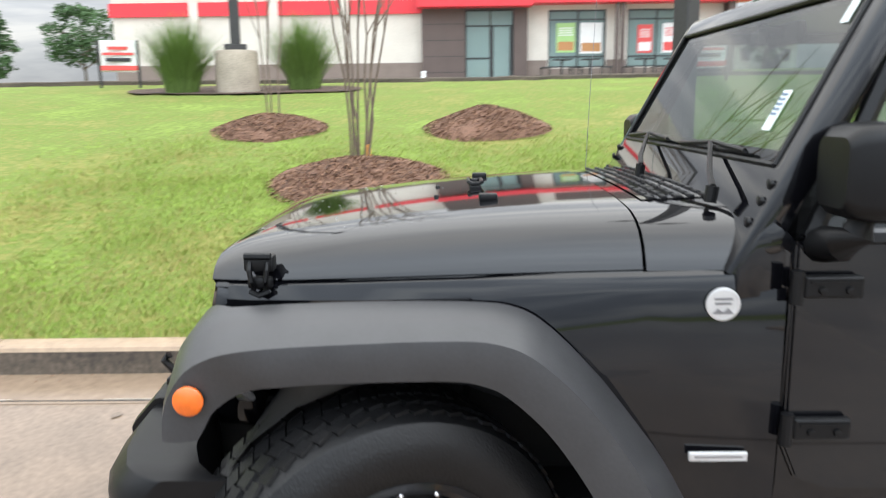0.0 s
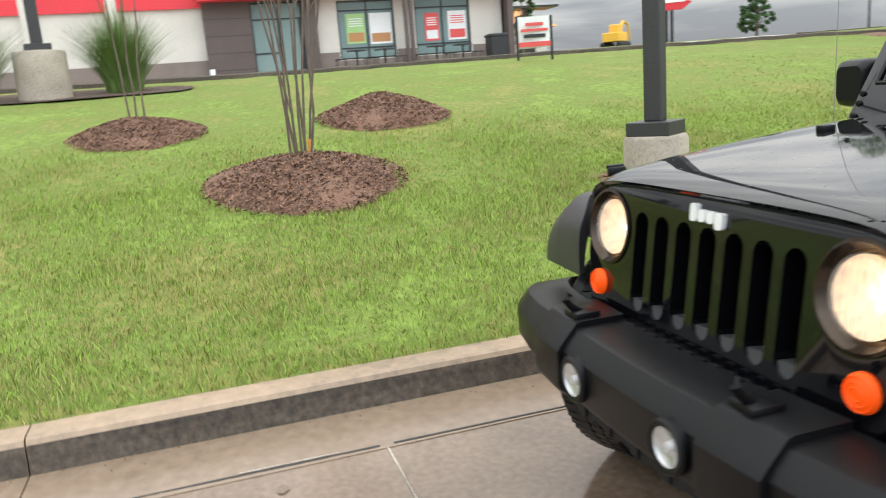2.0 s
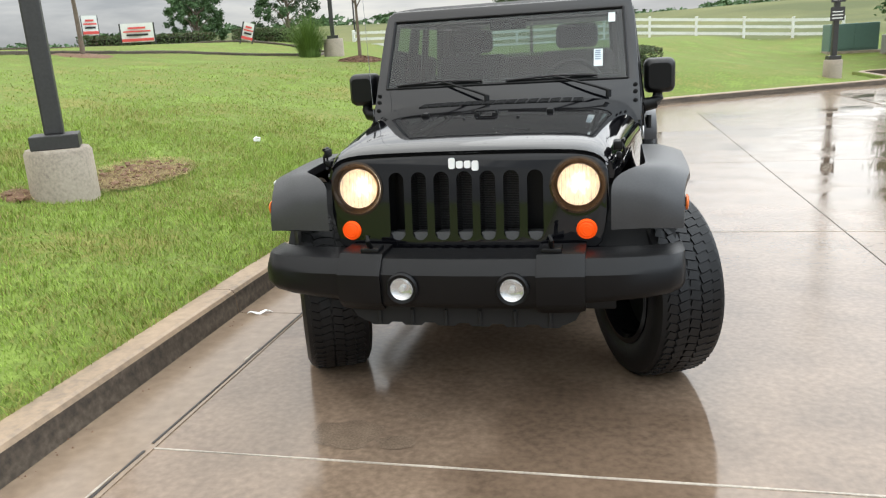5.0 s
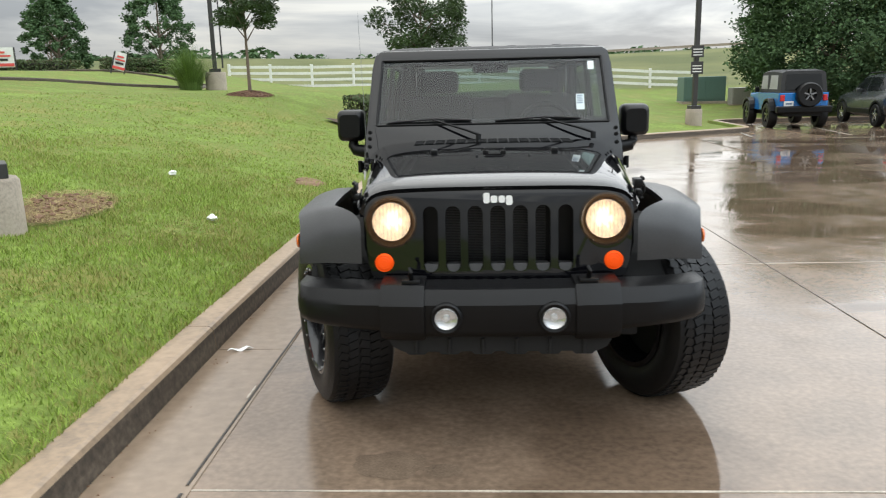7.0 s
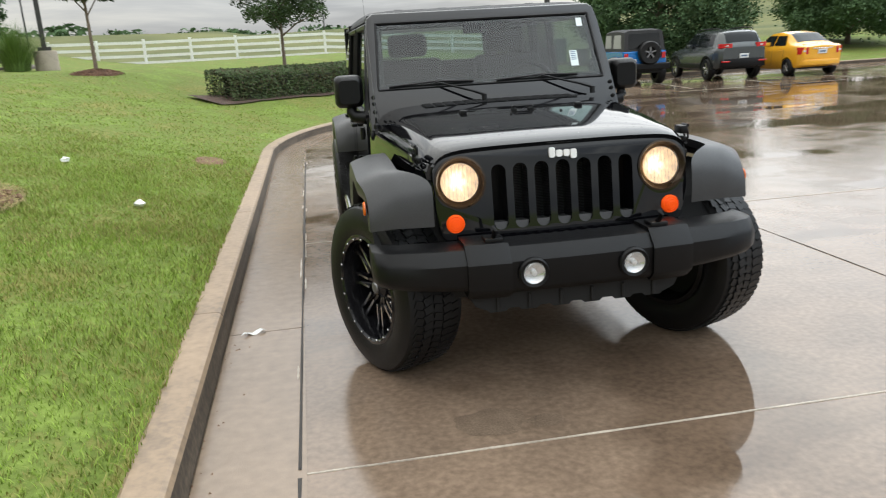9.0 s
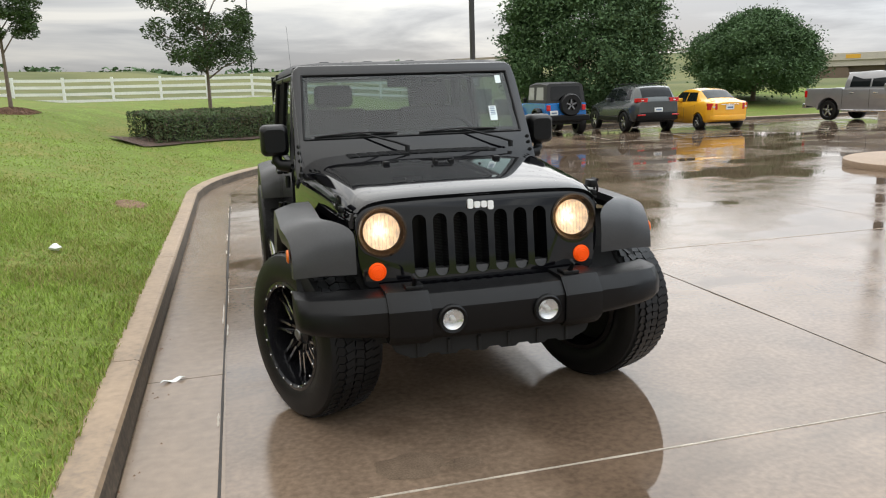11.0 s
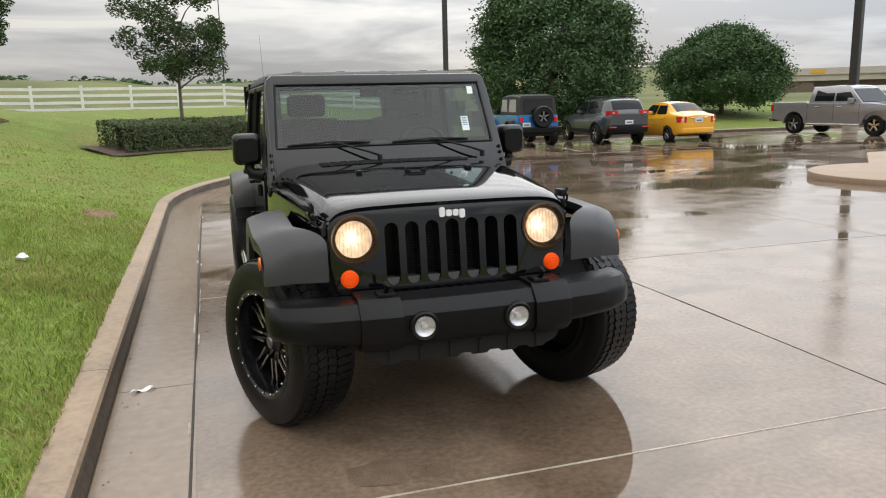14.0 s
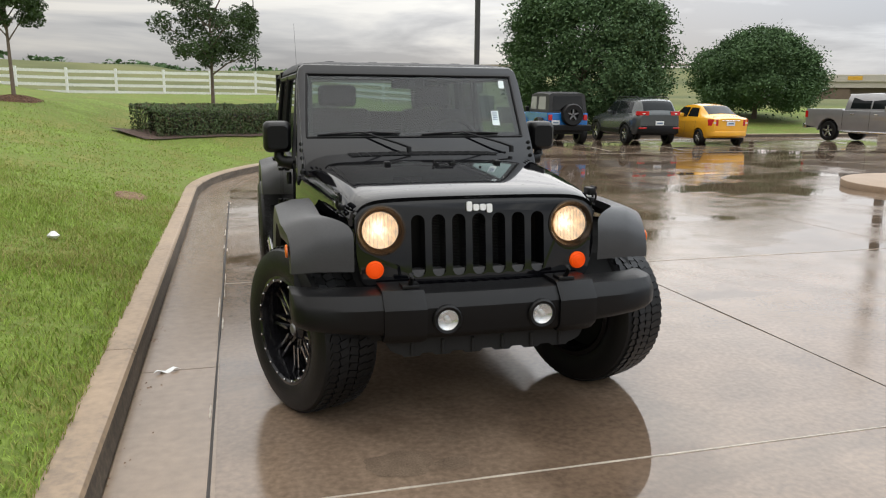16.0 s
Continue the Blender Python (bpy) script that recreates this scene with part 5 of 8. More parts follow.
tube(bm, [(-0.60, 1.95, 1.70), (0.60, 1.95, 1.70)], 0.035, 8)
part("roll_bar", bm, M_SEAT, car)
bm = bmesh.new()
box(bm, (-0.11, 1.04, 1.60), (0.11, 1.065, 1.665), 0.012)
tube(bm, [(0, 0.97, 1.655), (0, 1.05, 1.635)], 0.012, 6)
part("rear_view_mirror", bm, M_SEAT, car)
bm = bmesh.new()
box(bm, (-0.025, 0.955, 1.60), (0.025, 0.985, 1.64), 0.005)
part("mirror_mount", bm, M_DARK, car)

# ---- lawn things: posts, mulch rings, shrubs, trees ----
M_BARK = mat("grey_bark", (0.16, 0.12, 0.09), 0.85, vary=0.2, scale=14, bump=0.5, bump_scale=60)
M_STEM = mat("pale_smooth_stem", (0.13, 0.095, 0.07), 0.8, vary=0.2, scale=12)
M_TAPE = mat("orange_tape", (0.70, 0.32, 0.06), 0.6, vary=0.1, scale=20)
M_LEAF = mat("dark_leaves", (0.080, 0.135, 0.060), 0.6, vary=0.20, span=0.2, scale=0.9, island=0.10, spec=0.10)
M_LEAF2 = mat("mid_green_leaves", (0.050, 0.085, 0.027), 0.55, vary=0.2, scale=0.9, island=0.35, spec=0.3)
M_HEDGE = mat("hedge_leaves", (0.050, 0.078, 0.024), 0.6, vary=0.2, scale=2.0, tint=(0.075, 0.045, 0.025), island=0.4, spec=0.3)
M_REED = mat("tall_grass_blades", (0.13, 0.20, 0.05), 0.7, vary=0.2, scale=2, island=0.3, spec=0.2)
M_POST = mat("dark_bronze_steel", (0.045, 0.043, 0.042), 0.45, 0.3, vary=0.12, scale=3, bump=0.03, bump_scale=200)
M_BASE = mat("post_base_concrete", (0.33, 0.28, 0.22), 0.75, vary=0.16, scale=3.0, tint=(0.17, 0.14, 0.11), bump=0.15, bump_scale=90)
M_VINYL = mat("white_vinyl", (0.78, 0.78, 0.75), 0.45, vary=0.05, scale=1.5)


def land(x, y):
    return lawn_z(x, y)


def leaf_cloud(rng, blobs, count, size, flat=0.5, inner=0.55):
    """Small leaf quads strewn through uneven clumps; returns vertices and faces."""
    verts, faces = [], []
    weights = [b[3] * b[4] * b[5] for b in blobs]
    picks = rng.choices(range(len(blobs)), weights, k=count)
    for k in picks:
        cx, cy, cz, rx, ry, rz = blobs[k]
        while True:
            u = Vector((rng.uniform(-1, 1), rng.uniform(-1, 1), rng.uniform(-1, 1)))
            if inner < u.length < 1.0:
                break
        p = Vector((cx + u.x * rx, cy + u.y * ry, cz + u.z * rz))
        s = size * rng.uniform(0.6, 1.35)
        a = Vector((rng.gauss(0, 1), rng.gauss(0, 1), rng.gauss(0, flat))).normalized()
        b = a.cross(Vector((rng.gauss(0, 1), rng.gauss(0, 1), rng.gauss(0, 1)))).normalized()
        i = len(verts)
        verts += [p - a * s, p + b * s * 0.45, p + a * s, p - b * s * 0.45]
        faces.append((i, i + 1, i + 2, i + 3))
    return verts, faces


def tree(x, y, height, crown_w, clear, seed, leaves, leaf, label, material=None, trunk_r=0.07, z=None, cone=False, group=""):
    rng = random.Random(seed)
    t = empty("tree", Matrix.Translation((x, y, land(x, y) - 0.05 if z is None else z)))
    tagged(t, label, "tree", group)
    bm = bmesh.new()
    lean = rng.uniform(-0.05, 0.05) * height * 0.3
    spine = [(0, 0, 0), (lean * 0.2, 0, clear * 0.5), (lean * 0.6, lean * 0.3, clear), (lean, lean * 0.4, clear + (height - clear) * 0.6)]
    tube(bm, spine, trunk_r, 10, trunk_r * 0.35)
    limbs = []
    for k in range(11):
        a = k * 2.4 + rng.uniform(-0.4, 0.4)
        h0 = clear * 0.85 + (height - clear) * 0.55 * (k / 11)
        r = crown_w / 2 * rng.uniform(0.55, 0.9)
        up = (height - clear) * rng.uniform(0.15, 0.35)
        q = (lean * h0 / height, 0, h0)
        m = (q[0] + 0.45 * r * math.cos(a), 0.45 * r * math.sin(a), h0 + up * 0.6)
        e2 = (q[0] + r * math.cos(a), r * math.sin(a), h0 + up)
        tube(bm, [q, m, e2], trunk_r * 0.4, 6, trunk_r * 0.08)
        limbs.append(e2)
    shade(part("trunk", bm, M_BARK, t), 50)
    blobs = []
    ch = height - clear
    for k in range(80):
        v = rng.random()
        zz = clear + ch * (0.08 + 0.86 * v)
        if cone:
            rr = crown_w / 2 * (1 - 0.75 * v) * 0.8
        else:
            rr = crown_w / 2 * math.sqrt(max(0.05, 1 - (2 * v - 0.85) ** 2 / 1.5)) * 0.78
        a = rng.uniform(0, 2 * math.pi)
        d = rr * math.sqrt(rng.random())
        br = crown_w * rng.uniform(0.05, 0.115)
        blobs.append((d * math.cos(a), d * math.sin(a), zz, br, br, br * rng.uniform(0.6, 0.9)))
    for e2 in limbs:
        br = crown_w * rng.uniform(0.08, 0.13)
        blobs.append((*e2, br, br, br * 0.7))
    v, f = leaf_cloud(rng, blobs, leaves, leaf, inner=0.25)
    raw("crown", v, f, material or M_LEAF, t)
    return t


CROWN = (((0.0, 0.62), (0.08, 0.84), (0.22, 0.97), (0.40, 1.0), (0.58, 0.94), (0.75, 0.78), (0.88, 0.55), (0.96, 0.3), (1.0, 0.05)),
         ((0.0, 0.70), (0.10, 0.92), (0.28, 1.0), (0.5, 0.86), (0.7, 0.64), (0.86, 0.40), (0.96, 0.18), (1.0, 0.03)))


def dome_tree(x, y, height, crown_w, clear, seed, leaves, leaf, label, trunk_r, form=0):
    """Full crown on a short trunk: a lobed envelope thick with small leaves, thinner within."""
    rng = np.random.default_rng(seed)
    t = empty("tree", Matrix.Translation((x, y, land(x, y) - 0.05)))
    tagged(t, label, "tree")
    bm = bmesh.new()
    tube(bm, [(0, 0, 0), (0.03, 0, clear + 0.3), (0.0, 0.05, height * 0.45), (0.05, 0.0, height * 0.72)], trunk_r, 10, trunk_r * 0.3)
    for k in range(12):
        a = 2.4 * k
        h0 = clear + 0.2 + height * 0.035 * k
        r = crown_w * 0.36
        tube(bm, [(0, 0, h0), (0.5 * r * math.cos(a), 0.5 * r * math.sin(a), h0 + height * 0.12), (r * math.cos(a), r * math.sin(a), h0 + height * 0.2)], trunk_r * 0.42, 6, trunk_r * 0.08)
    shade(part("trunk", bm, M_BARK, t), 50)
    vs, rs = zip(*CROWN[form])
    # leafy twigs: small drooping clumps over an uneven envelope
    per = 95
    twigs = leaves // per
    cl = np.zeros((twigs, 4))
    for i in range(twigs):
        v, a = rng.beta(1.2, 1.05), rng.uniform(0, 2 * np.pi)
        ca, sa = math.cos(a), math.sin(a)
        lobe = noise.noise((ca * 1.7 + seed, sa * 1.7, v * 3.4)) * 0.30 + noise.noise((ca * 4 + seed, sa * 4, v * 8)) * 0.16
        depth = 1 - abs(rng.normal(0, 0.16)) + (0.10 if rng.random() < 0.12 else 0.0)
        r = crown_w * 0.475 * float(np.interp(v, vs, rs)) * (1 + lobe) * depth
        cl[i] = (r * ca, r * sa, clear + (height - clear) * v * (0.97 + 0.25 * lobe), crown_w * rng.uniform(0.022, 0.042))
    n = twigs * per
    k = np.repeat(np.arange(twigs), per)
    g = rng.normal(0, 1, (n, 3))
    co = cl[k, :3] + g * cl[k, 3][:, None] * np.array([1.0, 1.0, 0.8])
    s = leaf * rng.uniform(0.6, 1.4, n)
    d = rng.normal(0, 1, (n, 3))
    d[:, 2] = d[:, 2] * 0.6 - 0.35
    d /= np.linalg.norm(d, axis=1)[:, None]
    e = np.cross(d, rng.normal(0, 1, (n, 3)))
    e /= np.linalg.norm(e, axis=1)[:, None]
    d, e = d * s[:, None], e * (s * 0.48)[:, None]
    quads = np.stack([co - d, co + e, co + d, co - e], 1).reshape(-1, 3)
    raw("crown", quads.tolist(), np.arange(4 * n).reshape(-1, 4).tolist(), M_LEAF, t)
    return t


def mulch_ring(x, y, r, h, seed, name="mulch_ring"):
    """A mound of shredded bark set in a cut edge of soil."""
    rng = random.Random(seed)
    m = empty(name, Matrix.Translation((x, y, land(x, y))))
    tagged(m, "round mound of brown shredded bark mulch in the lawn", "mulch", "mulch rings")
    bm = bmesh.new()
    rings = []
    for k in range(8):
        q = k / 7
        ring = []
        for i in range(40):
            a = 2 * math.pi * i / 40
            rr = r * q * (1 + 0.07 * math.sin(3 * a + seed) + 0.05 * noise.noise((math.cos(a) * 2, math.sin(a) * 2, seed)))
            px, py = rr * math.cos(a), rr * math.sin(a)
            dz = land(x + px, y + py) - land(x, y)
            ring.append((px, py, dz + h * max(0.0, 1 - q ** 1.5) + 0.006 - 0.05 * (q > 0.97) + 0.02 * noise.noise((px * 6, py * 6, seed))))
        rings.append(ring)
    loft(bm, rings, True, False)
    shade(part("mound", bm, M_MULCH, m), 60)
    verts, faces = [], []
    for k in range(int(4200 * r * r / 0.5)):
        q, a = math.sqrt(rng.random()), rng.uniform(0, 2 * math.pi)
        px, py = r * q * math.cos(a), r * q * math.sin(a)
        pz = land(x + px, y + py) - land(x, y) + h * max(0.0, 1 - q ** 1.5) + 0.02
        l, w = rng.uniform(0.015, 0.05), rng.uniform(0.003, 0.007)
        d = Vector((rng.gauss(0, 1), rng.gauss(0, 1), rng.gauss(0, 0.35))).normalized()
        s2 = d.cross(Vector((rng.gauss(0, 0.5), rng.gauss(0, 0.5), 1))).normalized()
        c = Vector((px, py, pz))
        i = len(verts)
        verts += [c - d * l / 2 - s2 * w, c + d * l / 2 - s2 * w, c + d * l / 2 + s2 * w, c - d * l / 2 + s2 * w]
        faces.append((i, i + 1, i + 2, i + 3))
    chips = raw("bark_mulch", verts, faces, M_CHIP, m)
    chips["kind"] = "stuff"
    return m


def lamp_post(x, y, base_r, base_h, size, height, label, round_base=True, turn=0.6, plate=0.15, signs=0):
    z0 = land(x, y) - 0.1
    p = empty("lamp_post", Matrix.Translation((x, y, z0)) @ Matrix.Rotation(turn, 4, "Z"))
    tagged(p, label, "lamp post", "lamp posts")
    bm = bmesh.new()
    turned(bm, [(base_r * 1.02, 0), (base_r, base_h + 0.07), (base_r - 0.02, base_h + 0.1), (0.0, base_h + 0.1)], (0, 0, 1), (0, 0, 0), 36)
    shade(part("concrete_base", bm, M_BASE, p), 40)
    bm = bmesh.new()
    box(bm, (-plate, -plate, base_h + 0.1), (plate, plate, base_h + 0.215), 0.008)
    part("base_cover", bm, M_POST, p)
    bm = bmesh.new()
    box(bm, (-size / 2, -size / 2, base_h + 0.21), (size / 2, size / 2, height), size * 0.12)
    part("post", bm, M_POST, p)
    bm = bmesh.new()
    for s in (-1, 1):
        box(bm, (s * 0.25 - 0.2 + s * 0.2, -0.17, height - 0.12), (s * 0.25 + 0.2 + s * 0.2, 0.17, height + 0.02), 0.02)
    part("lamp_head", bm, M_POST, p)
    for k in range(signs):
        bm = bmesh.new()
        box(bm, (-0.20, -size / 2 - 0.025, 2.25 - 0.52 * k), (0.20, -size / 2 - 0.004, 2.62 - 0.5 * k), 0.004)
        sg = part("small_sign", bm, M_POST, p, "small dark sign with a pale rim")
        bm = bmesh.new()
        for j in range(3):
            box(bm, (-0.15, -size / 2 - 0.028, 2.31 - 0.52 * k + 0.09 * j), (0.15, -size / 2 - 0.0255, 2.34 - 0.52 * k + 0.09 * j))
        part("sign_bars", bm, M_WHITE, sg)
    return p


lamp_post(-3.98, 1.96, 0.265, 0.42, 0.150, 8.2, "dark steel lamp post on a round concrete base", plate=0.185)
lamp_post(-12.4, -3.98, 0.40, 0.78, 0.18, 8.2, "dark lamp post on a wide concrete base among tall grass", plate=0.2, turn=0.2)
lamp_post(6.95, 21.6, 0.26, 0.52, 0.15, 8.0, "slim dark lamp post with two small signs", plate=0.17, turn=0.1, signs=2)
lamp_post(-9.45, 23.5, 0.36, 0.62, 0.15, 7.5, "dark lamp post on a concrete base beside tall grass", plate=0.2, turn=0.3)
lamp_post(27.75, 24.7, 0.34, 0.5, 0.36, 12.0, "thick dark lamp post behind the pickup", plate=0.27, turn=0.4)

mulch_ring(-5.12, -0.84, 0.90, 0.23, 1)
mulch_ring(-7.90, -2.35, 0.78, 0.20, 2)
mulch_ring(-7.84, 0.55, 0.86, 0.28, 3)
mulch_ring(-6.45, 17.5, 0.66, 0.13, 4)


def bare_shrub(x, y, stems, height, spread, seed, label, tape=False, lift=0.15):
    rng = random.Random(seed)
    t = empty("bare_tree", Matrix.Translation((x, y, land(x, y) + lift)))
    tagged(t, label, "tree")
    for k in range(stems):
        a = 2 * math.pi * k / stems + rng.uniform(-0.3, 0.3)
        r0, r1 = rng.uniform(0.04, 0.14), spread * rng.uniform(0.6, 1.1)
        pts = []
        for j in range(8):
            q = j / 7
            rr = r0 + (r1 - r0) * q ** 1.3
            pts.append((rr * math.cos(a + 0.5 * q) + rng.gauss(0, 0.014), rr * math.sin(a + 0.5 * q) + rng.gauss(0, 0.014), height * q - 0.15 * (j == 0)))
        bm = bmesh.new()
        tube(bm, pts, 0.0125, 7, 0.005)
        for b in range(4):
            j = rng.randint(3, 6)
            q = Vector(pts[j])
            d = Vector((rng.gauss(0, 0.25), rng.gauss(0, 0.25), 0.8))
            tube(bm, [q, q + d * 0.35, q + d * 0.8 + Vector((0, 0, 0.1))], 0.007, 5, 0.003)
        st = shade(part("stem", bm, M_STEM, t), 60)
        if tape and k == 2:
            bm = bmesh.new()
            p = Vector(pts[0]).lerp(Vector(pts[1]), 0.5)
            tube(bm, [p + Vector((0, 0, -0.05)), p + Vector((0, 0, 0.06))], 0.024, 8)
            part("tape", bm, M_TAPE, st, "orange nursery tape")
    return t


bare_shrub(-5.28, -0.84, 9, 2.95, 0.60, 11, "leafless many-stemmed young tree in a bark mound", True)
bare_shrub(-8.1, -2.35, 3, 2.4, 0.34, 12, "thin sapling with a few stems in mulch")


def tall_grass(x, y, r, h, count, seed):
    rng = random.Random(seed)
    g = empty("tall_grass", Matrix.Translation((x, y, land(x, y))))
    tagged(g, "tall green clump of ornamental grass", "ornamental grass", "tall grass clumps")
    verts, faces = [], []
    for k in range(count):
        a, q = rng.uniform(0, 2 * math.pi), rng.random()
        b0 = Vector((0.35 * r * q * math.cos(a), 0.35 * r * q * math.sin(a), 0))
        out = Vector((math.cos(a), math.sin(a), 0)) * r * (0.25 + 0.85 * q) * rng.uniform(0.6, 1.0)
        hh = h * rng.uniform(0.6, 1.05) * (1 - 0.18 * q)
        side = Vector((-math.sin(a + rng.uniform(-1, 1)), math.cos(a), 0)).normalized() * rng.uniform(0.004, 0.008)
        i = len(verts)
        for j in range(5):
            t = j / 4
            p = b0 + out * t ** 1.8 + Vector((0, 0, hh * (t - 0.16 * q * t ** 3)))
            wd = side * (1 - 0.85 * t)
            verts += [p - wd, p + wd]
        faces += [(i + 2 * j, i + 2 * j + 1, i + 2 * j + 3, i + 2 * j + 2) for j in range(4)]
    raw("blades", verts, faces, M_REED, g)


tall_grass(-12.4, -5.05, 0.86, 1.5, 2100, 21)
tall_grass(-12.9, -2.8, 0.86, 1.5, 2100, 22)
tall_grass(-10.2, 23.0, 1.05, 1.6, 1800, 23)

# bed of dark mulch round the grasses
bm = bmesh.new()
ring = [(-12.8 + 1.1 * math.cos(a), -3.95 + 2.3 * math.sin(a)) for a in [2 * math.pi * k / 28 for k in range(28)]]
bm.faces.new([bm.verts.new((x, y, land(x, y) + 0.03)) for x, y in ring])
tagged(part("planting_bed", bm, M_BED, None), "dark mulched bed round the tall grass", "planting bed", kind="structure")

# worn patches of soil and straw
def worn_patch(x, y, rx, ry, seed, amount):
    rng = random.Random(seed)
    p = empty("bare_patch", Matrix.Translation((x, y, land(x, y))))
    tagged(p, "worn patch of red soil with dry straw", "bare soil", "bare patches")
    bm = bmesh.new()
    rings = []
    for q in (0.0, 0.4, 0.75, 1.0):
        ring = []
        for i in range(30):
            a = 2 * math.pi * i / 30
            k = q * (1 + 0.25 * noise.noise((math.cos(a) * 1.7, math.sin(a) * 1.7, seed)))
            px, py = rx * k * math.cos(a), ry * k * math.sin(a)
            ring.append((px, py, land(x + px, y + py) - land(x, y) + (0.03 if q < 1 else -0.02)))
        rings.append(ring)
    loft(bm, rings, True, False)
    shade(part("soil", bm, M_SOIL, p), 70)
    verts, faces = [], []
    for k in range(amount):
        a, q = rng.uniform(0, 2 * math.pi), math.sqrt(rng.random()) * 1.25
        px, py = rx * q * math.cos(a), ry * q * math.sin(a)
        pz = land(x + px, y + py) - land(x, y) + 0.035
        d = Vector((rng.gauss(0, 1), rng.gauss(0, 1), rng.gauss(0, 0.3))).normalized()
        s2 = d.cross(Vector((0, 0, 1))).normalized() * 0.0028
        l = rng.uniform(0.03, 0.10)
        i = len(verts)
        c = Vector((px, py, pz))
        verts += [c - d * l / 2 - s2, c + d * l / 2, c - d * l / 2 + s2]
        faces.append((i, i + 1, i + 2))
    bm = bmesh.new()
    for k in range(amount // 60):
        a, q = rng.uniform(0, 2 * math.pi), math.sqrt(rng.random()) * 1.1
        px, py = rx * q * math.cos(a), ry * q * math.sin(a)
        r = rng.uniform(0.012, 0.042)
        bmesh.ops.create_icosphere(bm, subdivisions=1, radius=r, matrix=Matrix.Translation((px, py, land(x + px, y + py) - land(x, y) + 0.03)) @ Matrix.Rotation(rng.uniform(0, 3), 4, "Z") @ Matrix.Diagonal((1.3, rng.uniform(0.7, 1.1), 0.6, 1)))
    for v in bm.verts:
        v.co += Vector((rng.gauss(0, 0.004), rng.gauss(0, 0.004), rng.gauss(0, 0.003)))
    if amount >= 60:
        part("loose_earth", bm, M_SOIL, p)["kind"] = "stuff"
    st = raw("straw", verts, faces, M_STRAW, p)
    st["kind"] = "stuff"


worn_patch(-3.95, 2.95, 0.29, 0.70, 31, 5600)
worn_patch(-4.25, 1.72, 0.14, 0.18, 34, 220)
worn_patch(-2.5, 6.8, 0.22, 0.4, 32, 160)
worn_patch(-14.3, 16.0, 0.9, 0.9, 33, 300)

# young trees by the lawn
tree(-6.45, 17.5, 3.8, 2.2, 1.75, 41, 13000, 0.042, "young tree with a round crown in a mulch ring", M_LEAF2, 0.055)
tree(-1.72, 18.7, 4.6, 3.4, 1.75, 42, 19000, 0.046, "young tree with drooping leaves behind the hedge", M_LEAF2, 0.065)
tree(-14.4, 16.2, 5.6, 4.2, 2.5, 43, 13000, 0.046, "young dark-trunked tree on the lawn", M_LEAF, 0.075)
# dense dark trees behind the hedge row
dome_tree(-21.6, 35.3, 4.3, 3.2, 0.2, 44, 16000, 0.075, "dense dark green tree behind a clipped hedge", 0.1, 1)
dome_tree(-16.4, 35.6, 4.9, 3.5, 0.2, 45, 16000, 0.075, "dense dark green tree behind a clipped hedge", 0.1, 1)
tree(-35.3, -17.7, 4.2, 4.2, 1.2, 46, 3500, 0.11, "small tree beside the pale restaurant wall", M_LEAF, 0.09)
tree(-33.9, -21.6, 4.0, 3.0, 0.6, 47, 3000, 0.11, "dark shrub-like tree by the restaurant", M_LEAF, 0.09)
dome_tree(-48.6, 20.6, 5.4, 2.4, 0.3, 48, 6000, 0.10, "dark narrow tree beside the orange-roofed shop", 0.1, 1)
dome_tree(-36.9, 30.5, 2.7, 2.0, 0.3, 49, 6000, 0.10, "dark round tree beyond the drive", 0.1, 1)
dome_tree(-31.4, 52.0, 6.0, 4.0, 0.4, 50, 8000, 0.11, "dense dark tree beyond the hedge", 0.1, 1)
# the two broad trees behind the parked cars
dome_tree(14.95, 30.0, 7.3, 7.8, 0.5, 51, 110000, 0.082, "broad dark green tree behind the parked cars", 0.17)
dome_tree(28.3, 34.9, 4.95, 7.3, 0.7, 52, 90000, 0.080, "broad round tree on the grass beside the lot", 0.16)

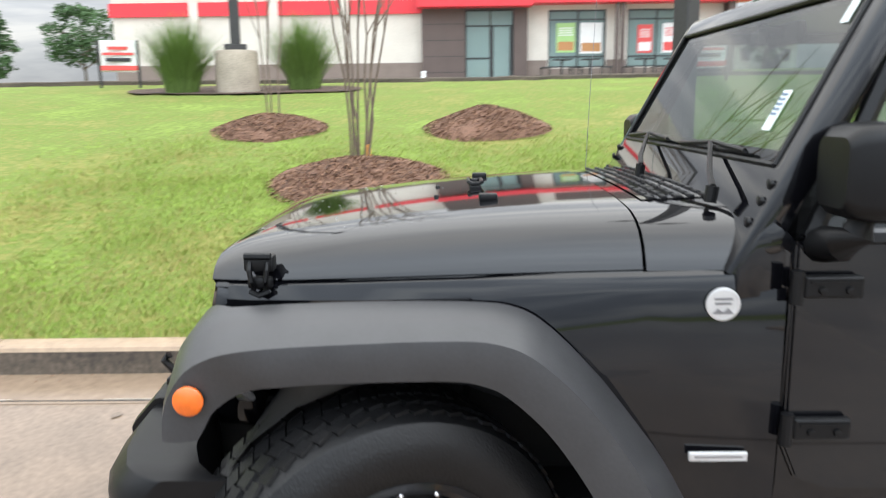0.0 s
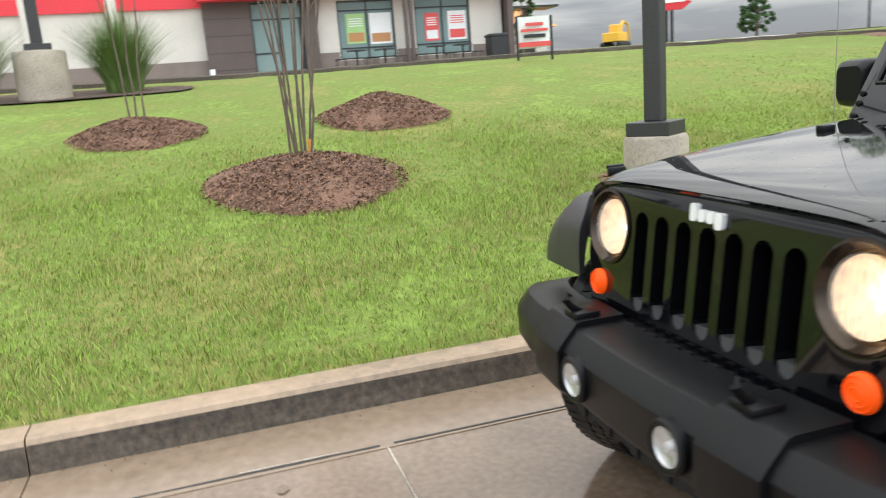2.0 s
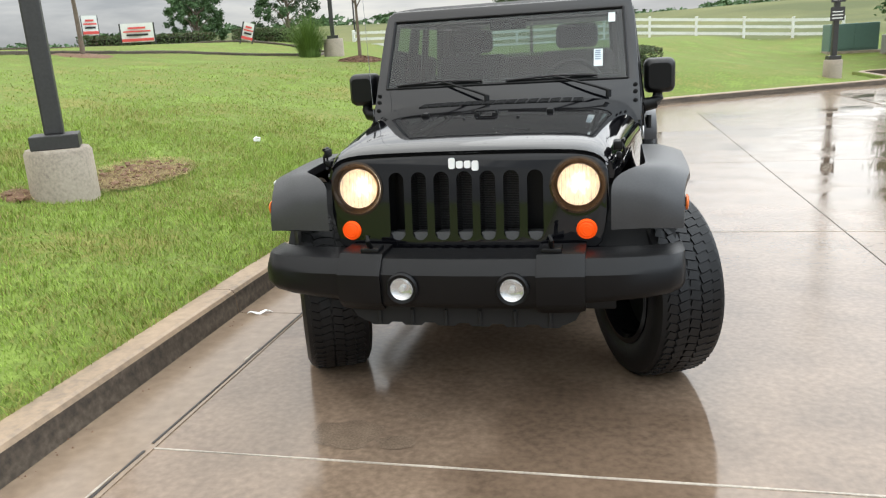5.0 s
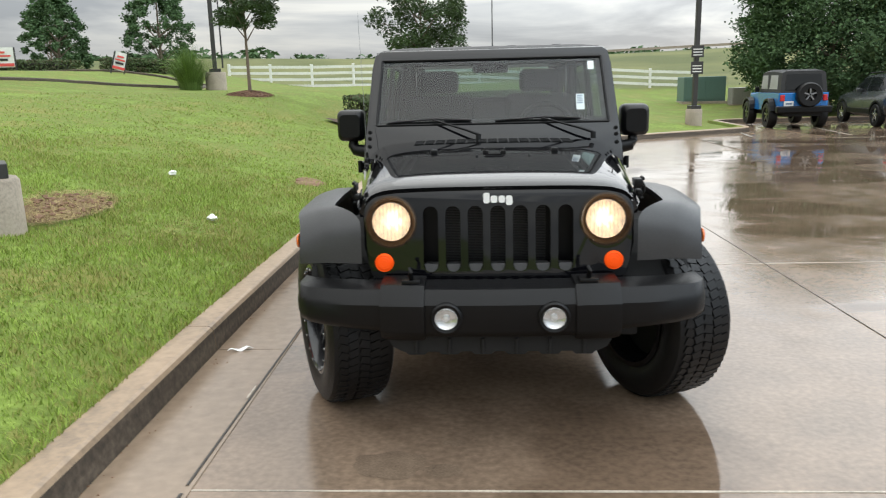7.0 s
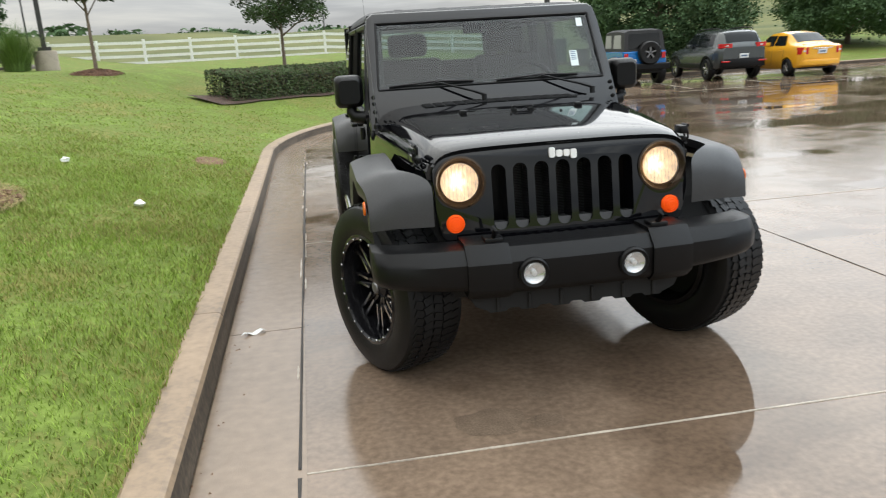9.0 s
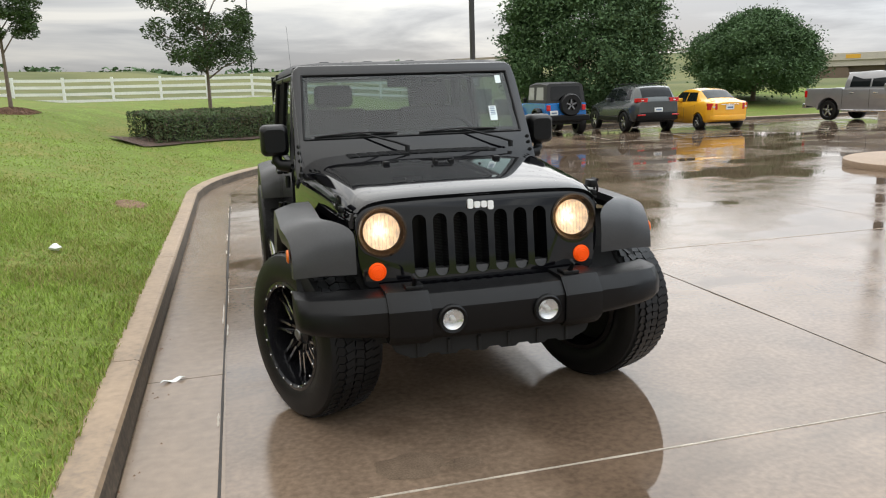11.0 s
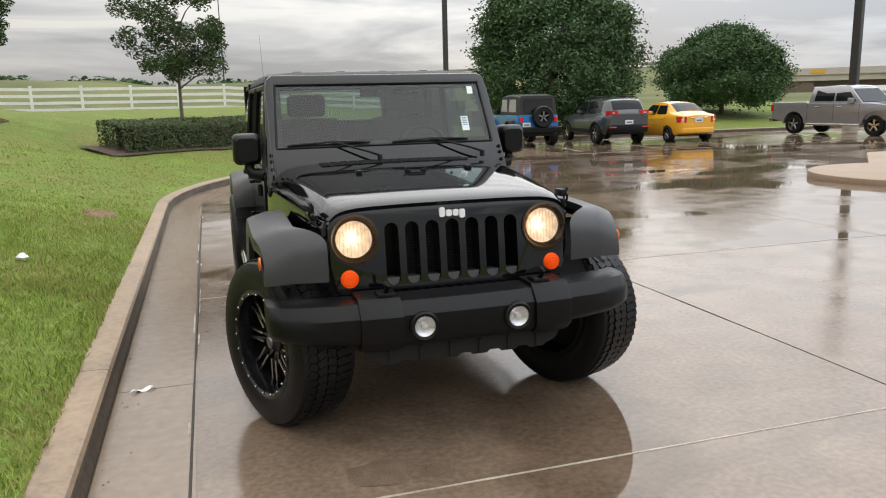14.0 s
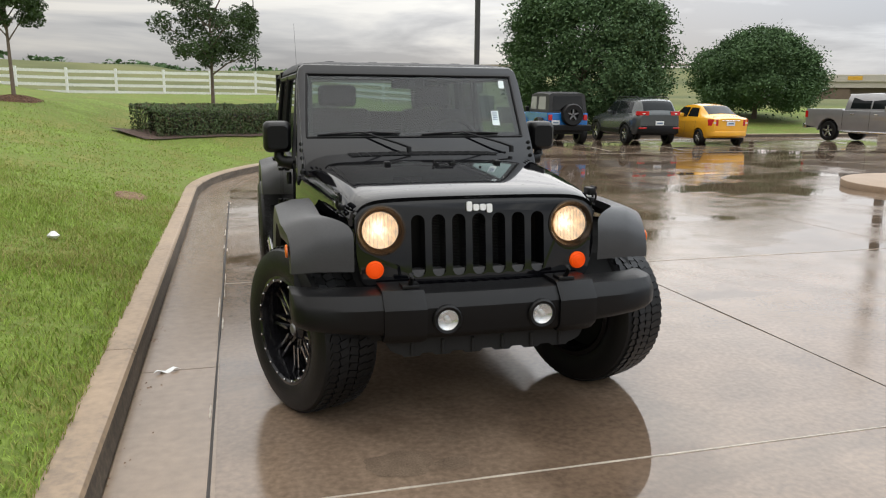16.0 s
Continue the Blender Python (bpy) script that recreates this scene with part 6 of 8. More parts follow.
# clipped hedge that follows the bend
def hedge(path, width, height, count, seed, leaf, label):
    rng = random.Random(seed)
    h = empty("hedge", Matrix.Translation((path[0][0], path[0][1], 0)))
    tagged(h, label, "hedge")
    ox, oy = path[0]
    fine = resample(path, 0.25)
    verts, faces = [], []
    for k in range(count):
        i = rng.randrange(len(fine) - 1)
        (ax, ay), (bx, by) = fine[i], fine[i + 1]
        l = math.hypot(bx - ax, by - ay)
        nx_, ny_ = -(by - ay) / l, (bx - ax) / l
        t, u, v = rng.random(), rng.uniform(-1, 1), rng.random()
        if rng.random() < 0.8:
            if rng.random() < 0.5:
                u = math.copysign(1, u) * rng.uniform(0.86, 1.04)
            else:
                v = rng.uniform(0.88, 1.04)
        ends = min(i, len(fine) - 2 - i)
        u *= min(1.0, 0.80 + 0.12 * ends)
        x, y = ax + (bx - ax) * t + nx_ * u * width / 2, ay + (by - ay) * t + ny_ * u * width / 2
        z = land(x, y) + 0.02 + height * v * (1 + 0.07 * noise.noise((x * 1.5, y * 1.5, seed)))
        p = Vector((x - ox, y - oy, z))
        s = leaf * rng.uniform(0.6, 1.3)
        a = Vector((rng.gauss(0, 1), rng.gauss(0, 1), rng.gauss(0, 1))).normalized()
        b = a.orthogonal().normalized()
        j = len(verts)
        verts += [p - a * s, p + b * s * 0.5, p + a * s, p - b * s * 0.5]
        faces.append((j, j + 1, j + 2, j + 3))
    raw("foliage", verts, faces, M_HEDGE, h)
    # solid core coloured near-black for the shade inside the foliage
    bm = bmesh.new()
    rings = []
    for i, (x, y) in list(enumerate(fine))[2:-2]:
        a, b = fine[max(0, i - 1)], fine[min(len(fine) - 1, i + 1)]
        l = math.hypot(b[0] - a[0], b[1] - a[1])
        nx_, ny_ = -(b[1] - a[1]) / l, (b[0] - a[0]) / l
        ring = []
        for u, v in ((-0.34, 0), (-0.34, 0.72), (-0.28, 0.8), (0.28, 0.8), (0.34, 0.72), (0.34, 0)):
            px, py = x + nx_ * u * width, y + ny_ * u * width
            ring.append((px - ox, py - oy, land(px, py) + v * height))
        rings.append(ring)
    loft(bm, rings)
    part("shade_core", bm, mat("hedge_shade", (0.018, 0.02, 0.01), 0.9), h)
    return h


hedge([(-3.3, 15.9), (-2.3, 16.9), (-1.1, 18.0), (0.3, 19.1), (1.8, 20.1)], 1.2, 0.66, 30000, 61, 0.034, "clipped dark green hedge in a mulched bed")
bm = bmesh.new()
strip = resample([(-3.65, 15.45), (-2.3, 16.75), (-1.1, 17.8), (0.3, 18.9), (2.0, 20.1)], 0.3)
loft(bm, [[(x + 0.50 - 0.0 * i, y - 0.50, land(x + 0.50, y - 0.50) + 0.035), (x - 0.42, y + 0.42, land(x - 0.42, y + 0.42) + 0.06)] for i, (x, y) in enumerate(strip)], False, False)
tagged(part("hedge_bed", bm, M_BED, None), "strip of brown mulch along the hedge foot", "planting bed", kind="structure")
hedge([(-26, 31.5), (-19, 32.2)], 1.2, 0.55, 6000, 62, 0.06, "clipped dark hedge row by the restaurant drive")
hedge([(-18, 32.6), (-14.5, 33.0)], 1.2, 0.6, 5000, 63, 0.06, "clipped dark hedge row by the restaurant drive")

# white rail fence
fence = empty("rail_fence")
tagged(fence, "white vinyl ranch fence with four rails", "fence")
FENCE_Y = 41.0


def fence_z(x):
    return float(np.interp(x, (-15, -10, 0, 6, 11.5), (1.64, 1.52, 1.46, 1.05, 0.68)))


post_mesh, rail_pts = None, []
fx = [-14.64 + 2.44 * k for k in range(12)]
for x in fx:
    bm = bmesh.new()
    box(bm, (-0.065, -0.065, -0.4), (0.065, 0.065, 1.25), 0.008, 1)
    box(bm, (-0.08, -0.08, 1.25), (0.08, 0.08, 1.30), 0.02, 1)
    p = part("fence_post", bm, M_VINYL, fence)
    p.location = (x, FENCE_Y, fence_z(x))
for xa, xb in zip(fx, fx[1:]):
    for h in (0.06, 0.42, 0.78, 1.13):
        bm = bmesh.new()
        r = lambda x: [(x, FENCE_Y - 0.022, fence_z(x) + h - 0.075), (x, FENCE_Y + 0.022, fence_z(x) + h - 0.075), (x, FENCE_Y + 0.022, fence_z(x) + h + 0.075), (x, FENCE_Y - 0.022, fence_z(x) + h + 0.075)]
        loft(bm, [r(xa + 0.06), r(xb - 0.06)])
        part("fence_rail", bm, M_VINYL, fence)
# utility cabinets
for (x, y, w, d, h, col, lab) in ((10.85, 34.6, 2.0, 1.3, 1.25, (0.10, 0.17, 0.15), "large grey-green metal utility cabinet"), (12.3, 33.4, 0.85, 0.7, 0.85, (0.30, 0.29, 0.27), "small grey utility cabinet")):
    c = empty("utility_cabinet", Matrix.Translation((x, y, land(x, y) - 0.05)))
    tagged(c, lab, "utility box", "utility cabinets")
    bm = bmesh.new()
    box(bm, (-w / 2, -d / 2, 0.08), (w / 2, d / 2, h), 0.03)
    part("cabinet_body", bm, plain("cabinet_paint", col, 0.5), c)
    bm = bmesh.new()
    box(bm, (-w / 2 - 0.1, -d / 2 - 0.1, -0.1), (w / 2 + 0.1, d / 2 + 0.1, 0.08), 0.01)
    part("plinth", bm, M_BASE, c)
    bm = bmesh.new()
    box(bm, (-w * 0.45, -d / 2 - 0.02, 0.18), (-0.01, -d / 2, h - 0.1), 0.008)
    part("cabinet_door", bm, plain("cabinet_paint", col, 0.45), c)
    bm = bmesh.new()
    box(bm, (0.01, -d / 2 - 0.02, 0.18), (w * 0.45, -d / 2, h - 0.1), 0.008)
    part("cabinet_door", bm, plain("cabinet_paint", col, 0.45), c)

# litter
for x, y, s, seed in ((-2.71, 3.44, 0.05, 71), (-3.89, 5.45, 0.05, 72)):
    rng = random.Random(seed)
    bm = bmesh.new()
    bmesh.ops.create_icosphere(bm, subdivisions=2, radius=s)
    for v in bm.verts:
        v.co *= 1 + rng.uniform(-0.3, 0.25)
        v.co.z *= 0.7
    ob = part("crumpled_cup", bm, M_WHITE, None)
    ob.location = (x, y, land(x, y) + s * 0.55 + 0.02)
    tagged(ob, "crumpled white paper cup on the grass", "litter", "litter on the lawn")
bm = bmesh.new()
rows = []
for i in range(6):
    rows.append([(-1.60 + 0.021 * i + 0.01 * j, 0.45 + 0.012 * j + 0.004 * i, 0.009 + 0.010 * math.sin(i * 1.3 + j)) for j in range(5)])
loft(bm, rows, False, False)
for v in bm.verts:
    v.co.z += 0.004
tagged(shade(part("paper_scrap", bm, M_WHITE, None), 60), "flattened white paper scrap in the gutter", "litter")

# ---- restaurant and what stands beyond ----
M_STUCCO = mat("cream_stucco", (0.58, 0.54, 0.47), 0.85, vary=0.06, scale=1.2, bump=0.08, bump_scale=60)
M_BROWN = mat("brown_cladding", (0.095, 0.070, 0.060), 0.7, vary=0.08, scale=1.5)
M_WAIN = mat("taupe_block_base", (0.19, 0.150, 0.125), 0.8, vary=0.08, scale=2)
M_REDB = mat("red_metal_band", (0.62, 0.035, 0.045), 0.4, vary=0.04, scale=1)
M_REDSIGN = plain("red_sign_face", (0.62, 0.03, 0.04), 0.5)
M_ALU = mat("dark_window_frame", (0.035, 0.035, 0.035), 0.4, 0.4, vary=0.1, scale=5)
M_STORE = glass("shop_glass", (0.22, 0.30, 0.28), 0.03, 0.75)
M_DRIVE = mat("drive_concrete", (0.36, 0.32, 0.27), 0.5, vary=0.1, scale=0.5, bump=0.05, bump_scale=100, wet=0.2)
M_POSTER = [plain("poster_white", (0.75, 0.75, 0.72)), plain("poster_red", (0.65, 0.08, 0.07)), plain("poster_green", (0.35, 0.55, 0.20)), plain("poster_food", (0.45, 0.22, 0.08))]
BX = -29.0
BZ = 2.33
shop = empty("restaurant", Matrix.Translation((BX, 0.27, BZ)))
tagged(shop, "cream and brown fast-food restaurant with a red band", "building")


def slab_on(name, y0, y1, z0, z1, x0, x1, material, parent, label="", bevel=0.0):
    bm = bmesh.new()
    box(bm, (x0, y0, z0), (x1, y1, z1), bevel)
    return part(name, bm, material, parent, label)


def wall_with(name, y0, y1, z0, z1, holes, material, parent):
    """A wall whose openings go right through."""
    bm = bmesh.new()
    box(bm, (-0.3, y0, z0), (0.0, y1, z1))
    cuts = []
    for a, b, c, d in holes:
        t = bmesh.new()
        box(t, (-0.6, a, c), (0.4, b, d))
        cuts.append(t)
    return part(name, carved(bm, cuts) if cuts else bm, material, parent)


wall_with("wall", -13.7, -1.3, 0.0, 5.6, [], M_STUCCO, shop)
slab_on("wainscot", -13.7, -1.3, 0.0, 0.82, 0.0, 0.06, M_WAIN, shop)
slab_on("red_band", -13.8, -1.3, 2.72, 3.25, 0.0, 0.12, M_REDB, shop)
for y in (-10.4, -7.2, -4.4):
    slab_on("pilaster", y - 0.18, y + 0.18, 0.82, 5.6, 0.0, 0.135, M_STUCCO, shop)
tower = wall_with("entrance_tower", -1.3, 2.9, 0.0, 6.6, [(0.42, 2.36, 0.10, 2.82)], M_BROWN, shop)
tower.location.x = 0.35
for k in range(9):
    z = 0.4 + 0.62 * k
    slab_on("cladding_joint", -1.3, 2.9 if z > 3 else 0.40, z, z + 0.02, 0.35, 0.354, M_ALU, tower).location.x = -0.35
slab_on("tower_return", -1.3, -1.0, 0.0, 6.6, 0.0, 0.05, M_BROWN, shop)
slab_on("tower_return", 2.62, 2.9, 0.0, 6.6, 0.0, 0.05, M_BROWN, shop)
slab_on("entrance_canopy", -1.45, 3.05, 2.86, 3.45, 0.35, 0.95, M_REDB, shop, "red canopy over the entrance", 0.02)
right = wall_with("wall", 2.9, 11.0, 0.0, 6.2, [(3.76, 6.07, 0.55, 2.80), (6.92, 9.30, 0.55, 2.80)], M_STUCCO, shop)
slab_on("wainscot", 2.9, 3.72, 0.0, 0.85, 0.0, 0.06, M_WAIN, shop)
slab_on("wainscot", 3.72, 9.36, 0.0, 0.52, 0.0, 0.06, M_WAIN, shop)
slab_on("wainscot", 6.10, 6.89, 0.52, 0.85, 0.0, 0.06, M_WAIN, shop)
slab_on("wainscot", 9.36, 11.0, 0.0, 0.85, 0.0, 0.06, M_WAIN, shop)
slab_on("red_band", 3.06, 11.6, 2.98, 3.52, 0.0, 0.75, M_REDB, shop, "red band carried out as a canopy", 0.02)
slab_on("sign_panel", 3.7, 10.1, 3.78, 5.6, 0.0, 0.08, M_BROWN, shop)
for y in (6.40, 6.62):
    slab_on("canopy_post", y - 0.07, y + 0.07, 0.0, 2.98, 0.45, 0.60, M_BROWN, shop)
slab_on("canopy_post", 10.75, 11.0, 0.0, 2.98, 0.10, 0.60, M_BROWN, shop)
wall_with("side_wall", 10.7, 11.0, 0.0, 6.2, [], M_STUCCO, shop)
slab_on("roof", -13.7, 11.0, 5.4, 5.55, -14.0, -0.3, M_DRIVE, shop)
slab_on("side_wall", 10.7, 10.99, 0.0, 6.1, -14.0, -0.3, M_STUCCO, shop)
slab_on("side_wall", -13.7, -13.4, 0.0, 5.6, -14.0, -0.3, M_STUCCO, shop)
slab_on("back_wall", -13.7, 10.99, 0.0, 5.6, -14.2, -14.0, M_STUCCO, shop)
slab_on("inner_wall", -13.3, 10.6, 0.0, 5.3, -4.2, -4.0, M_STUCCO, shop)


def glazing(y0, y1, z0, z1, mullions, rails, x, name, parent):
    w = empty(name)
    w.parent = parent
    bm = bmesh.new()
    box(bm, (x - 0.05, y0, z0), (x + 0.05, y0 + 0.06, z1))
    box(bm, (x - 0.05, y1 - 0.06, z0), (x + 0.05, y1, z1))
    box(bm, (x - 0.05, y0 + 0.06, z0), (x + 0.05, y1 - 0.06, z0 + 0.06))
    box(bm, (x - 0.05, y0 + 0.06, z1 - 0.06), (x + 0.05, y1 - 0.06, z1))
    for m in mullions:
        box(bm, (x - 0.045, m - 0.03, z0 + 0.06), (x + 0.045, m + 0.03, z1 - 0.06))
    for r, a, b in rails:
        box(bm, (x - 0.04, a, r - 0.025), (x + 0.04, b, r + 0.025))
    part("window_frame", bm, M_ALU, w)
    edges = [y0 + 0.06] + list(mullions) + [y1 - 0.06]
    for a, b in zip(edges, edges[1:]):
        bm = bmesh.new()
        box(bm, (x - 0.008, a, z0 + 0.06), (x + 0.008, b, z1 - 0.06))
        part("pane", bm, M_STORE, w).visible_shadow = False
    return w


entry = glazing(0.42, 2.36, 0.10, 2.82, (1.43,), ((2.20, 0.48, 2.30), (0.95, 0.48, 1.40)), 0.15, "entrance_glazing", shop)
slab_on("door_leaf_stile", 1.47, 1.56, 0.16, 2.17, 0.10, 0.16, M_ALU, entry)
slab_on("door_leaf_stile", 2.20, 2.29, 0.16, 2.17, 0.10, 0.16, M_ALU, entry)
slab_on("floor_sign", 0.86, 1.24, 0.16, 0.72, 0.02, 0.06, plain("yellow_sign", (0.75, 0.62, 0.10)), entry)
wa = glazing(3.76, 6.07, 0.55, 2.80, (4.95,), ((0.98, 3.8, 6.0), (2.42, 3.8, 6.0)), -0.12, "window", shop)
wb = glazing(6.92, 9.30, 0.55, 2.80, (8.10,), ((0.98, 7.0, 9.25), (2.42, 7.0, 9.25)), -0.12, "window", shop)
for y0, y1, z0, z1, m, host, bars in ((4.1, 4.86, 1.15, 2.30, 2, wa, 3), (5.05, 5.95, 1.10, 2.30, 0, wa, 3), (7.35, 7.95, 1.10, 2.20, 1, wb, 0), (8.35, 9.15, 1.10, 2.25, 0, wb, 1)):
    ps = slab_on("window_poster", y0, y1, z0, z1, -0.105, -0.100, M_POSTER[m], host, "printed promotional poster in the window")
    for k in range(4):
        slab_on("poster_bar", y0 + 0.1, y1 - 0.1, z1 - 0.22 - 0.09 * k, z1 - 0.18 - 0.09 * k, -0.0985, -0.096, M_POSTER[1 if bars == 1 else 0], ps)
    slab_on("poster_block", y0 + 0.06, y1 - 0.06, z0 + 0.08, z0 + 0.42, -0.0985, -0.095, M_POSTER[bars], ps)
# seating and bin under the canopy
for y in (4.4, 5.5, 7.6, 8.7):
    t = empty("cafe_table", Matrix.Translation((BX + 1.35, y, BZ + 0.06)))
    tagged(t, "dark metal cafe table under the canopy", "table", "tables by the restaurant")
    bm = bmesh.new()
    turned(bm, [(0.0, 0.74), (0.38, 0.74), (0.38, 0.71), (0.0, 0.71)], (0, 0, 1), (0, 0, 0), 20)
    part("tabletop", bm, M_ALU, t)
    bm = bmesh.new()
    tube(bm, [(0, 0, 0), (0, 0, 0.71)], 0.04, 8)
    turned(bm, [(0.25, 0.0), (0.05, 0.05)], (0, 0, 1), (0, 0, 0), 16)
    part("pedestal", bm, M_ALU, t)
    for s in (-1, 1):
        bm = bmesh.new()
        box(bm, (-0.2, s * 0.62 - 0.2, 0.42), (0.2, s * 0.62 + 0.2, 0.46), 0.01)
        for px in (-0.17, 0.17):
            for py in (-0.17, 0.17):
                tube(bm, [(px, s * 0.62 + py, 0), (px, s * 0.62 + py, 0.42)], 0.015, 5)
        part("stool", bm, M_ALU, t)
bin_ = empty("litter_bin", Matrix.Translation((BX + 1.2, 10.2, BZ + 0.06)))
tagged(bin_, "square black litter bin beside the restaurant", "bin")
bm = bmesh.new()
box(bm, (-0.35, -0.35, 0), (0.35, 0.35, 0.95), 0.03)
part("bin_body", bm, M_ALU, bin_)
bm = bmesh.new()
box(bm, (-0.38, -0.38, 0.95), (0.38, 0.38, 1.08), 0.04)
part("bin_lid", bm, M_ALU, bin_)
bm = bmesh.new()
tube(bm, [(0, 0, 0), (0, 0, 0.38)], 0.09, 10)
bo = part("bollard", bm, M_WHITE, None)
bo.location = (BX + 1.3, -0.95, BZ + 0.05)
tagged(bo, "short white bollard beside the entrance", "bollard")

# the restaurant's drive and its kerb along the top of the lawn
DK = resample([(-15.0, -26), (-15.1, -12), (-15.3, -4), (-15.5, 3), (-15.5, 9), (-15.0, 15.5), (-13.4, 20), (-11.3, 23), (-10.5, 25), (-11.0, 27.5), (-13.5, 29.5), (-21, 30.5), (-34, 30.5)], 0.5)
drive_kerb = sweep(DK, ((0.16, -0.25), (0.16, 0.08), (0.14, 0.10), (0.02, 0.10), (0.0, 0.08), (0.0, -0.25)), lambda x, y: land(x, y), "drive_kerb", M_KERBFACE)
tagged(drive_kerb, "low concrete kerb along the crest of the lawn", "kerb", kind="structure")
dv, df = [], []
for x, y in DK:
    for q in (0.0, 0.12, 0.4, 0.7, 1.0):
        px = x + (-28.6 - x) * q if y < 28 else x
        dv.append((px - 0.1, y - 0.1, land(px, y) + 0.06))
for i in range(len(DK) - 1):
    if DK[i][1] > 14:
        break
    for k in range(4):
        a = i * 5 + k
        df.append((a, a + 1, a + 6, a + 5))
tagged(raw("drive", dv, df, M_DRIVE), "pale concrete drive beside the restaurant", "drive", kind="structure")


def banner(x, y, w, h, lift, turn, label, tilt=0.0):
    b = empty("banner_sign", Matrix.Translation((x, y, land(x, y) + 0.05)) @ Matrix.Rotation(turn, 4, "Z") @ Matrix.Rotation(tilt, 4, "Y"))
    tagged(b, label, "sign", "hiring banners")
    for s in (-1, 1):
        bm = bmesh.new()
        tube(bm, [(s * w / 2, 0, -0.2), (s * w / 2, 0, lift + h)], 0.03, 6)
        part("stake", bm, M_ALU, b)
    bm = bmesh.new()
    rows = [[(-w / 2 + w * i / 8, 0.03 * math.sin(i * 0.8), lift + h * j) for i in range(9)] for j in (0, 0.33, 0.66, 1)]
    loft(bm, rows, False, False)
    cloth = shade(part("banner_cloth", bm, M_POSTER[0], b), 60)
    cloth.data.materials.clear()
    cloth.data.materials.append(M_POSTER[0])
    for z0, z1, m, a in ((0.05, 0.20, 1, 0.47), (0.33, 0.44, 3, 0.32), (0.53, 0.61, 1, 0.40), (0.70, 0.80, 1, 0.26)):
        for s in (-0.045, 0.045):
            bm = bmesh.new()
            box(bm, (-w * a, s - 0.004, lift + h * z0), (w * a, s + 0.004, lift + h * z1))
            part("banner_bar", bm, M_POSTER[1] if m == 1 else M_ALU, cloth)


banner(-13.75, 5.4, 0.74, 0.66, 0.20, math.pi / 2 - 0.25, "small white and red yard banner on the lawn crest")
banner(-14.2, -7.0, 0.78, 0.66, 0.28, math.pi / 2 + 0.3, "small white and red yard banner near the planting bed")
banner(-18.6, 25.3, 1.35, 0.75, 0.1, 0.35, "white and red hiring banner by the hedge row")
banner(-15.15, 28.0, 0.5, 0.75, 0.1, 0.5, "leaning white and red yard banner", 0.28)
banner(-36.1, 46.0, 1.1, 1.35, 0.9, 0.8, "distant white and red banner")

# orange-roofed shop, canopy post, roadside sign, digger
gas = empty("small_shop", Matrix.Translation((-55.4, 23.2, land(-55.4, 23.2) - 0.3)) @ Matrix.Rotation(0.35, 4, "Z"))
tagged(gas, "small white shop with an orange hip roof", "building")
slab_on("wall", -2.6, 3.2, 0.0, 2.3, -4, 0, M_STUCCO, gas)
bm = bmesh.new()
loft(bm, [[(0.7, -3.3, 2.3), (0.7, 3.9, 2.3), (-4.7, 3.9, 2.3), (-4.7, -3.3, 2.3)], [(-1.9, -0.8, 4.0), (-1.9, 1.2, 4.0), (-2.1, 1.2, 4.0), (-2.1, -0.8, 4.0)]])
part("roof", bm, mat("orange_roof", (0.62, 0.25, 0.06), 0.6, vary=0.06, scale=2), gas, "orange hip roof")
for y in (-1.5, 0.6, 2.2):
    slab_on("shop_window", y - 0.4, y + 0.4, 0.9, 1.8, 0.0, 0.04, M_ALU, gas)
can = empty("canopy", Matrix.Translation((-53.3, 23.0, land(-53.3, 23.0))))
tagged(can, "dark flat canopy on a single post", "canopy")
slab_on("canopy_top", -2.2, 2.2, 3.2, 3.35, -1.2, 1.2, M_ALU, can)
slab_on("post", -0.2, 0.2, 0.0, 3.2, -0.2, 0.2, M_ALU, can)
slab_on("post_base", -0.5, 0.5, 0.0, 1.0, -0.4, 0.4, M_ALU, can)
sg = empty("roadside_sign", Matrix.Translation((-61.2, 41.0, 1.95)) @ Matrix.Rotation(-0.65, 4, "Z"))
tagged(sg, "tall red and white roadside sign on a pole", "sign")
bm = bmesh.new()
tube(bm, [(0, -0.25, 0), (0, -0.25, 5.2)], 0.16, 8)
tube(bm, [(0, 0.25, 0), (0, 0.25, 5.2)], 0.16, 8)
part("sign_pole", bm, M_ALU, sg)
bm = bmesh.new()
prism(bm, [(-2.0, 5.7), (-1.2, 5.1), (1.2, 5.1), (2.0, 5.7), (1.3, 6.0), (1.3, 8.2), (0.6, 8.6), (-0.6, 8.6), (-1.3, 8.2), (-1.3, 6.0)], -0.2, 0.2, "x")
face = part("sign_face", bm, M_REDSIGN, sg)
slab_on("sign_bar", -1.5, 1.5, 5.75, 6.15, 0.2, 0.23, M_WHITE, face)
slab_on("sign_bar", -0.9, 0.9, 6.5, 7.2, 0.2, 0.23, M_WHITE, face)
dg = empty("excavator", Matrix.Translation((-59.8, 34.6, 3.75)) @ Matrix.Rotation(0.6, 4, "Z"))
tagged(dg, "distant yellow excavator with a bent arm", "excavator")
M_DIG = plain("digger_yellow", (0.72, 0.40, 0.04))
bm = bmesh.new()
box(bm, (-0.8, -1.2, 0.7), (0.8, 0.6, 1.5), 0.08)
box(bm, (-0.5, -0.4, 1.5), (0.4, 0.5, 2.2), 0.08)
part("digger_body", bm, M_DIG, dg)
bm = bmesh.new()
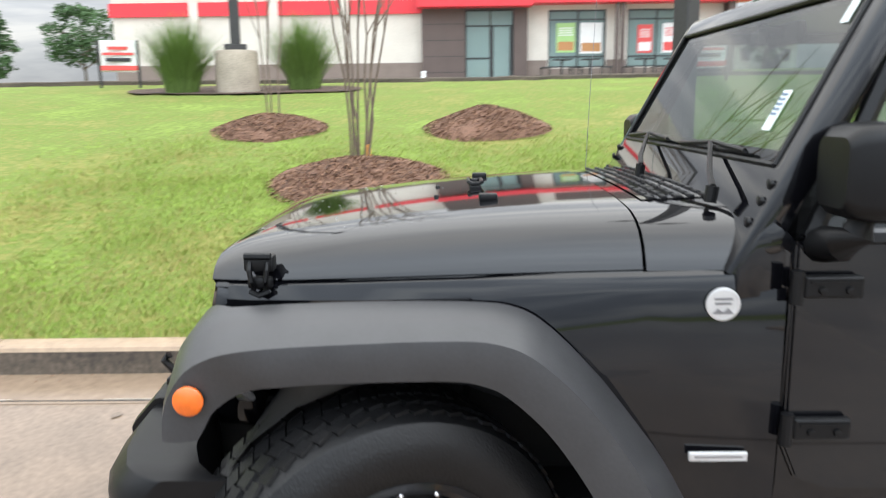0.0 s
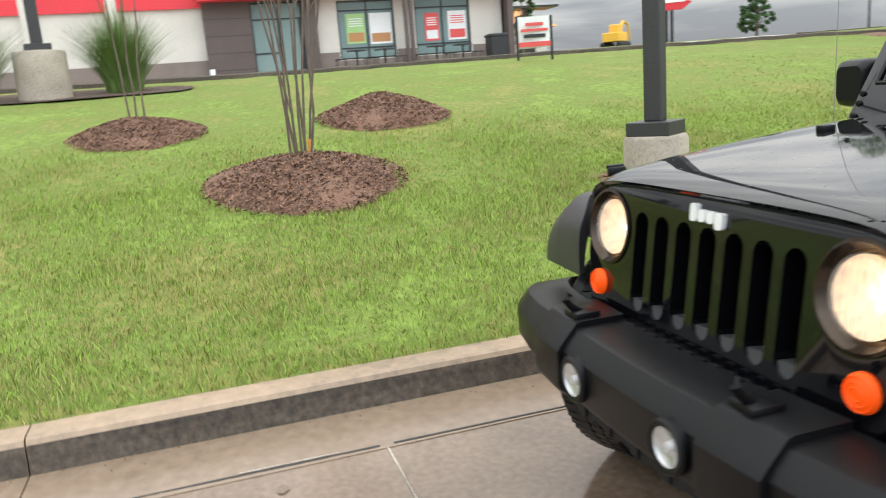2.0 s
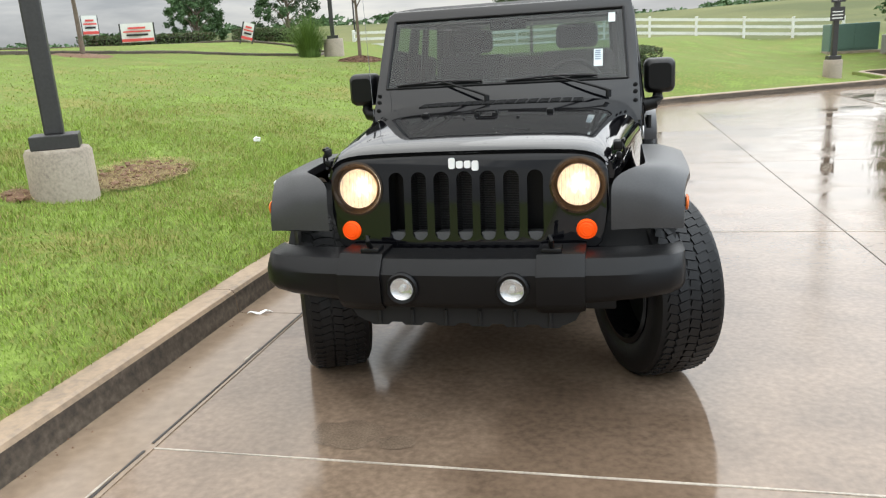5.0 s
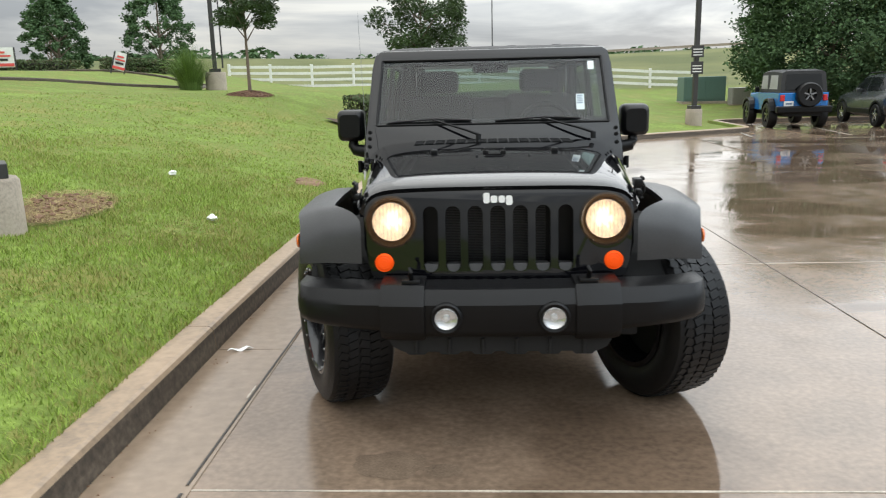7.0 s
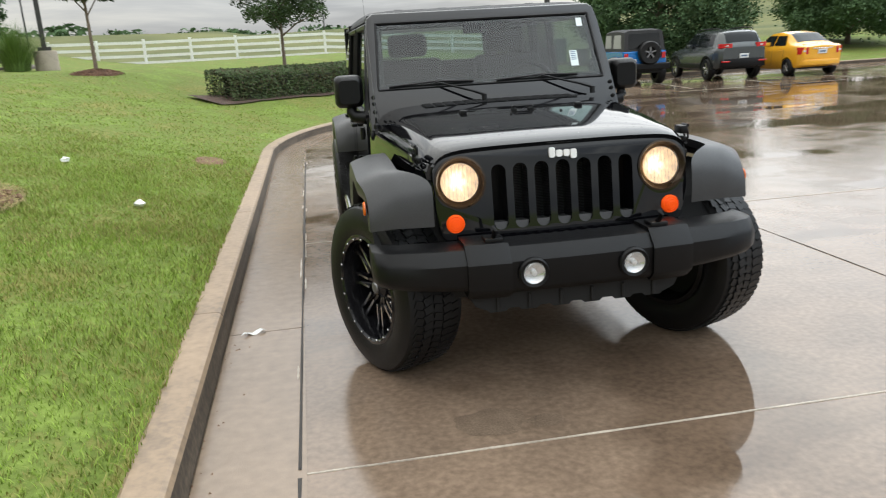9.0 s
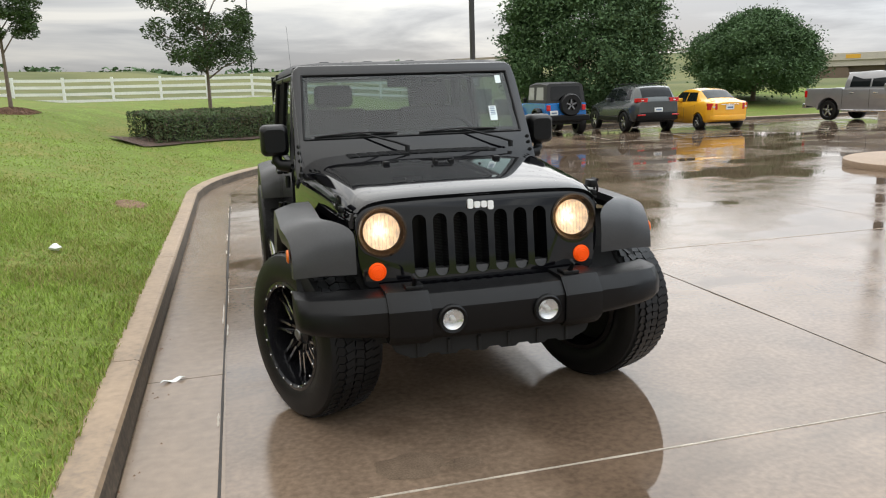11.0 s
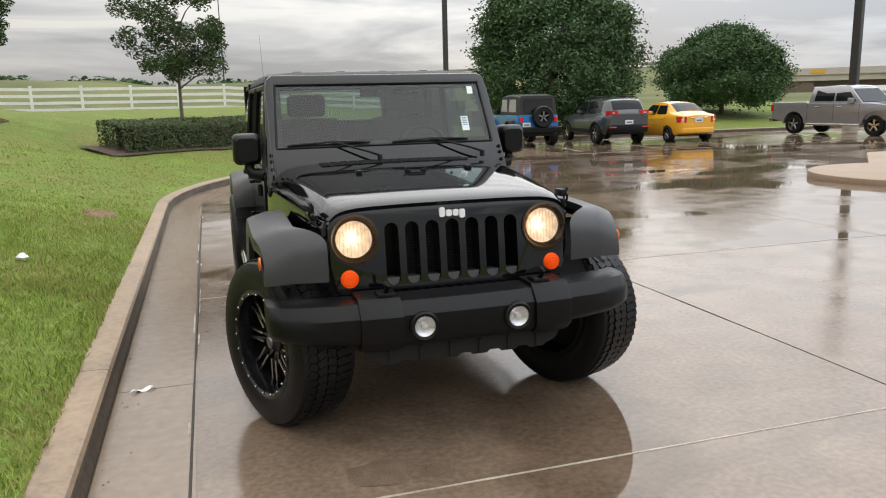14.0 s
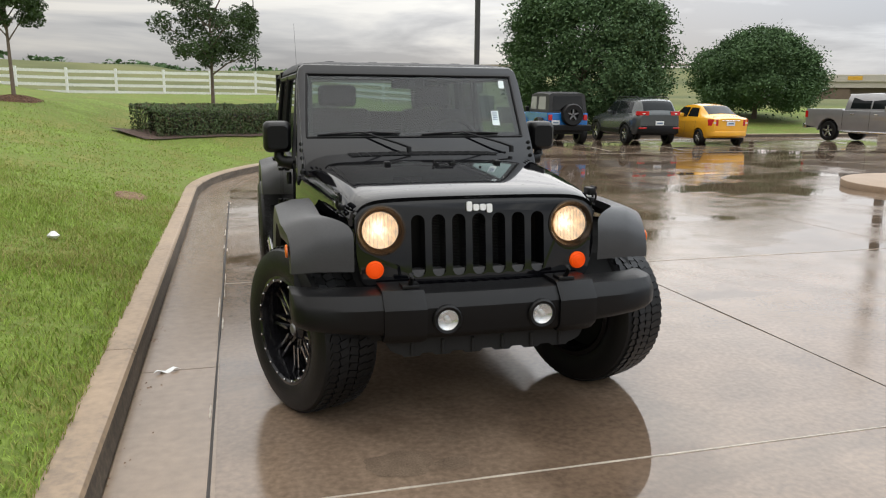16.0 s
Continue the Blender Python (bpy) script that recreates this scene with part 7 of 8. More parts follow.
tube(bm, [(0, 0.5, 1.2), (0, 1.4, 2.5), (0, 2.4, 2.3), (0, 2.8, 0.9)], 0.16, 6, 0.1)
part("digger_arm", bm, M_DIG, dg)
bm = bmesh.new()
for s in (-1, 1):
    box(bm, (s * 0.75 - 0.25, -1.4, 0), (s * 0.75 + 0.25, 1.0, 0.7), 0.2)
part("tracks", bm, M_DARK, dg)
# distant tree line
rng = random.Random(9)
tv, tf = [], []
for k in range(150):
    a = rng.uniform(radians(95), radians(200)) if k < 105 else rng.uniform(radians(60), radians(95))
    d = rng.uniform(170, 260)
    x, y = d * math.cos(a), d * math.sin(a)
    h = rng.uniform(1.0, 2.6)
    blobs = [(x + rng.uniform(-4, 4), y + rng.uniform(-4, 4), land(x, y) + h * rng.uniform(0.3, 0.8), rng.uniform(2, 5), rng.uniform(2, 5), h * 0.5) for _ in range(3)]
    v, f = leaf_cloud(rng, blobs, 130, 0.8)
    n0 = len(tv)
    tv += v
    tf += [tuple(i + n0 for i in q) for q in f]
tagged(raw("far_woods", tv, tf, M_LEAF), "low line of far trees on the horizon", "trees", kind="stuff")
# thin masts far off
for x, y, h in ((-38, 110, 16), (-72, 76, 15), (3, 160, 20)):
    bm = bmesh.new()
    tube(bm, [(0, 0, 0), (0, 0, h)], 0.14, 6, 0.08)
    ob = part("far_mast", bm, M_ALU, None)
    ob.location = (x, y, land(x, y) - 0.5)
    tagged(ob, "thin far mast against the clouds", "mast", "far masts")
# highway: guardrail on the bank and an overpass
rail = empty("guard_rail")
tagged(rail, "pale guard rail along the highway bank", "guard rail")
bm = bmesh.new()
pts = [(x, 139 - 0.25 * x, land(x, 139 - 0.25 * x) + 0.7) for x in range(22, 90, 4)]
loft(bm, [[(x, y, z - 0.2), (x, y + 0.1, z - 0.2), (x, y + 0.1, z + 0.2), (x, y, z + 0.2)] for x, y, z in pts])
part("rail_beam", bm, M_BASE, rail)
for x, y, z in pts[::2]:
    bm = bmesh.new()
    box(bm, (x - 0.1, y + 0.1, z - 1.0), (x + 0.1, y + 0.3, z + 0.1))
    part("rail_post", bm, M_STEEL, rail)
bridge = empty("overpass", Matrix.Translation((105.1, 115.7, -2.4)) @ Matrix.Rotation(radians(-41.6), 4, "Z"))
tagged(bridge, "concrete highway overpass with a sloped brown abutment", "bridge")
M_BRIDGE = mat("bridge_concrete", (0.52, 0.48, 0.42), 0.8, vary=0.08, scale=0.4)
M_SLOPE = mat("brown_slope_paving", (0.17, 0.125, 0.095), 0.8, vary=0.12, scale=0.5)
bm = bmesh.new()
box(bm, (-3, 0, 5.95), (80, 12, 7.0))
part("deck", bm, M_BRIDGE, bridge)
bm = bmesh.new()
box(bm, (-3.4, -0.35, 7.0), (80, 0, 8.3), 0.05, 1)
part("parapet", bm, M_BRIDGE, bridge)
bm = bmesh.new()
box(bm, (3.5, 1.6, 4.9), (80, 11, 5.95))
part("girder", bm, M_WAIN, bridge)
bm = bmesh.new()
prism(bm, [(-7.5, -2.0), (-4.5, 2.7), (0.0, 5.9), (3.5, 5.9), (5.5, -2.0)], 0.3, 12, "y")
part("slope_paving", bm, M_SLOPE, bridge)
for x in (24.0, 46.0):
    bm = bmesh.new()
    box(bm, (x, 1.0, -3), (x + 0.9, 10, 5.0), 0.05, 1)
    part("pier", bm, M_BRIDGE, bridge)
bm = bmesh.new()
box(bm, (3.0, -0.40, 7.3), (5.4, -0.36, 8.0))
part("clearance_sign", bm, M_DIG, bridge)
# ---- parked cars ----
M_BLUE = mat("bright_blue_paint", (0.010, 0.16, 0.50), 0.2, 0.1, vary=0.06, scale=3, coat=0.6)
M_GREYP = mat("dark_grey_paint", (0.060, 0.068, 0.070), 0.25, 0.2, vary=0.06, scale=3, coat=0.6)
M_YEL = mat("yellow_paint", (0.80, 0.40, 0.02), 0.25, 0.0, vary=0.05, scale=3, coat=0.6)
M_SILV = mat("silver_paint", (0.28, 0.28, 0.29), 0.28, 0.4, vary=0.05, scale=3, coat=0.6)
M_REDP = mat("red_paint", (0.45, 0.02, 0.025), 0.25, 0.0, vary=0.05, scale=3, coat=0.6)
M_TOP = mat("black_canvas_top", (0.02, 0.02, 0.021), 0.7, vary=0.15, scale=8)
M_TINT = sheet_glass("parked_car_glass", (0.03, 0.033, 0.035), 1.45)
M_PLATE = plain("plate_white", (0.70, 0.72, 0.72))


def road_wheel(parent, x, y, r, w, side, bright=True):
    wh = empty("wheel")
    wh.parent = parent
    wh.location = (x, y, r)
    bm = bmesh.new()
    turned(bm, [(r * 0.62, -w / 2), (r * 0.93, -w / 2), (r, -w * 0.36), (r, w * 0.36), (r * 0.93, w / 2), (r * 0.62, w / 2)], (1, 0, 0), (0, 0, 0), 28)
    shade(part("tyre", bm, M_RUB, wh), 40)
    bm = bmesh.new()
    turned(bm, [(r * 0.64, side * w * 0.46), (r * 0.58, side * w * 0.40), (r * 0.52, side * w * 0.1), (0.0, side * w * 0.08)], (1, 0, 0), (0, 0, 0), 28)
    rim = shade(part("rim", bm, M_RIM if bright else M_DARK, wh), 40)
    bm = bmesh.new()
    for k in range(5):
        box(bm, (side * w * 0.30, -r * 0.09, r * 0.06), (side * w * 0.43, r * 0.09, r * 0.6), 0.006, 1, Matrix.Rotation(2 * math.pi * k / 5, 4, "X"))
    part("spokes", bm, M_MILL if bright else M_RIM, rim)
    return wh


def car_skin(stations):
    """stations: y, half width, sill z, belt z, roof half width, roof z. Gives the half ring of the skin at any y."""
    ys = [q[0] for q in stations]
    cols = list(zip(*stations))

    def ring(y):
        def at(c):
            return float(np.mean([np.interp(y + d, ys, cols[c]) for d in (-0.10, -0.05, 0.0, 0.05, 0.10)]))
        w, lo, hi, wr, zr = at(1), at(2), at(3), at(4), at(5)
        side = [(w * 0.90, lo), (w * 0.975, lo + 0.08), (w, lo + (hi - lo) * 0.45), (w * 0.99, lo + (hi - lo) * 0.78), (w * 0.955, hi - 0.02), (w * 0.925, hi + 0.005)]
        bx, bz = w * 0.925, hi + 0.005
        top = max(zr, hi + 0.03)
        up = [(bx + (wr - bx) * k + 0.025 * math.sin(math.pi * k) * (top - hi), bz + (top - 0.07 - bz) * k) for k in (0.25, 0.5, 0.75, 1.0)]
        if top - hi < 0.12:
            up = [(bx + (wr - bx) * k, bz + (top - 0.01 - bz) * k) for k in (0.25, 0.5, 0.75, 1.0)]
        return side + up + [(wr * 0.93, top - 0.02), (wr * 0.6, top + 0.008), (0.0, top + 0.018)]
    return ring


def passenger_car(name, label, place, heading, paint, stations, side_panes, back_pane, front_pane, wheel_r, wheels_y, track, tail, plate_z, cladding=False, rails=False, doors=()):
    """One closed skin from tail to nose; panes, lamps and seams lie on it."""
    c = empty(name, Matrix.Translation(place) @ Matrix.Rotation(-heading, 4, "Z"))
    tagged(c, label, "car", "parked cars")
    ring = car_skin(stations)
    y0, y1 = stations[0][0], stations[-1][0]
    ys = [y0 + (y1 - y0) * k / 44 for k in range(45)]
    bm = bmesh.new()
    rings = []
    for y in ys:
        h = ring(y)
        rings.append([(-x, y, z) for x, z in h] + [(x, y, z) for x, z in reversed(h[:-1])])
    loft(bm, rings)
    bmesh.ops.recalc_face_normals(bm, faces=bm.faces)
    cuts = []
    for wy in wheels_y:
        for s in (-1, 1):
            t = bmesh.new()
            turned(t, [(wheel_r * 1.15, s * (track - 0.17)), (wheel_r * 1.15, s * 1.2)], (1, 0, 0), (0, wy, wheel_r), 28, True)
            cuts.append(t)
    body = shade(part("body", carved(bm, cuts), paint, c), 42)

    def side_at(y, z, s, d):
        """On the skin's side at a height, d proud of it."""
        h = ring(y)
        xs, zs = [q[0] for q in h[2:10]], [q[1] for q in h[2:10]]
        return (s * (float(np.interp(z, zs, xs)) + d), y, z)

    for s in (1, -1):
        for pane in side_panes:
            bm = bmesh.new()
            (ya, yb, yc, yd), za, zb = pane
            rows = []
            for k in range(7):
                t = k / 6
                z = za + (zb - za) * t
                lo_, hi_ = ya + (yd - ya) * t, yb + (yc - yb) * t
                rows.append([side_at(lo_ + (hi_ - lo_) * i / 8, z, s, 0.006) for i in range(9)])
            loft(bm, rows, False, False)
            shade(part("side_window", bm, M_CARGLASS, body, "dark side window"), 60)
        for yy in doors:
            bm = bmesh.new()
            h = ring(yy)
            za, zb = h[1][1] + 0.05, h[5][1]
            loft(bm, [[side_at(yy - 0.006, za + (zb - za) * k / 6, s, 0.003), side_at(yy + 0.006, za + (zb - za) * k / 6, s, 0.003)] for k in range(7)], False, False)
            part("door_seam", bm, M_DARK, body)
            bm = bmesh.new()
            p = side_at(yy + 0.10, h[5][1] - 0.13, s, 0.012)
            box(bm, (p[0] - 0.012, p[1], p[2] - 0.014), (p[0] + 0.012, p[1] + 0.17, p[2] + 0.014), 0.006, 1)
            part("door_handle", bm, paint, body)
    for nm, (ya, yb, wa, wb) in (("rear_window", back_pane), ("windscreen", front_pane)):
        bm = bmesh.new()
        rows = []
        for k in range(9):
            t = k / 8
            y = ya + (yb - ya) * t
            w = wa + (wb - wa) * t
            h = ring(y)
            xs, zs = [q[0] for q in reversed(h[6:])], [q[1] for q in reversed(h[6:])]
            rows.append([(w * (i / 6 - 1), y - 0.004 * (1 if nm == "rear_window" else -1), float(np.interp(abs(w * (i / 6 - 1)), xs, zs)) + 0.006) for i in range(13)])
        loft(bm, rows, False, False)
        shade(part(nm, bm, M_CARGLASS, body, "dark sloping window"), 60)
    for wy in wheels_y:
        for s in (1, -1):
            road_wheel(c, s * (track - 0.02), wy, wheel_r, 0.22, s)
    bm = bmesh.new()
    box(bm, (-track + 0.2, y0 + 0.25, stations[2][2] - 0.06), (track - 0.2, y1 - 0.3, stations[2][2] + 0.12))
    part("underbody", bm, M_DARK, c)
    x0, x1, z0, z1, deep = tail
    for s in (1, -1):
        bm = bmesh.new()
        rows = []
        for k in range(4):
            z = z0 + (z1 - z0) * k / 3
            rows.append([(s * (x0 + (x1 - x0) * q), y0 - 0.012 + deep * q ** 2.2, z) for q in (0, 0.3, 0.6, 0.85, 1.0)])
        rows2 = [[(px, py + 0.10, pz) for px, py, pz in r] for r in rows]
        loft(bm, [r + list(reversed(r2)) for r, r2 in zip(rows, rows2)])
        bmesh.ops.recalc_face_normals(bm, faces=bm.faces)
        lamp = shade(part("tail_lamp", bm, M_REDLENS, c, "red tail lamp"), 50)
        bm = bmesh.new()
        xm = s * (x0 + (x1 - x0) * 0.45)
        box(bm, (xm - 0.05, y0 - 0.022 + deep * 0.12, z0 + (z1 - z0) * 0.3), (xm + 0.05, y0 + 0.02, z0 + (z1 - z0) * 0.55), 0.008, 1)
        part("reversing_lens", bm, M_SILVER, lamp)
    bm = bmesh.new()
    box(bm, (-0.16, y0 - 0.03, plate_z), (0.16, y0 + 0.02, plate_z + 0.15), 0.006)
    pl = part("number_plate", bm, M_PLATE, c)
    bm = bmesh.new()
    box(bm, (-0.11, y0 - 0.034, plate_z + 0.05), (0.11, y0 - 0.0305, plate_z + 0.10))
    part("plate_bar", bm, M_INK, pl)
    bm = bmesh.new()
    w, lo = stations[1][1], stations[1][2]
    pts = [(-w * 1.0, 0.30), (-w * 0.97, 0.08), (-w * 0.80, -0.03), (0.0, -0.06), (w * 0.80, -0.03), (w * 0.97, 0.08), (w * 1.0, 0.30), (w * 0.9, 0.32), (-w * 0.9, 0.32)]
    prism(bm, [(x, y0 + y) for x, y in pts], lo - 0.02, lo + (0.27 if cladding else 0.17), "z", 0.02)
    shade(part("rear_bumper", bm, M_PLAST if cladding else paint, c), 40)
    if not cladding:
        bm = bmesh.new()
        box(bm, (-0.36, y0 - 0.028, plate_z + 0.17), (0.36, y0 + 0.02, plate_z + 0.195), 0.006, 1)
        part("chrome_strip", bm, M_CHROME, c)
    else:
        for s in (1, -1):
            bm = bmesh.new()
            box(bm, (s * 0.52, y0 - 0.05, lo + 0.15), (s * 0.80, y0 + 0.05, lo + 0.20), 0.01, 1)
            part("reflector", bm, M_REDLENS, c)
            for wy in wheels_y:
                bm = bmesh.new()
                loft(bm, [[(s * (track + 0.06), wy + r * math.cos(a), wheel_r + r * math.sin(a)) for r in (wheel_r * 1.13, wheel_r * 1.30)] + [(s * (track + 0.085), wy + r * math.cos(a), wheel_r + r * math.sin(a)) for r in (wheel_r * 1.30, wheel_r * 1.13)] for a in [radians(k) for k in range(0, 181, 12)]])
                bmesh.ops.recalc_face_normals(bm, faces=bm.faces)
                part("arch_trim", bm, M_PLAST, c)
            bm = bmesh.new()
            box(bm, (s * (track - 0.02), wheels_y[0] + 0.4, stations[2][2] - 0.02), (s * (track + 0.075), wheels_y[1] - 0.4, stations[2][2] + 0.14), 0.02)
            part("sill_trim", bm, M_PLAST, c)
    if rails:
        zr = max(q[5] for q in stations)
        for s in (1, -1):
            bm = bmesh.new()
            tube(bm, [(s * 0.58, 0.55, zr - 0.03), (s * 0.59, 0.75, zr + 0.045), (s * 0.60, 1.5, zr + 0.055), (s * 0.60, 2.3, zr + 0.03), (s * 0.58, 2.5, zr - 0.04)], 0.018, 6)
            part("roof_rail", bm, M_DARK, c)
    for s in (1, -1):
        bm = bmesh.new()
        my = front_pane[0] - 0.25
        p = side_at(my, stations[3][3] + 0.06, s, 0.0)
        box(bm, (p[0] - s * 0.01, my - 0.06, p[2] - 0.06), (p[0] + s * 0.19, my + 0.06, p[2] + 0.08), 0.03)
        shade(part("door_mirror", bm, paint, c), 40)
    return c


M_CARGLASS = mat("dark_car_glass", (0.010, 0.012, 0.013), 0.06, vary=0.1, scale=3, spec=0.2)
HEAD = radians(3.6)
SUV = [(0.00, 0.70, 0.62, 1.06, 0.60, 1.08), (0.06, 0.84, 0.46, 1.10, 0.62, 1.16), (0.20, 0.90, 0.42, 1.11, 0.64, 1.42), (0.42, 0.925, 0.38, 1.11, 0.66, 1.64), (0.9, 0.93, 0.34, 1.10, 0.67, 1.70), (1.7, 0.93, 0.30, 1.07, 0.67, 1.71), (2.5, 0.93, 0.30, 1.05, 0.65, 1.66),
       (2.9, 0.93, 0.30, 1.04, 0.66, 1.48), (3.45, 0.92, 0.34, 1.02, 0.74, 1.10), (3.9, 0.90, 0.36, 0.98, 0.74, 1.04), (4.35, 0.84, 0.40, 0.92, 0.66, 0.97), (4.62, 0.66, 0.48, 0.80, 0.52, 0.84)]
SALOON = [(0.00, 0.60, 0.56, 0.92, 0.50, 0.94), (0.05, 0.74, 0.38, 1.00, 0.58, 1.02), (0.18, 0.82, 0.30, 1.02, 0.62, 1.05), (0.50, 0.85, 0.26, 1.02, 0.62, 1.08), (0.72, 0.86, 0.24, 1.01, 0.60, 1.20), (1.15, 0.86, 0.23, 0.99, 0.57, 1.44), (1.7, 0.86, 0.22, 0.97, 0.58, 1.505),
          (2.25, 0.86, 0.22, 0.96, 0.57, 1.47), (2.6, 0.86, 0.22, 0.95, 0.60, 1.34), (3.15, 0.85, 0.26, 0.93, 0.68, 1.02), (3.6, 0.83, 0.29, 0.88, 0.66, 0.93), (4.05, 0.76, 0.34, 0.78, 0.60, 0.82), (4.25, 0.60, 0.42, 0.68, 0.48, 0.72)]
SUV_SIDE = [((0.62, 1.00, 0.98, 0.72), 1.17, 1.56), ((1.05, 1.90, 1.90, 1.03), 1.14, 1.59), ((1.97, 3.02, 2.62, 1.97), 1.11, 1.57)]
SAL_SIDE = [((0.98, 1.72, 1.72, 1.22), 1.04, 1.37), ((1.78, 2.86, 2.40, 1.78), 1.02, 1.38)]
# tail of each car at y = 0 of its own frame, nose ahead
passenger_car("estate_car", "dark grey sport utility car parked on wet paving", (13.85, 21.1, pave_z(13.3, 22.2)), HEAD, M_GREYP, SUV, SUV_SIDE, (0.115, 0.40, 0.60, 0.57), (2.62, 3.38, 0.55, 0.66),
              0.37, (0.95, 3.67), 0.865, (0.44, 0.86, 1.10, 1.24, 0.13), 0.74, True, True, (1.02, 1.95, 3.0))
passenger_car("saloon_car", "bright yellow small saloon parked on wet paving", (16.35, 20.4, pave_z(16.2, 21.6)), HEAD, M_YEL, SALOON, SAL_SIDE, (0.62, 1.18, 0.55, 0.50), (2.36, 3.02, 0.50, 0.60),
              0.30, (0.75, 3.28), 0.79, (0.50, 0.80, 0.74, 0.97, 0.15), 0.74, False, False, (1.0, 1.76, 2.75))
passenger_car("saloon_car", "red parked car beside the shop beyond the drive", (-44.0, 14.6, land(-44, 14.6)), radians(120), M_REDP, SALOON, SAL_SIDE, (0.62, 1.18, 0.55, 0.50), (2.36, 3.02, 0.50, 0.60),
              0.30, (0.75, 3.28), 0.79, (0.50, 0.80, 0.74, 0.97, 0.15), 0.74, False, False, (1.0, 1.76, 2.75))


def small_off_roader(place, heading):
    c = empty("soft_top_car", Matrix.Translation(place) @ Matrix.Rotation(-heading, 4, "Z"))
    tagged(c, "bright blue off-road car with a black soft top", "car", "parked cars")
    bm = bmesh.new()
    for s in (1, -1):
        prism(bm, [(0.02, 0.58), (0.02, 1.16), (2.55, 1.16), (2.62, 1.12), (2.62, 0.56), (1.35, 0.56), (1.22, 0.80), (1.05, 0.96), (0.45, 0.96), (0.28, 0.80), (0.18, 0.58)], s * 0.70, s * 0.78, "x", 0.01)
    box(bm, (-0.76, 0.0, 0.60), (0.76, 0.06, 1.16), 0.02)
    box(bm, (-0.70, 2.4, 0.62), (0.70, 3.55, 1.14), 0.06)
    part("body", bm, M_BLUE, c)
    bm = bmesh.new()
    rings = [[(-0.74, y, 1.17), (-0.68, y + d, z - 0.06), (-0.58, y + d, z), (0.58, y + d, z), (0.68, y + d, z - 0.06), (0.74, y, 1.17)] for y, d, z in ((0.02, 0.10, 1.86), (0.9, 0, 1.92), (1.7, 0, 1.91), (2.2, -0.05, 1.86))]
    loft(bm, rings)
    bmesh.ops.recalc_face_normals(bm, faces=bm.faces)
    top_ = shade(part("soft_top", bm, M_TOP, c, "black canvas soft top"), 40)
    bm = bmesh.new()
    rr = lambda x, z: (x, 0.012 + (z - 1.17) * 0.145 - 0.012, z)
    bm.faces.new([bm.verts.new(rr(x, z)) for x, z in ((-0.58, 1.26), (0.58, 1.26), (0.54, 1.76), (-0.54, 1.76))])
    part("rear_window", bm, M_TINT, top_)
    for s in (1, -1):
        for y0, y1 in ((0.35, 1.2), (1.4, 2.1)):
            bm = bmesh.new()
            q = lambda y, z: (s * (0.745 - (z - 1.17) * 0.095), y, z)
            bm.faces.new([bm.verts.new(q(y, z)) for y, z in ((y0, 1.28), (y1, 1.28), (y1, 1.74), (y0 + 0.12, 1.74))])
            part("side_window", bm, glass("clear_vinyl", (0.45, 0.46, 0.44), 0.1, 0.7), top_)
    for yc in (0.75, 3.1):
        for s in (1, -1):
            road_wheel(c, s * 0.80, yc, 0.42, 0.29, s, False)
            bm = bmesh.new()
            loft(bm, [[(s * 0.76, yc + 0.50 * math.cos(a), 0.50 + 0.50 * math.sin(a)), (s * 0.95, yc + 0.50 * math.cos(a), 0.49 + 0.49 * math.sin(a)), (s * 0.95, yc + 0.46 * math.cos(a), 0.47 + 0.45 * math.sin(a)), (s * 0.76, yc + 0.46 * math.cos(a), 0.47 + 0.45 * math.sin(a))] for a in [radians(k) for k in range(10, 171, 20)]])
            bmesh.ops.recalc_face_normals(bm, faces=bm.faces)
            part("fender_flare", bm, M_PLAST, c)
    bm = bmesh.new()
    turned(bm, [(0.20, -0.27), (0.36, -0.28), (0.40, -0.22), (0.40, -0.06), (0.34, -0.02), (0.0, -0.02)], (0, 1, 0), (0.12, 0, 1.10), 32)
    spare = shade(part("spare_tyre", bm, M_RUB, c), 40)
    bm = bmesh.new()
    turned(bm, [(0.225, -0.262), (0.205, -0.25), (0.19, -0.15), (0.0, -0.15)], (0, 1, 0), (0.12, 0, 1.10), 28)
    rim = part("spare_rim", bm, M_RIM, spare)
    bm = bmesh.new()
    for k in range(5):
        box(bm, (-0.022, -0.255, 0.03), (0.022, -0.20, 0.21), 0, 1, Matrix.Translation((0.12, 0, 1.10)) @ Matrix.Rotation(2 * math.pi * k / 5, 4, "Y"))
    part("spokes", bm, M_STEEL, rim)
    bm = bmesh.new()
    box(bm, (-0.86, -0.20, 0.52), (0.86, 0.05, 0.74), 0.04)
    part("rear_bumper", bm, M_PLAST, c)
    for s in (1, -1):
        bm = bmesh.new()
        box(bm, (s * 0.60, -0.06, 0.90), (s * 0.74, 0.02, 1.10), 0.015)
        part("tail_lamp", bm, M_REDLENS, c, "square red tail lamp")
    bm = bmesh.new()
    box(bm, (-0.62, -0.07, 0.74), (-0.32, -0.03, 0.90), 0.006)
    pl = part("number_plate", bm, M_PLATE, c)
    bm = bmesh.new()
    box(bm, (-0.57, -0.074, 0.79), (-0.37, -0.0705, 0.84))
    part("plate_bar", bm, M_INK, pl)
    bm = bmesh.new()
    box(bm, (-0.6, 0.05, 0.40), (0.6, 3.4, 0.62))
    part("underbody", bm, M_DARK, c)
    bm = bmesh.new()
    box(bm, (-0.95, 2.05, 1.18), (-0.80, 2.18, 1.36), 0.03)
    part("door_mirror", bm, M_PLAST, c)
    bm = bmesh.new()
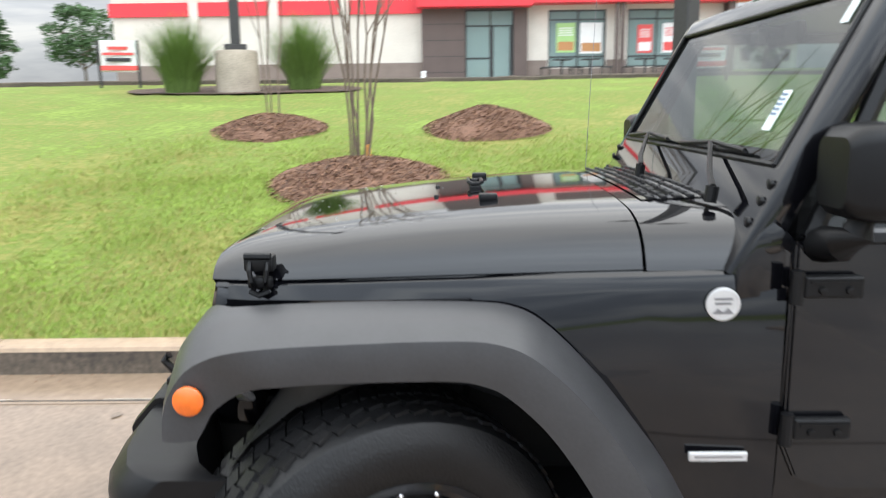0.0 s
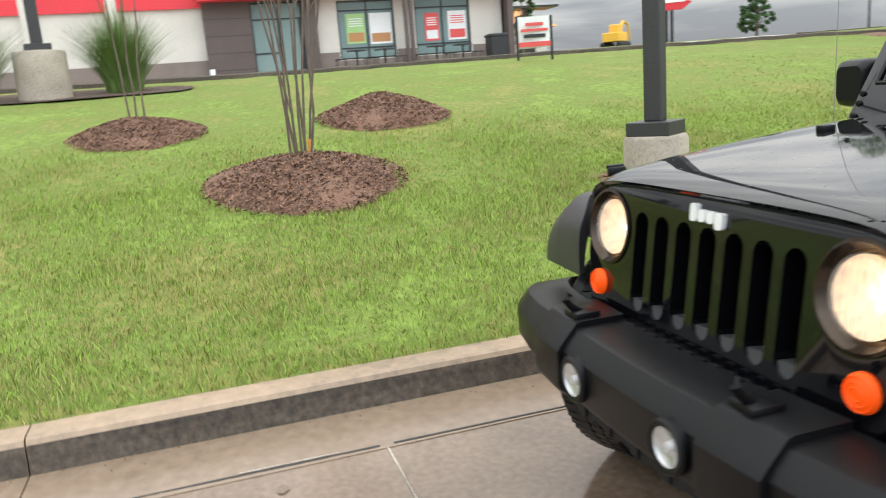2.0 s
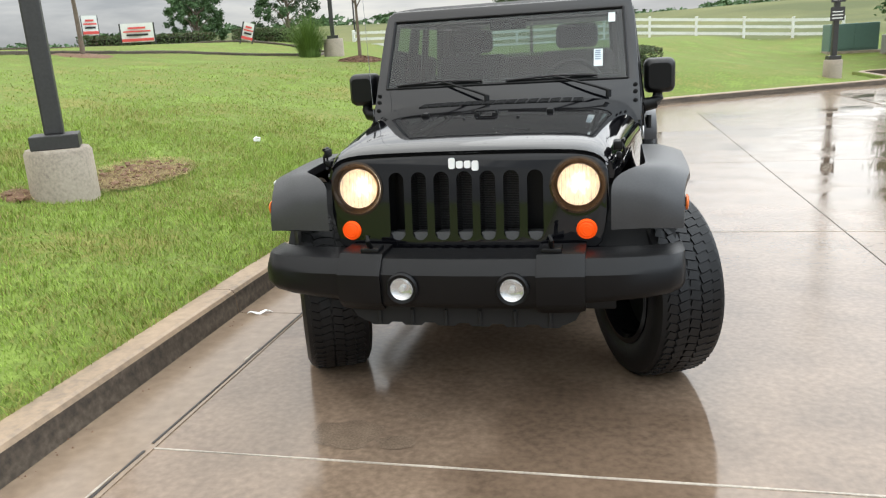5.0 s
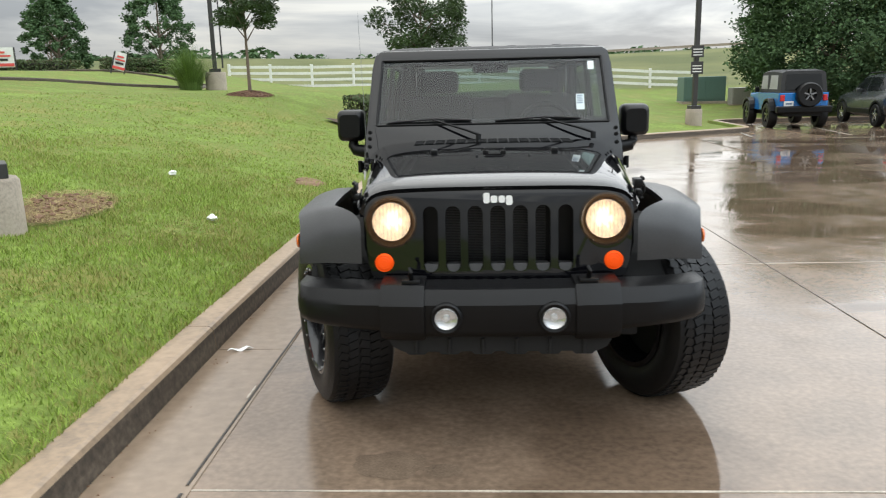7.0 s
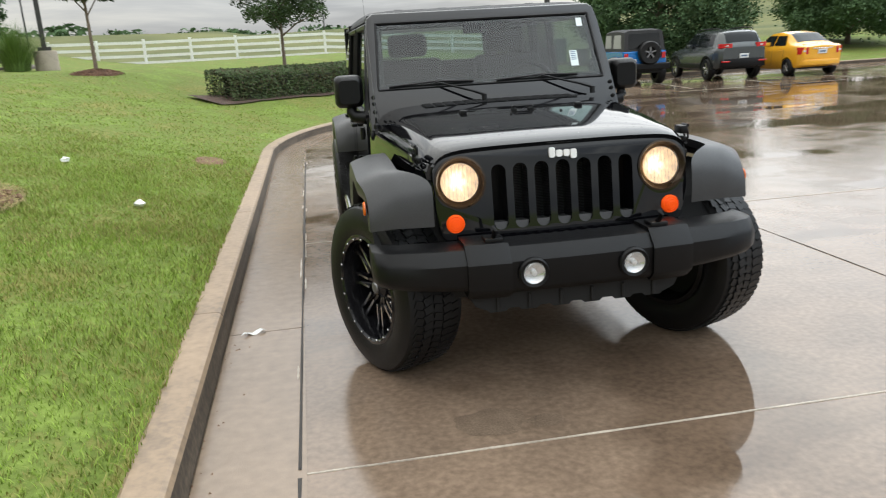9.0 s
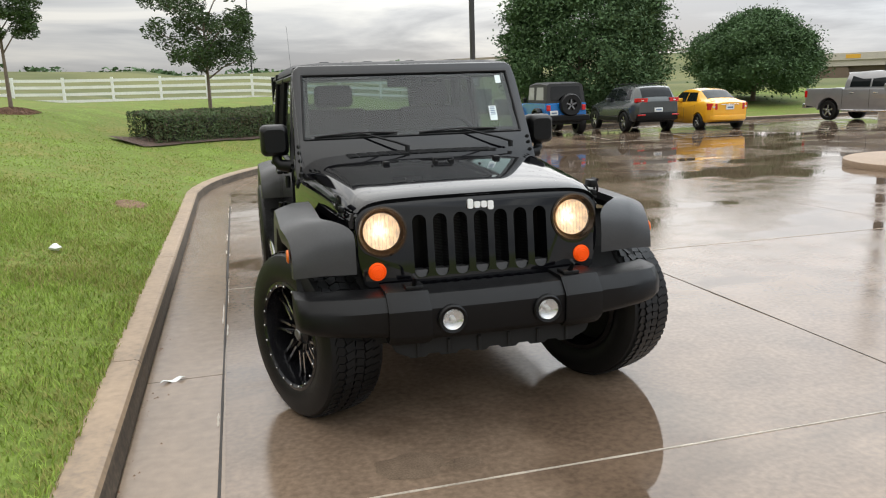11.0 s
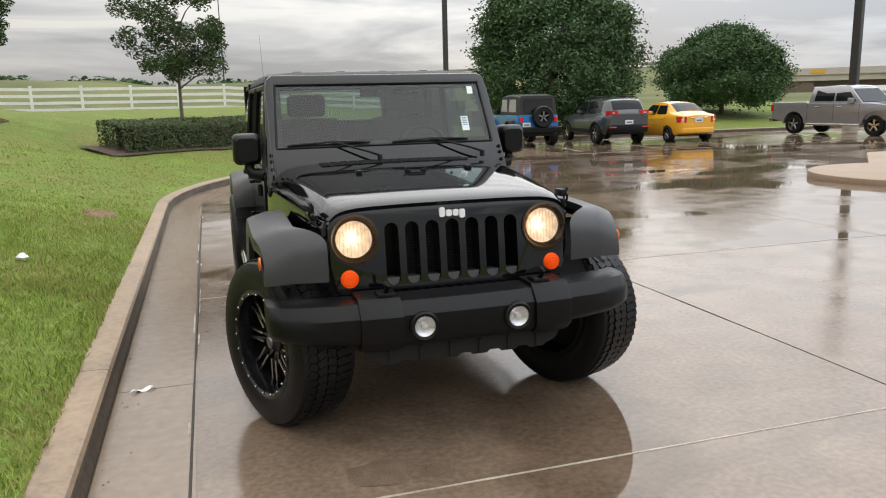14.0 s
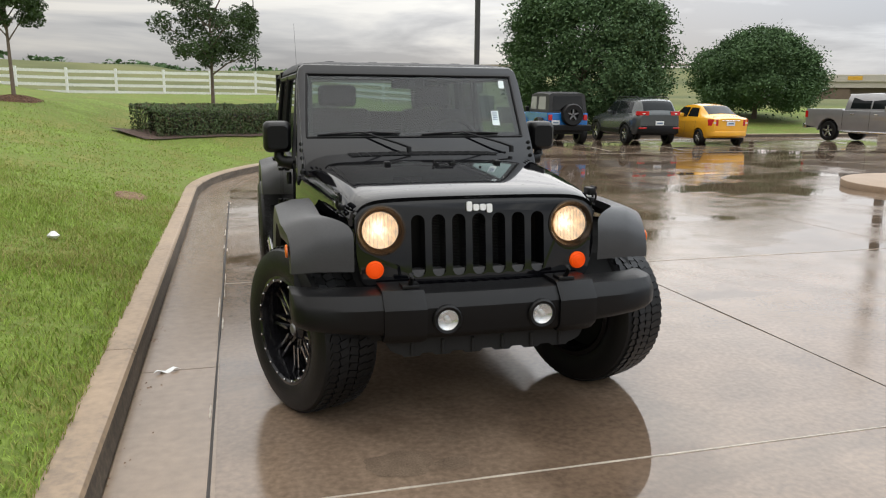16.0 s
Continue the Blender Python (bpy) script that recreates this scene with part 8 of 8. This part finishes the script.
    box(bm, (0.80, 2.05, 1.18), (0.95, 2.18, 1.36), 0.03)
    part("door_mirror", bm, M_PLAST, c)


small_off_roader((10.55, 21.9, pave_z(10.5, 22.6)), HEAD)


def pickup(place, heading):
    c = empty("pickup_truck", Matrix.Translation(place) @ Matrix.Rotation(-heading, 4, "Z"))
    tagged(c, "silver crew-cab pickup truck parked on wet paving", "pickup truck", "parked cars")
    bm = bmesh.new()
    # one side outline, from tailgate to nose, less the wheel arches
    out = [(0.0, 0.62), (0.0, 1.22), (0.05, 1.32), (1.75, 1.34), (1.80, 1.30), (4.25, 1.28), (4.6, 1.27), (5.55, 1.20), (5.75, 1.08), (5.80, 0.62), (5.62, 0.50)]
    arch = lambda yc: [(yc + 0.50 * math.cos(radians(a)), 0.44 + 0.50 * math.sin(radians(a))) for a in range(0, 181, 20)]
    outline = out + [(5.35, 0.48)] + arch(4.80) + [(4.2, 0.46), (1.75, 0.46)] + arch(1.15) + [(0.5, 0.56)]
    for s in (1, -1):
        prism(bm, outline, s * 0.72, s * 1.0, "x", 0.03)
    box(bm, (-0.72, 0.0, 0.62), (0.72, 0.08, 1.32), 0.01)
    box(bm, (-0.95, 4.3, 0.60), (0.95, 5.72, 1.20), 0.08)
    box(bm, (-0.75, 1.7, 0.55), (0.75, 4.4, 1.2))
    body = shade(part("body", bm, M_SILV, c), 35)
    # painted cab with panes lying on it
    CAB = ((1.84, 1.90, 1.92), (1.96, 2.0, 1.95), (2.6, 2.6, 1.975), (3.45, 3.45, 1.965), (4.25, 3.62, 1.90))
    bm = bmesh.new()
    rings = []
    for yb, yt, zt in CAB:
        rings.append([(-0.95, yb, 1.27), (-0.90, yb + (yt - yb) * 0.45, 1.55), (-0.80, yt, zt - 0.09), (-0.72, yt, zt - 0.01), (0, yt, zt + 0.02), (0.72, yt, zt - 0.01), (0.80, yt, zt - 0.09), (0.90, yb + (yt - yb) * 0.45, 1.55), (0.95, yb, 1.27)])
    loft(bm, rings)
    bmesh.ops.recalc_face_normals(bm, faces=bm.faces)
    cab = shade(part("cab", bm, M_SILV, c), 38)

    def cab_x(z):
        return float(np.interp(z, (1.27, 1.55, 1.84), (0.95, 0.90, 0.80))) + 0.006
    for s in (1, -1):
        for q in (((2.08, 1.36), (2.98, 1.36), (2.98, 1.80), (2.12, 1.80)), ((3.05, 1.36), (3.98, 1.36), (3.55, 1.80), (3.05, 1.80))):
            bm = bmesh.new()
            rows = []
            for k in range(5):
                t = k / 4
                rows.append([(s * cab_x(1.36 + 0.44 * t), (q[0][0] + (q[3][0] - q[0][0]) * t) * (1 - i) + (q[1][0] + (q[2][0] - q[1][0]) * t) * i, 1.36 + 0.44 * t) for i in (0, 0.5, 1)])
            loft(bm, rows, False, False)
            part("side_window", bm, M_CARGLASS, cab, "dark side window")
    bm = bmesh.new()
    loft(bm, [[(x, 4.262 - 0.63 * t, 1.29 + 0.60 * t) for x in (-0.86 + 0.12 * t, 0, 0.86 - 0.12 * t)] for t in (0.06, 0.5, 0.92)], False, False)
    part("windscreen", bm, M_CARGLASS, cab)
    bm = bmesh.new()
    box(bm, (-0.62, 1.865, 1.42), (0.62, 1.885, 1.80), 0.01, 1)
    part("rear_window", bm, M_CARGLASS, cab)
    for yc in (1.15, 4.80):
        for s in (1, -1):
            road_wheel(c, s * 0.86, yc, 0.41, 0.27, s)
            bm = bmesh.new()
            box(bm, (s * 0.55, yc - 0.45, 0.45), (s * 0.72, yc + 0.45, 1.0))
            part("arch_liner", bm, M_DARK, c)
    for s in (1, -1):
        bm = bmesh.new()
        box(bm, (s * 0.88, -0.03, 0.95), (s * 1.005, 0.12, 1.24), 0.02)
        part("tail_lamp", bm, M_REDLENS, c)
        bm = bmesh.new()
        box(bm, (s * 0.62, 5.66, 0.86), (s * 0.96, 5.83, 1.10), 0.03)
        part("headlight", bm, M_SILVER, c)
        bm = bmesh.new()
        box(bm, (s * 0.96, 3.75, 1.26), (s * 1.18, 3.92, 1.48), 0.03)
        part("door_mirror", bm, M_SILV, c)
        bm = bmesh.new()
        tube(bm, [(s * 0.98, 1.8, 0.42), (s * 0.98, 4.2, 0.42)], 0.05, 8)
        part("running_board", bm, M_MILL, c)
        for yy in (2.15, 3.2):
            bm = bmesh.new()
            box(bm, (s * 0.995, yy, 1.12), (s * 1.03, yy + 0.2, 1.16), 0.01)
            part("door_handle", bm, M_MILL, c)
        for yy in (1.80, 3.02, 4.15):
            bm = bmesh.new()
            box(bm, (s * 0.998, yy, 0.55), (s * 1.004, yy + 0.012, 1.27))
            part("door_gap", bm, M_DARK, c)
    bm = bmesh.new()
    box(bm, (-0.98, 5.70, 0.48), (0.98, 5.95, 0.72), 0.05)
    part("front_bumper", bm, M_MILL, c)
    bm = bmesh.new()
    box(bm, (-0.95, -0.18, 0.50), (0.95, 0.02, 0.70), 0.04)
    part("rear_bumper", bm, M_MILL, c)
    bm = bmesh.new()
    box(bm, (-0.60, 5.70, 0.74), (0.60, 5.82, 1.10), 0.03)
    part("front_grille", bm, M_DARK, c)
    bm = bmesh.new()
    box(bm, (-0.6, 0.3, 0.42), (0.6, 5.5, 0.6))
    part("underbody", bm, M_DARK, c)


pickup((23.75, 24.3, pave_z(23, 22)), radians(171))

# kerbed island in the lot, painted bay lines
M_ISLE = mat("island_concrete", (0.30, 0.215, 0.145), 0.6, vary=0.1, scale=1.2, bump=0.06, bump_scale=120)
bm = bmesh.new()
ring = [(11.6 + 1.9 * math.cos(radians(a)), 7.0 + 1.9 * math.sin(radians(a))) for a in range(70, 291, 10)]
outline = ring + [(20.5, 6.0), (21.5, 8.5), (20.0, 11.5), (14.5, 11.0)]
prism(bm, outline, -0.12, 0.06, "z", 0.02)
isle = shade(part("traffic_island", bm, M_ISLE, None), 40)
tagged(isle, "raised tan concrete island in the wet lot", "island", kind="structure")
M_LINE = mat("worn_white_line", (0.40, 0.37, 0.32), 0.2, vary=0.25, scale=3, tint=(0.20, 0.16, 0.12))
lines = empty("bay_lines")
tagged(lines, "worn white parking bay lines on wet concrete", "road marking", kind="structure")
for k in range(8):
    x = 8.0 + 2.75 * k
    bm = bmesh.new()
    pts = [(x + 0.176 * (q - 20), q) for q in (18.2, 20.0, 22.0, 24.0)]
    loft(bm, [[(px - 0.05, py, pave_z(px, py) + 0.004), (px + 0.05, py, pave_z(px, py) + 0.004)] for px, py in pts], False, False)
    part("bay_line", bm, M_LINE, lines)
for y, x0, x1 in ((17.2, 9.5, 20.0),):
    bm = bmesh.new()
    loft(bm, [[(x, y - 0.05 + 0.02 * (x - x0), pave_z(x, y) + 0.005), (x, y + 0.05 + 0.02 * (x - x0), pave_z(x, y) + 0.005)] for x in (x0, (x0 + x1) / 2, x1)], False, False)
    part("bay_line", bm, M_LINE, lines)

# ---- fine ground detail: joints, stains, grass ----
M_JOINTD = mat("damp_joint", (0.12, 0.095, 0.072), 0.5, vary=0.25, scale=6)
joints = empty("joint_seals")
tagged(joints, "pale weathered sealant in the paving joints", "joint", kind="structure")
for x0, x1, y0, y1, w, m in ((-1.24, 2.32, -1.11, -1.11, 0.008, M_JOINTL), (2.34, 5.98, -1.11, -1.11, 0.009, M_JOINTL), (-1.24, 2.32, 2.59, 2.59, 0.008, M_JOINTL), (2.34, 5.98, 2.59, 2.59, 0.009, M_JOINTL),
                             (6.0, 9.64, 2.59, 2.59, 0.009, M_JOINTL), (-1.257, -1.257, -1.08, 8.0, 0.009, M_JOINT), (-1.257, -1.257, -5.1, -1.14, 0.009, M_JOINT), (2.33, 2.33, -5.0, 7.0, 0.004, M_JOINTD)):
    n = 24
    rng = random.Random(int((x0 + y0) * 100))
    left, right_ = [], []
    bm = bmesh.new()
    rings = []
    for k in range(n + 1):
        t = k / n
        x, y = x0 + (x1 - x0) * t, y0 + (y1 - y0) * t
        ww = w * rng.uniform(0.55, 1.25)
        z = pave_z(x, y) + (0.001 if y0 == y1 or x0 > 0 else 0.005)
        if y0 == y1:
            rings.append([(x, y - ww, z - 0.006), (x, y - ww * 0.6, z + 0.002), (x, y + ww * 0.6, z + 0.002), (x, y + ww, z - 0.006)])
        else:
            rings.append([(x - ww, y, z - 0.006), (x - ww * 0.6, y, z + 0.002), (x + ww * 0.6, y, z + 0.002), (x + ww, y, z - 0.006)])
    loft(bm, rings, False, False)
    part("joint_seal", bm, m, joints)

# crumbling pale edges of the gutter's seam
rng = random.Random(77)
y = -5.0
while y < 8.0:
    l = rng.uniform(0.12, 0.6)
    if rng.random() < 0.62:
        x = -1.257 + rng.choice((-0.017, 0.017, 0.016))
        w = rng.uniform(0.003, 0.0065)
        bm = bmesh.new()
        loft(bm, [[(x - w * q, y + l * t, pave_z(x, y + l * t) + 0.0056), (x + w * q, y + l * t, pave_z(x, y + l * t) + 0.0056)] for t, q in ((0, 0.2), (0.2, 1.0), (0.45, 0.6), (0.7, 1.1), (1, 0.2))], False, False)
        part("seam_edge", bm, M_JOINTL, joints)
    y += l

M_STAIN = mat("dark_oil_stain", (0.150, 0.110, 0.078), 0.20, vary=0.22, scale=9)
stains = empty("oil_stains")
tagged(stains, "dark wet oil stains on the paving", "stain", kind="structure")
for x, y, rx, ry, seed in ((-0.47, -0.90, 0.16, 0.11, 1), (-0.24, -0.95, 0.09, 0.05, 2), (-0.20, -0.72, 0.05, 0.03, 4), (-1.08, -1.55, 0.035, 0.02, 6)):
    bm = bmesh.new()
    pts = []
    for k in range(28):
        a = 2 * math.pi * k / 28
        g = 1 + 0.35 * noise.noise((math.cos(a) * 1.6, math.sin(a) * 1.6, seed * 3.1))
        pts.append((x + rx * g * math.cos(a), y + ry * g * math.sin(a), 0.0012 + 0.0007 * seed))
    bm.faces.new([bm.verts.new(p) for p in pts])
    part("oil_stain", bm, M_STAIN, stains)

# grit along the kerb's foot
rng = np.random.default_rng(3)
gv, gf = [], []
for k in range(260):
    y = rng.uniform(-3, 8)
    x = -1.69 - 0.008 * y + abs(rng.normal(0, 0.05)) + 0.01
    s = rng.uniform(0.002, 0.007)
    i = len(gv)
    gv += [(x - s, y - s, pave_z(x, y) + 0.004), (x + s, y - s * 0.5, pave_z(x, y) + 0.004), (x, y + s, pave_z(x, y) + 0.004), (x, y, pave_z(x, y) + 0.004 + s)]
    gf += [(i, i + 1, i + 3), (i + 1, i + 2, i + 3), (i + 2, i, i + 3)]
tagged(raw("grit", gv, gf, M_SOIL), "fine dark grit along the kerb foot", "grit", kind="stuff")


def turf(name, x0, x1, y0, y1, count, h0, h1, width, seed, keep, material=M_BLADE):
    """Bent blades, as one mesh, on the lawn."""
    rng = np.random.default_rng(seed)
    xs, ys = rng.uniform(x0, x1, count), rng.uniform(y0, y1, count)
    ok = np.array([keep(x, y) for x, y in zip(xs, ys)])
    xs, ys = xs[ok], ys[ok]
    n = len(xs)
    clump = np.array([noise.noise((x * 1.1, y * 1.1, 7)) + 0.6 * noise.noise((x * 4, y * 4, 2)) for x, y in zip(xs, ys)])
    # height from a coarse table of the slope
    zs = np.array([land(x, y) for x, y in zip(xs, ys)])
    h = rng.uniform(h0, h1, n) * np.clip(1 + 0.8 * clump, 0.4, 1.7)
    a, lean = rng.uniform(0, 2 * np.pi, n), rng.uniform(0.25, 1.1, n)
    w = width * rng.uniform(0.6, 1.3, n)
    b = rng.uniform(0, 2 * np.pi, n)
    co = np.zeros((n, 5, 3))
    dx, dy = np.cos(a) * lean * h, np.sin(a) * lean * h
    sx, sy = np.cos(b) * w, np.sin(b) * w
    base = np.stack([xs, ys, zs - 0.004], 1)
    co[:, 0] = base - np.stack([sx, sy, 0 * sx], 1)
    co[:, 1] = base + np.stack([sx, sy, 0 * sx], 1)
    mid = base + np.stack([dx * 0.35, dy * 0.35, h * 0.62], 1)
    co[:, 2] = mid + np.stack([sx, sy, 0 * sx], 1) * 0.7
    co[:, 3] = mid - np.stack([sx, sy, 0 * sx], 1) * 0.7
    co[:, 4] = base + np.stack([dx, dy, h], 1)
    i0 = np.arange(n)[:, None] * 5
    quads = (i0 + np.array([[0, 1, 2, 3]])).reshape(-1)
    tris = (i0 + np.array([[3, 2, 4]])).reshape(-1)
    me = bpy.data.meshes.new(name)
    me.vertices.add(n * 5)
    me.vertices.foreach_set("co", co.reshape(-1))
    me.loops.add(n * 7)
    me.loops.foreach_set("vertex_index", np.concatenate([quads, tris]).astype(np.int32))
    me.polygons.add(2 * n)
    me.polygons.foreach_set("loop_start", np.concatenate([np.arange(n) * 4, 4 * n + np.arange(n) * 3]).astype(np.int32))
    me.update(calc_edges=True)
    me.materials.append(material)
    return new(name, me)


RINGS = ((-5.12, -0.84, 0.86), (-7.90, -2.35, 0.74), (-7.84, 0.55, 0.82), (-3.98, 1.96, 0.27))


def on_lawn(x, y):
    k = -1.67 - 0.009 * y - 0.165
    if x > k:
        return False
    if ((x + 3.97) / 0.38) ** 2 + ((y - 2.9) / 0.74) ** 2 < 1 and random.random() < 0.85:
        return False
    return all((x - a) ** 2 + (y - b) ** 2 > r * r for a, b, r in RINGS)


def thin(x, y):
    """Share of blades kept: all by the kerb, fewer up the slope and along it."""
    return (1 - smoothstep(2.2, 6.5, -1.8 - x)) * (1 - smoothstep(3.5, 9.5, y)) * (1 - smoothstep(3.0, 5.0, -y))


pick = random.Random(4)
tagged(turf("grass_near", -8.5, -1.83, -5.0, 9.5, 330000, 0.022, 0.050, 0.0033, 1, lambda x, y: pick.random() < thin(x, y) and on_lawn(x, y)), "short wet green grass along the kerb", "grass", kind="stuff")


def dry(x, y):
    """Share of dead blades: streaks along the kerb and loose patches up the slope."""
    band = math.exp(-((-1.83 - x - 0.95 - 0.3 * noise.noise((0.0, y * 0.5, 4))) / 0.35) ** 2)
    blotch = noise.noise((x * 0.8, y * 0.55, 11)) + 0.5 * noise.noise((x * 2.4, y * 2.0, 5))
    return 0.55 * band * smoothstep(-0.25, 0.35, blotch) + 0.8 * smoothstep(0.18, 0.55, blotch)


tagged(turf("dry_grass", -6.5, -1.83, -4.0, 7.5, 70000, 0.016, 0.040, 0.0030, 5, lambda x, y: pick.random() < dry(x, y) * thin(x, y) and on_lawn(x, y), M_STRAW), "straw-coloured dead blades in streaks through the lawn", "grass", kind="stuff")


def farther(x, y):
    """Coarser tufts round the bend, thinning out up the slope."""
    s = off_kerb(x, y)
    return 0.0 if s < 0.3 else smoothstep(4.0, 8.0, y) * (1 - smoothstep(13.0, 21.0, y)) * (1 - 0.8 * smoothstep(3.0, 9.0, s))


tagged(turf("grass_by_the_bend", -11.0, 0.5, 4.0, 21.0, 60000, 0.016, 0.032, 0.0085, 8, lambda x, y: pick.random() < farther(x, y)), "short green tufts of lawn round the bend", "grass", kind="stuff")
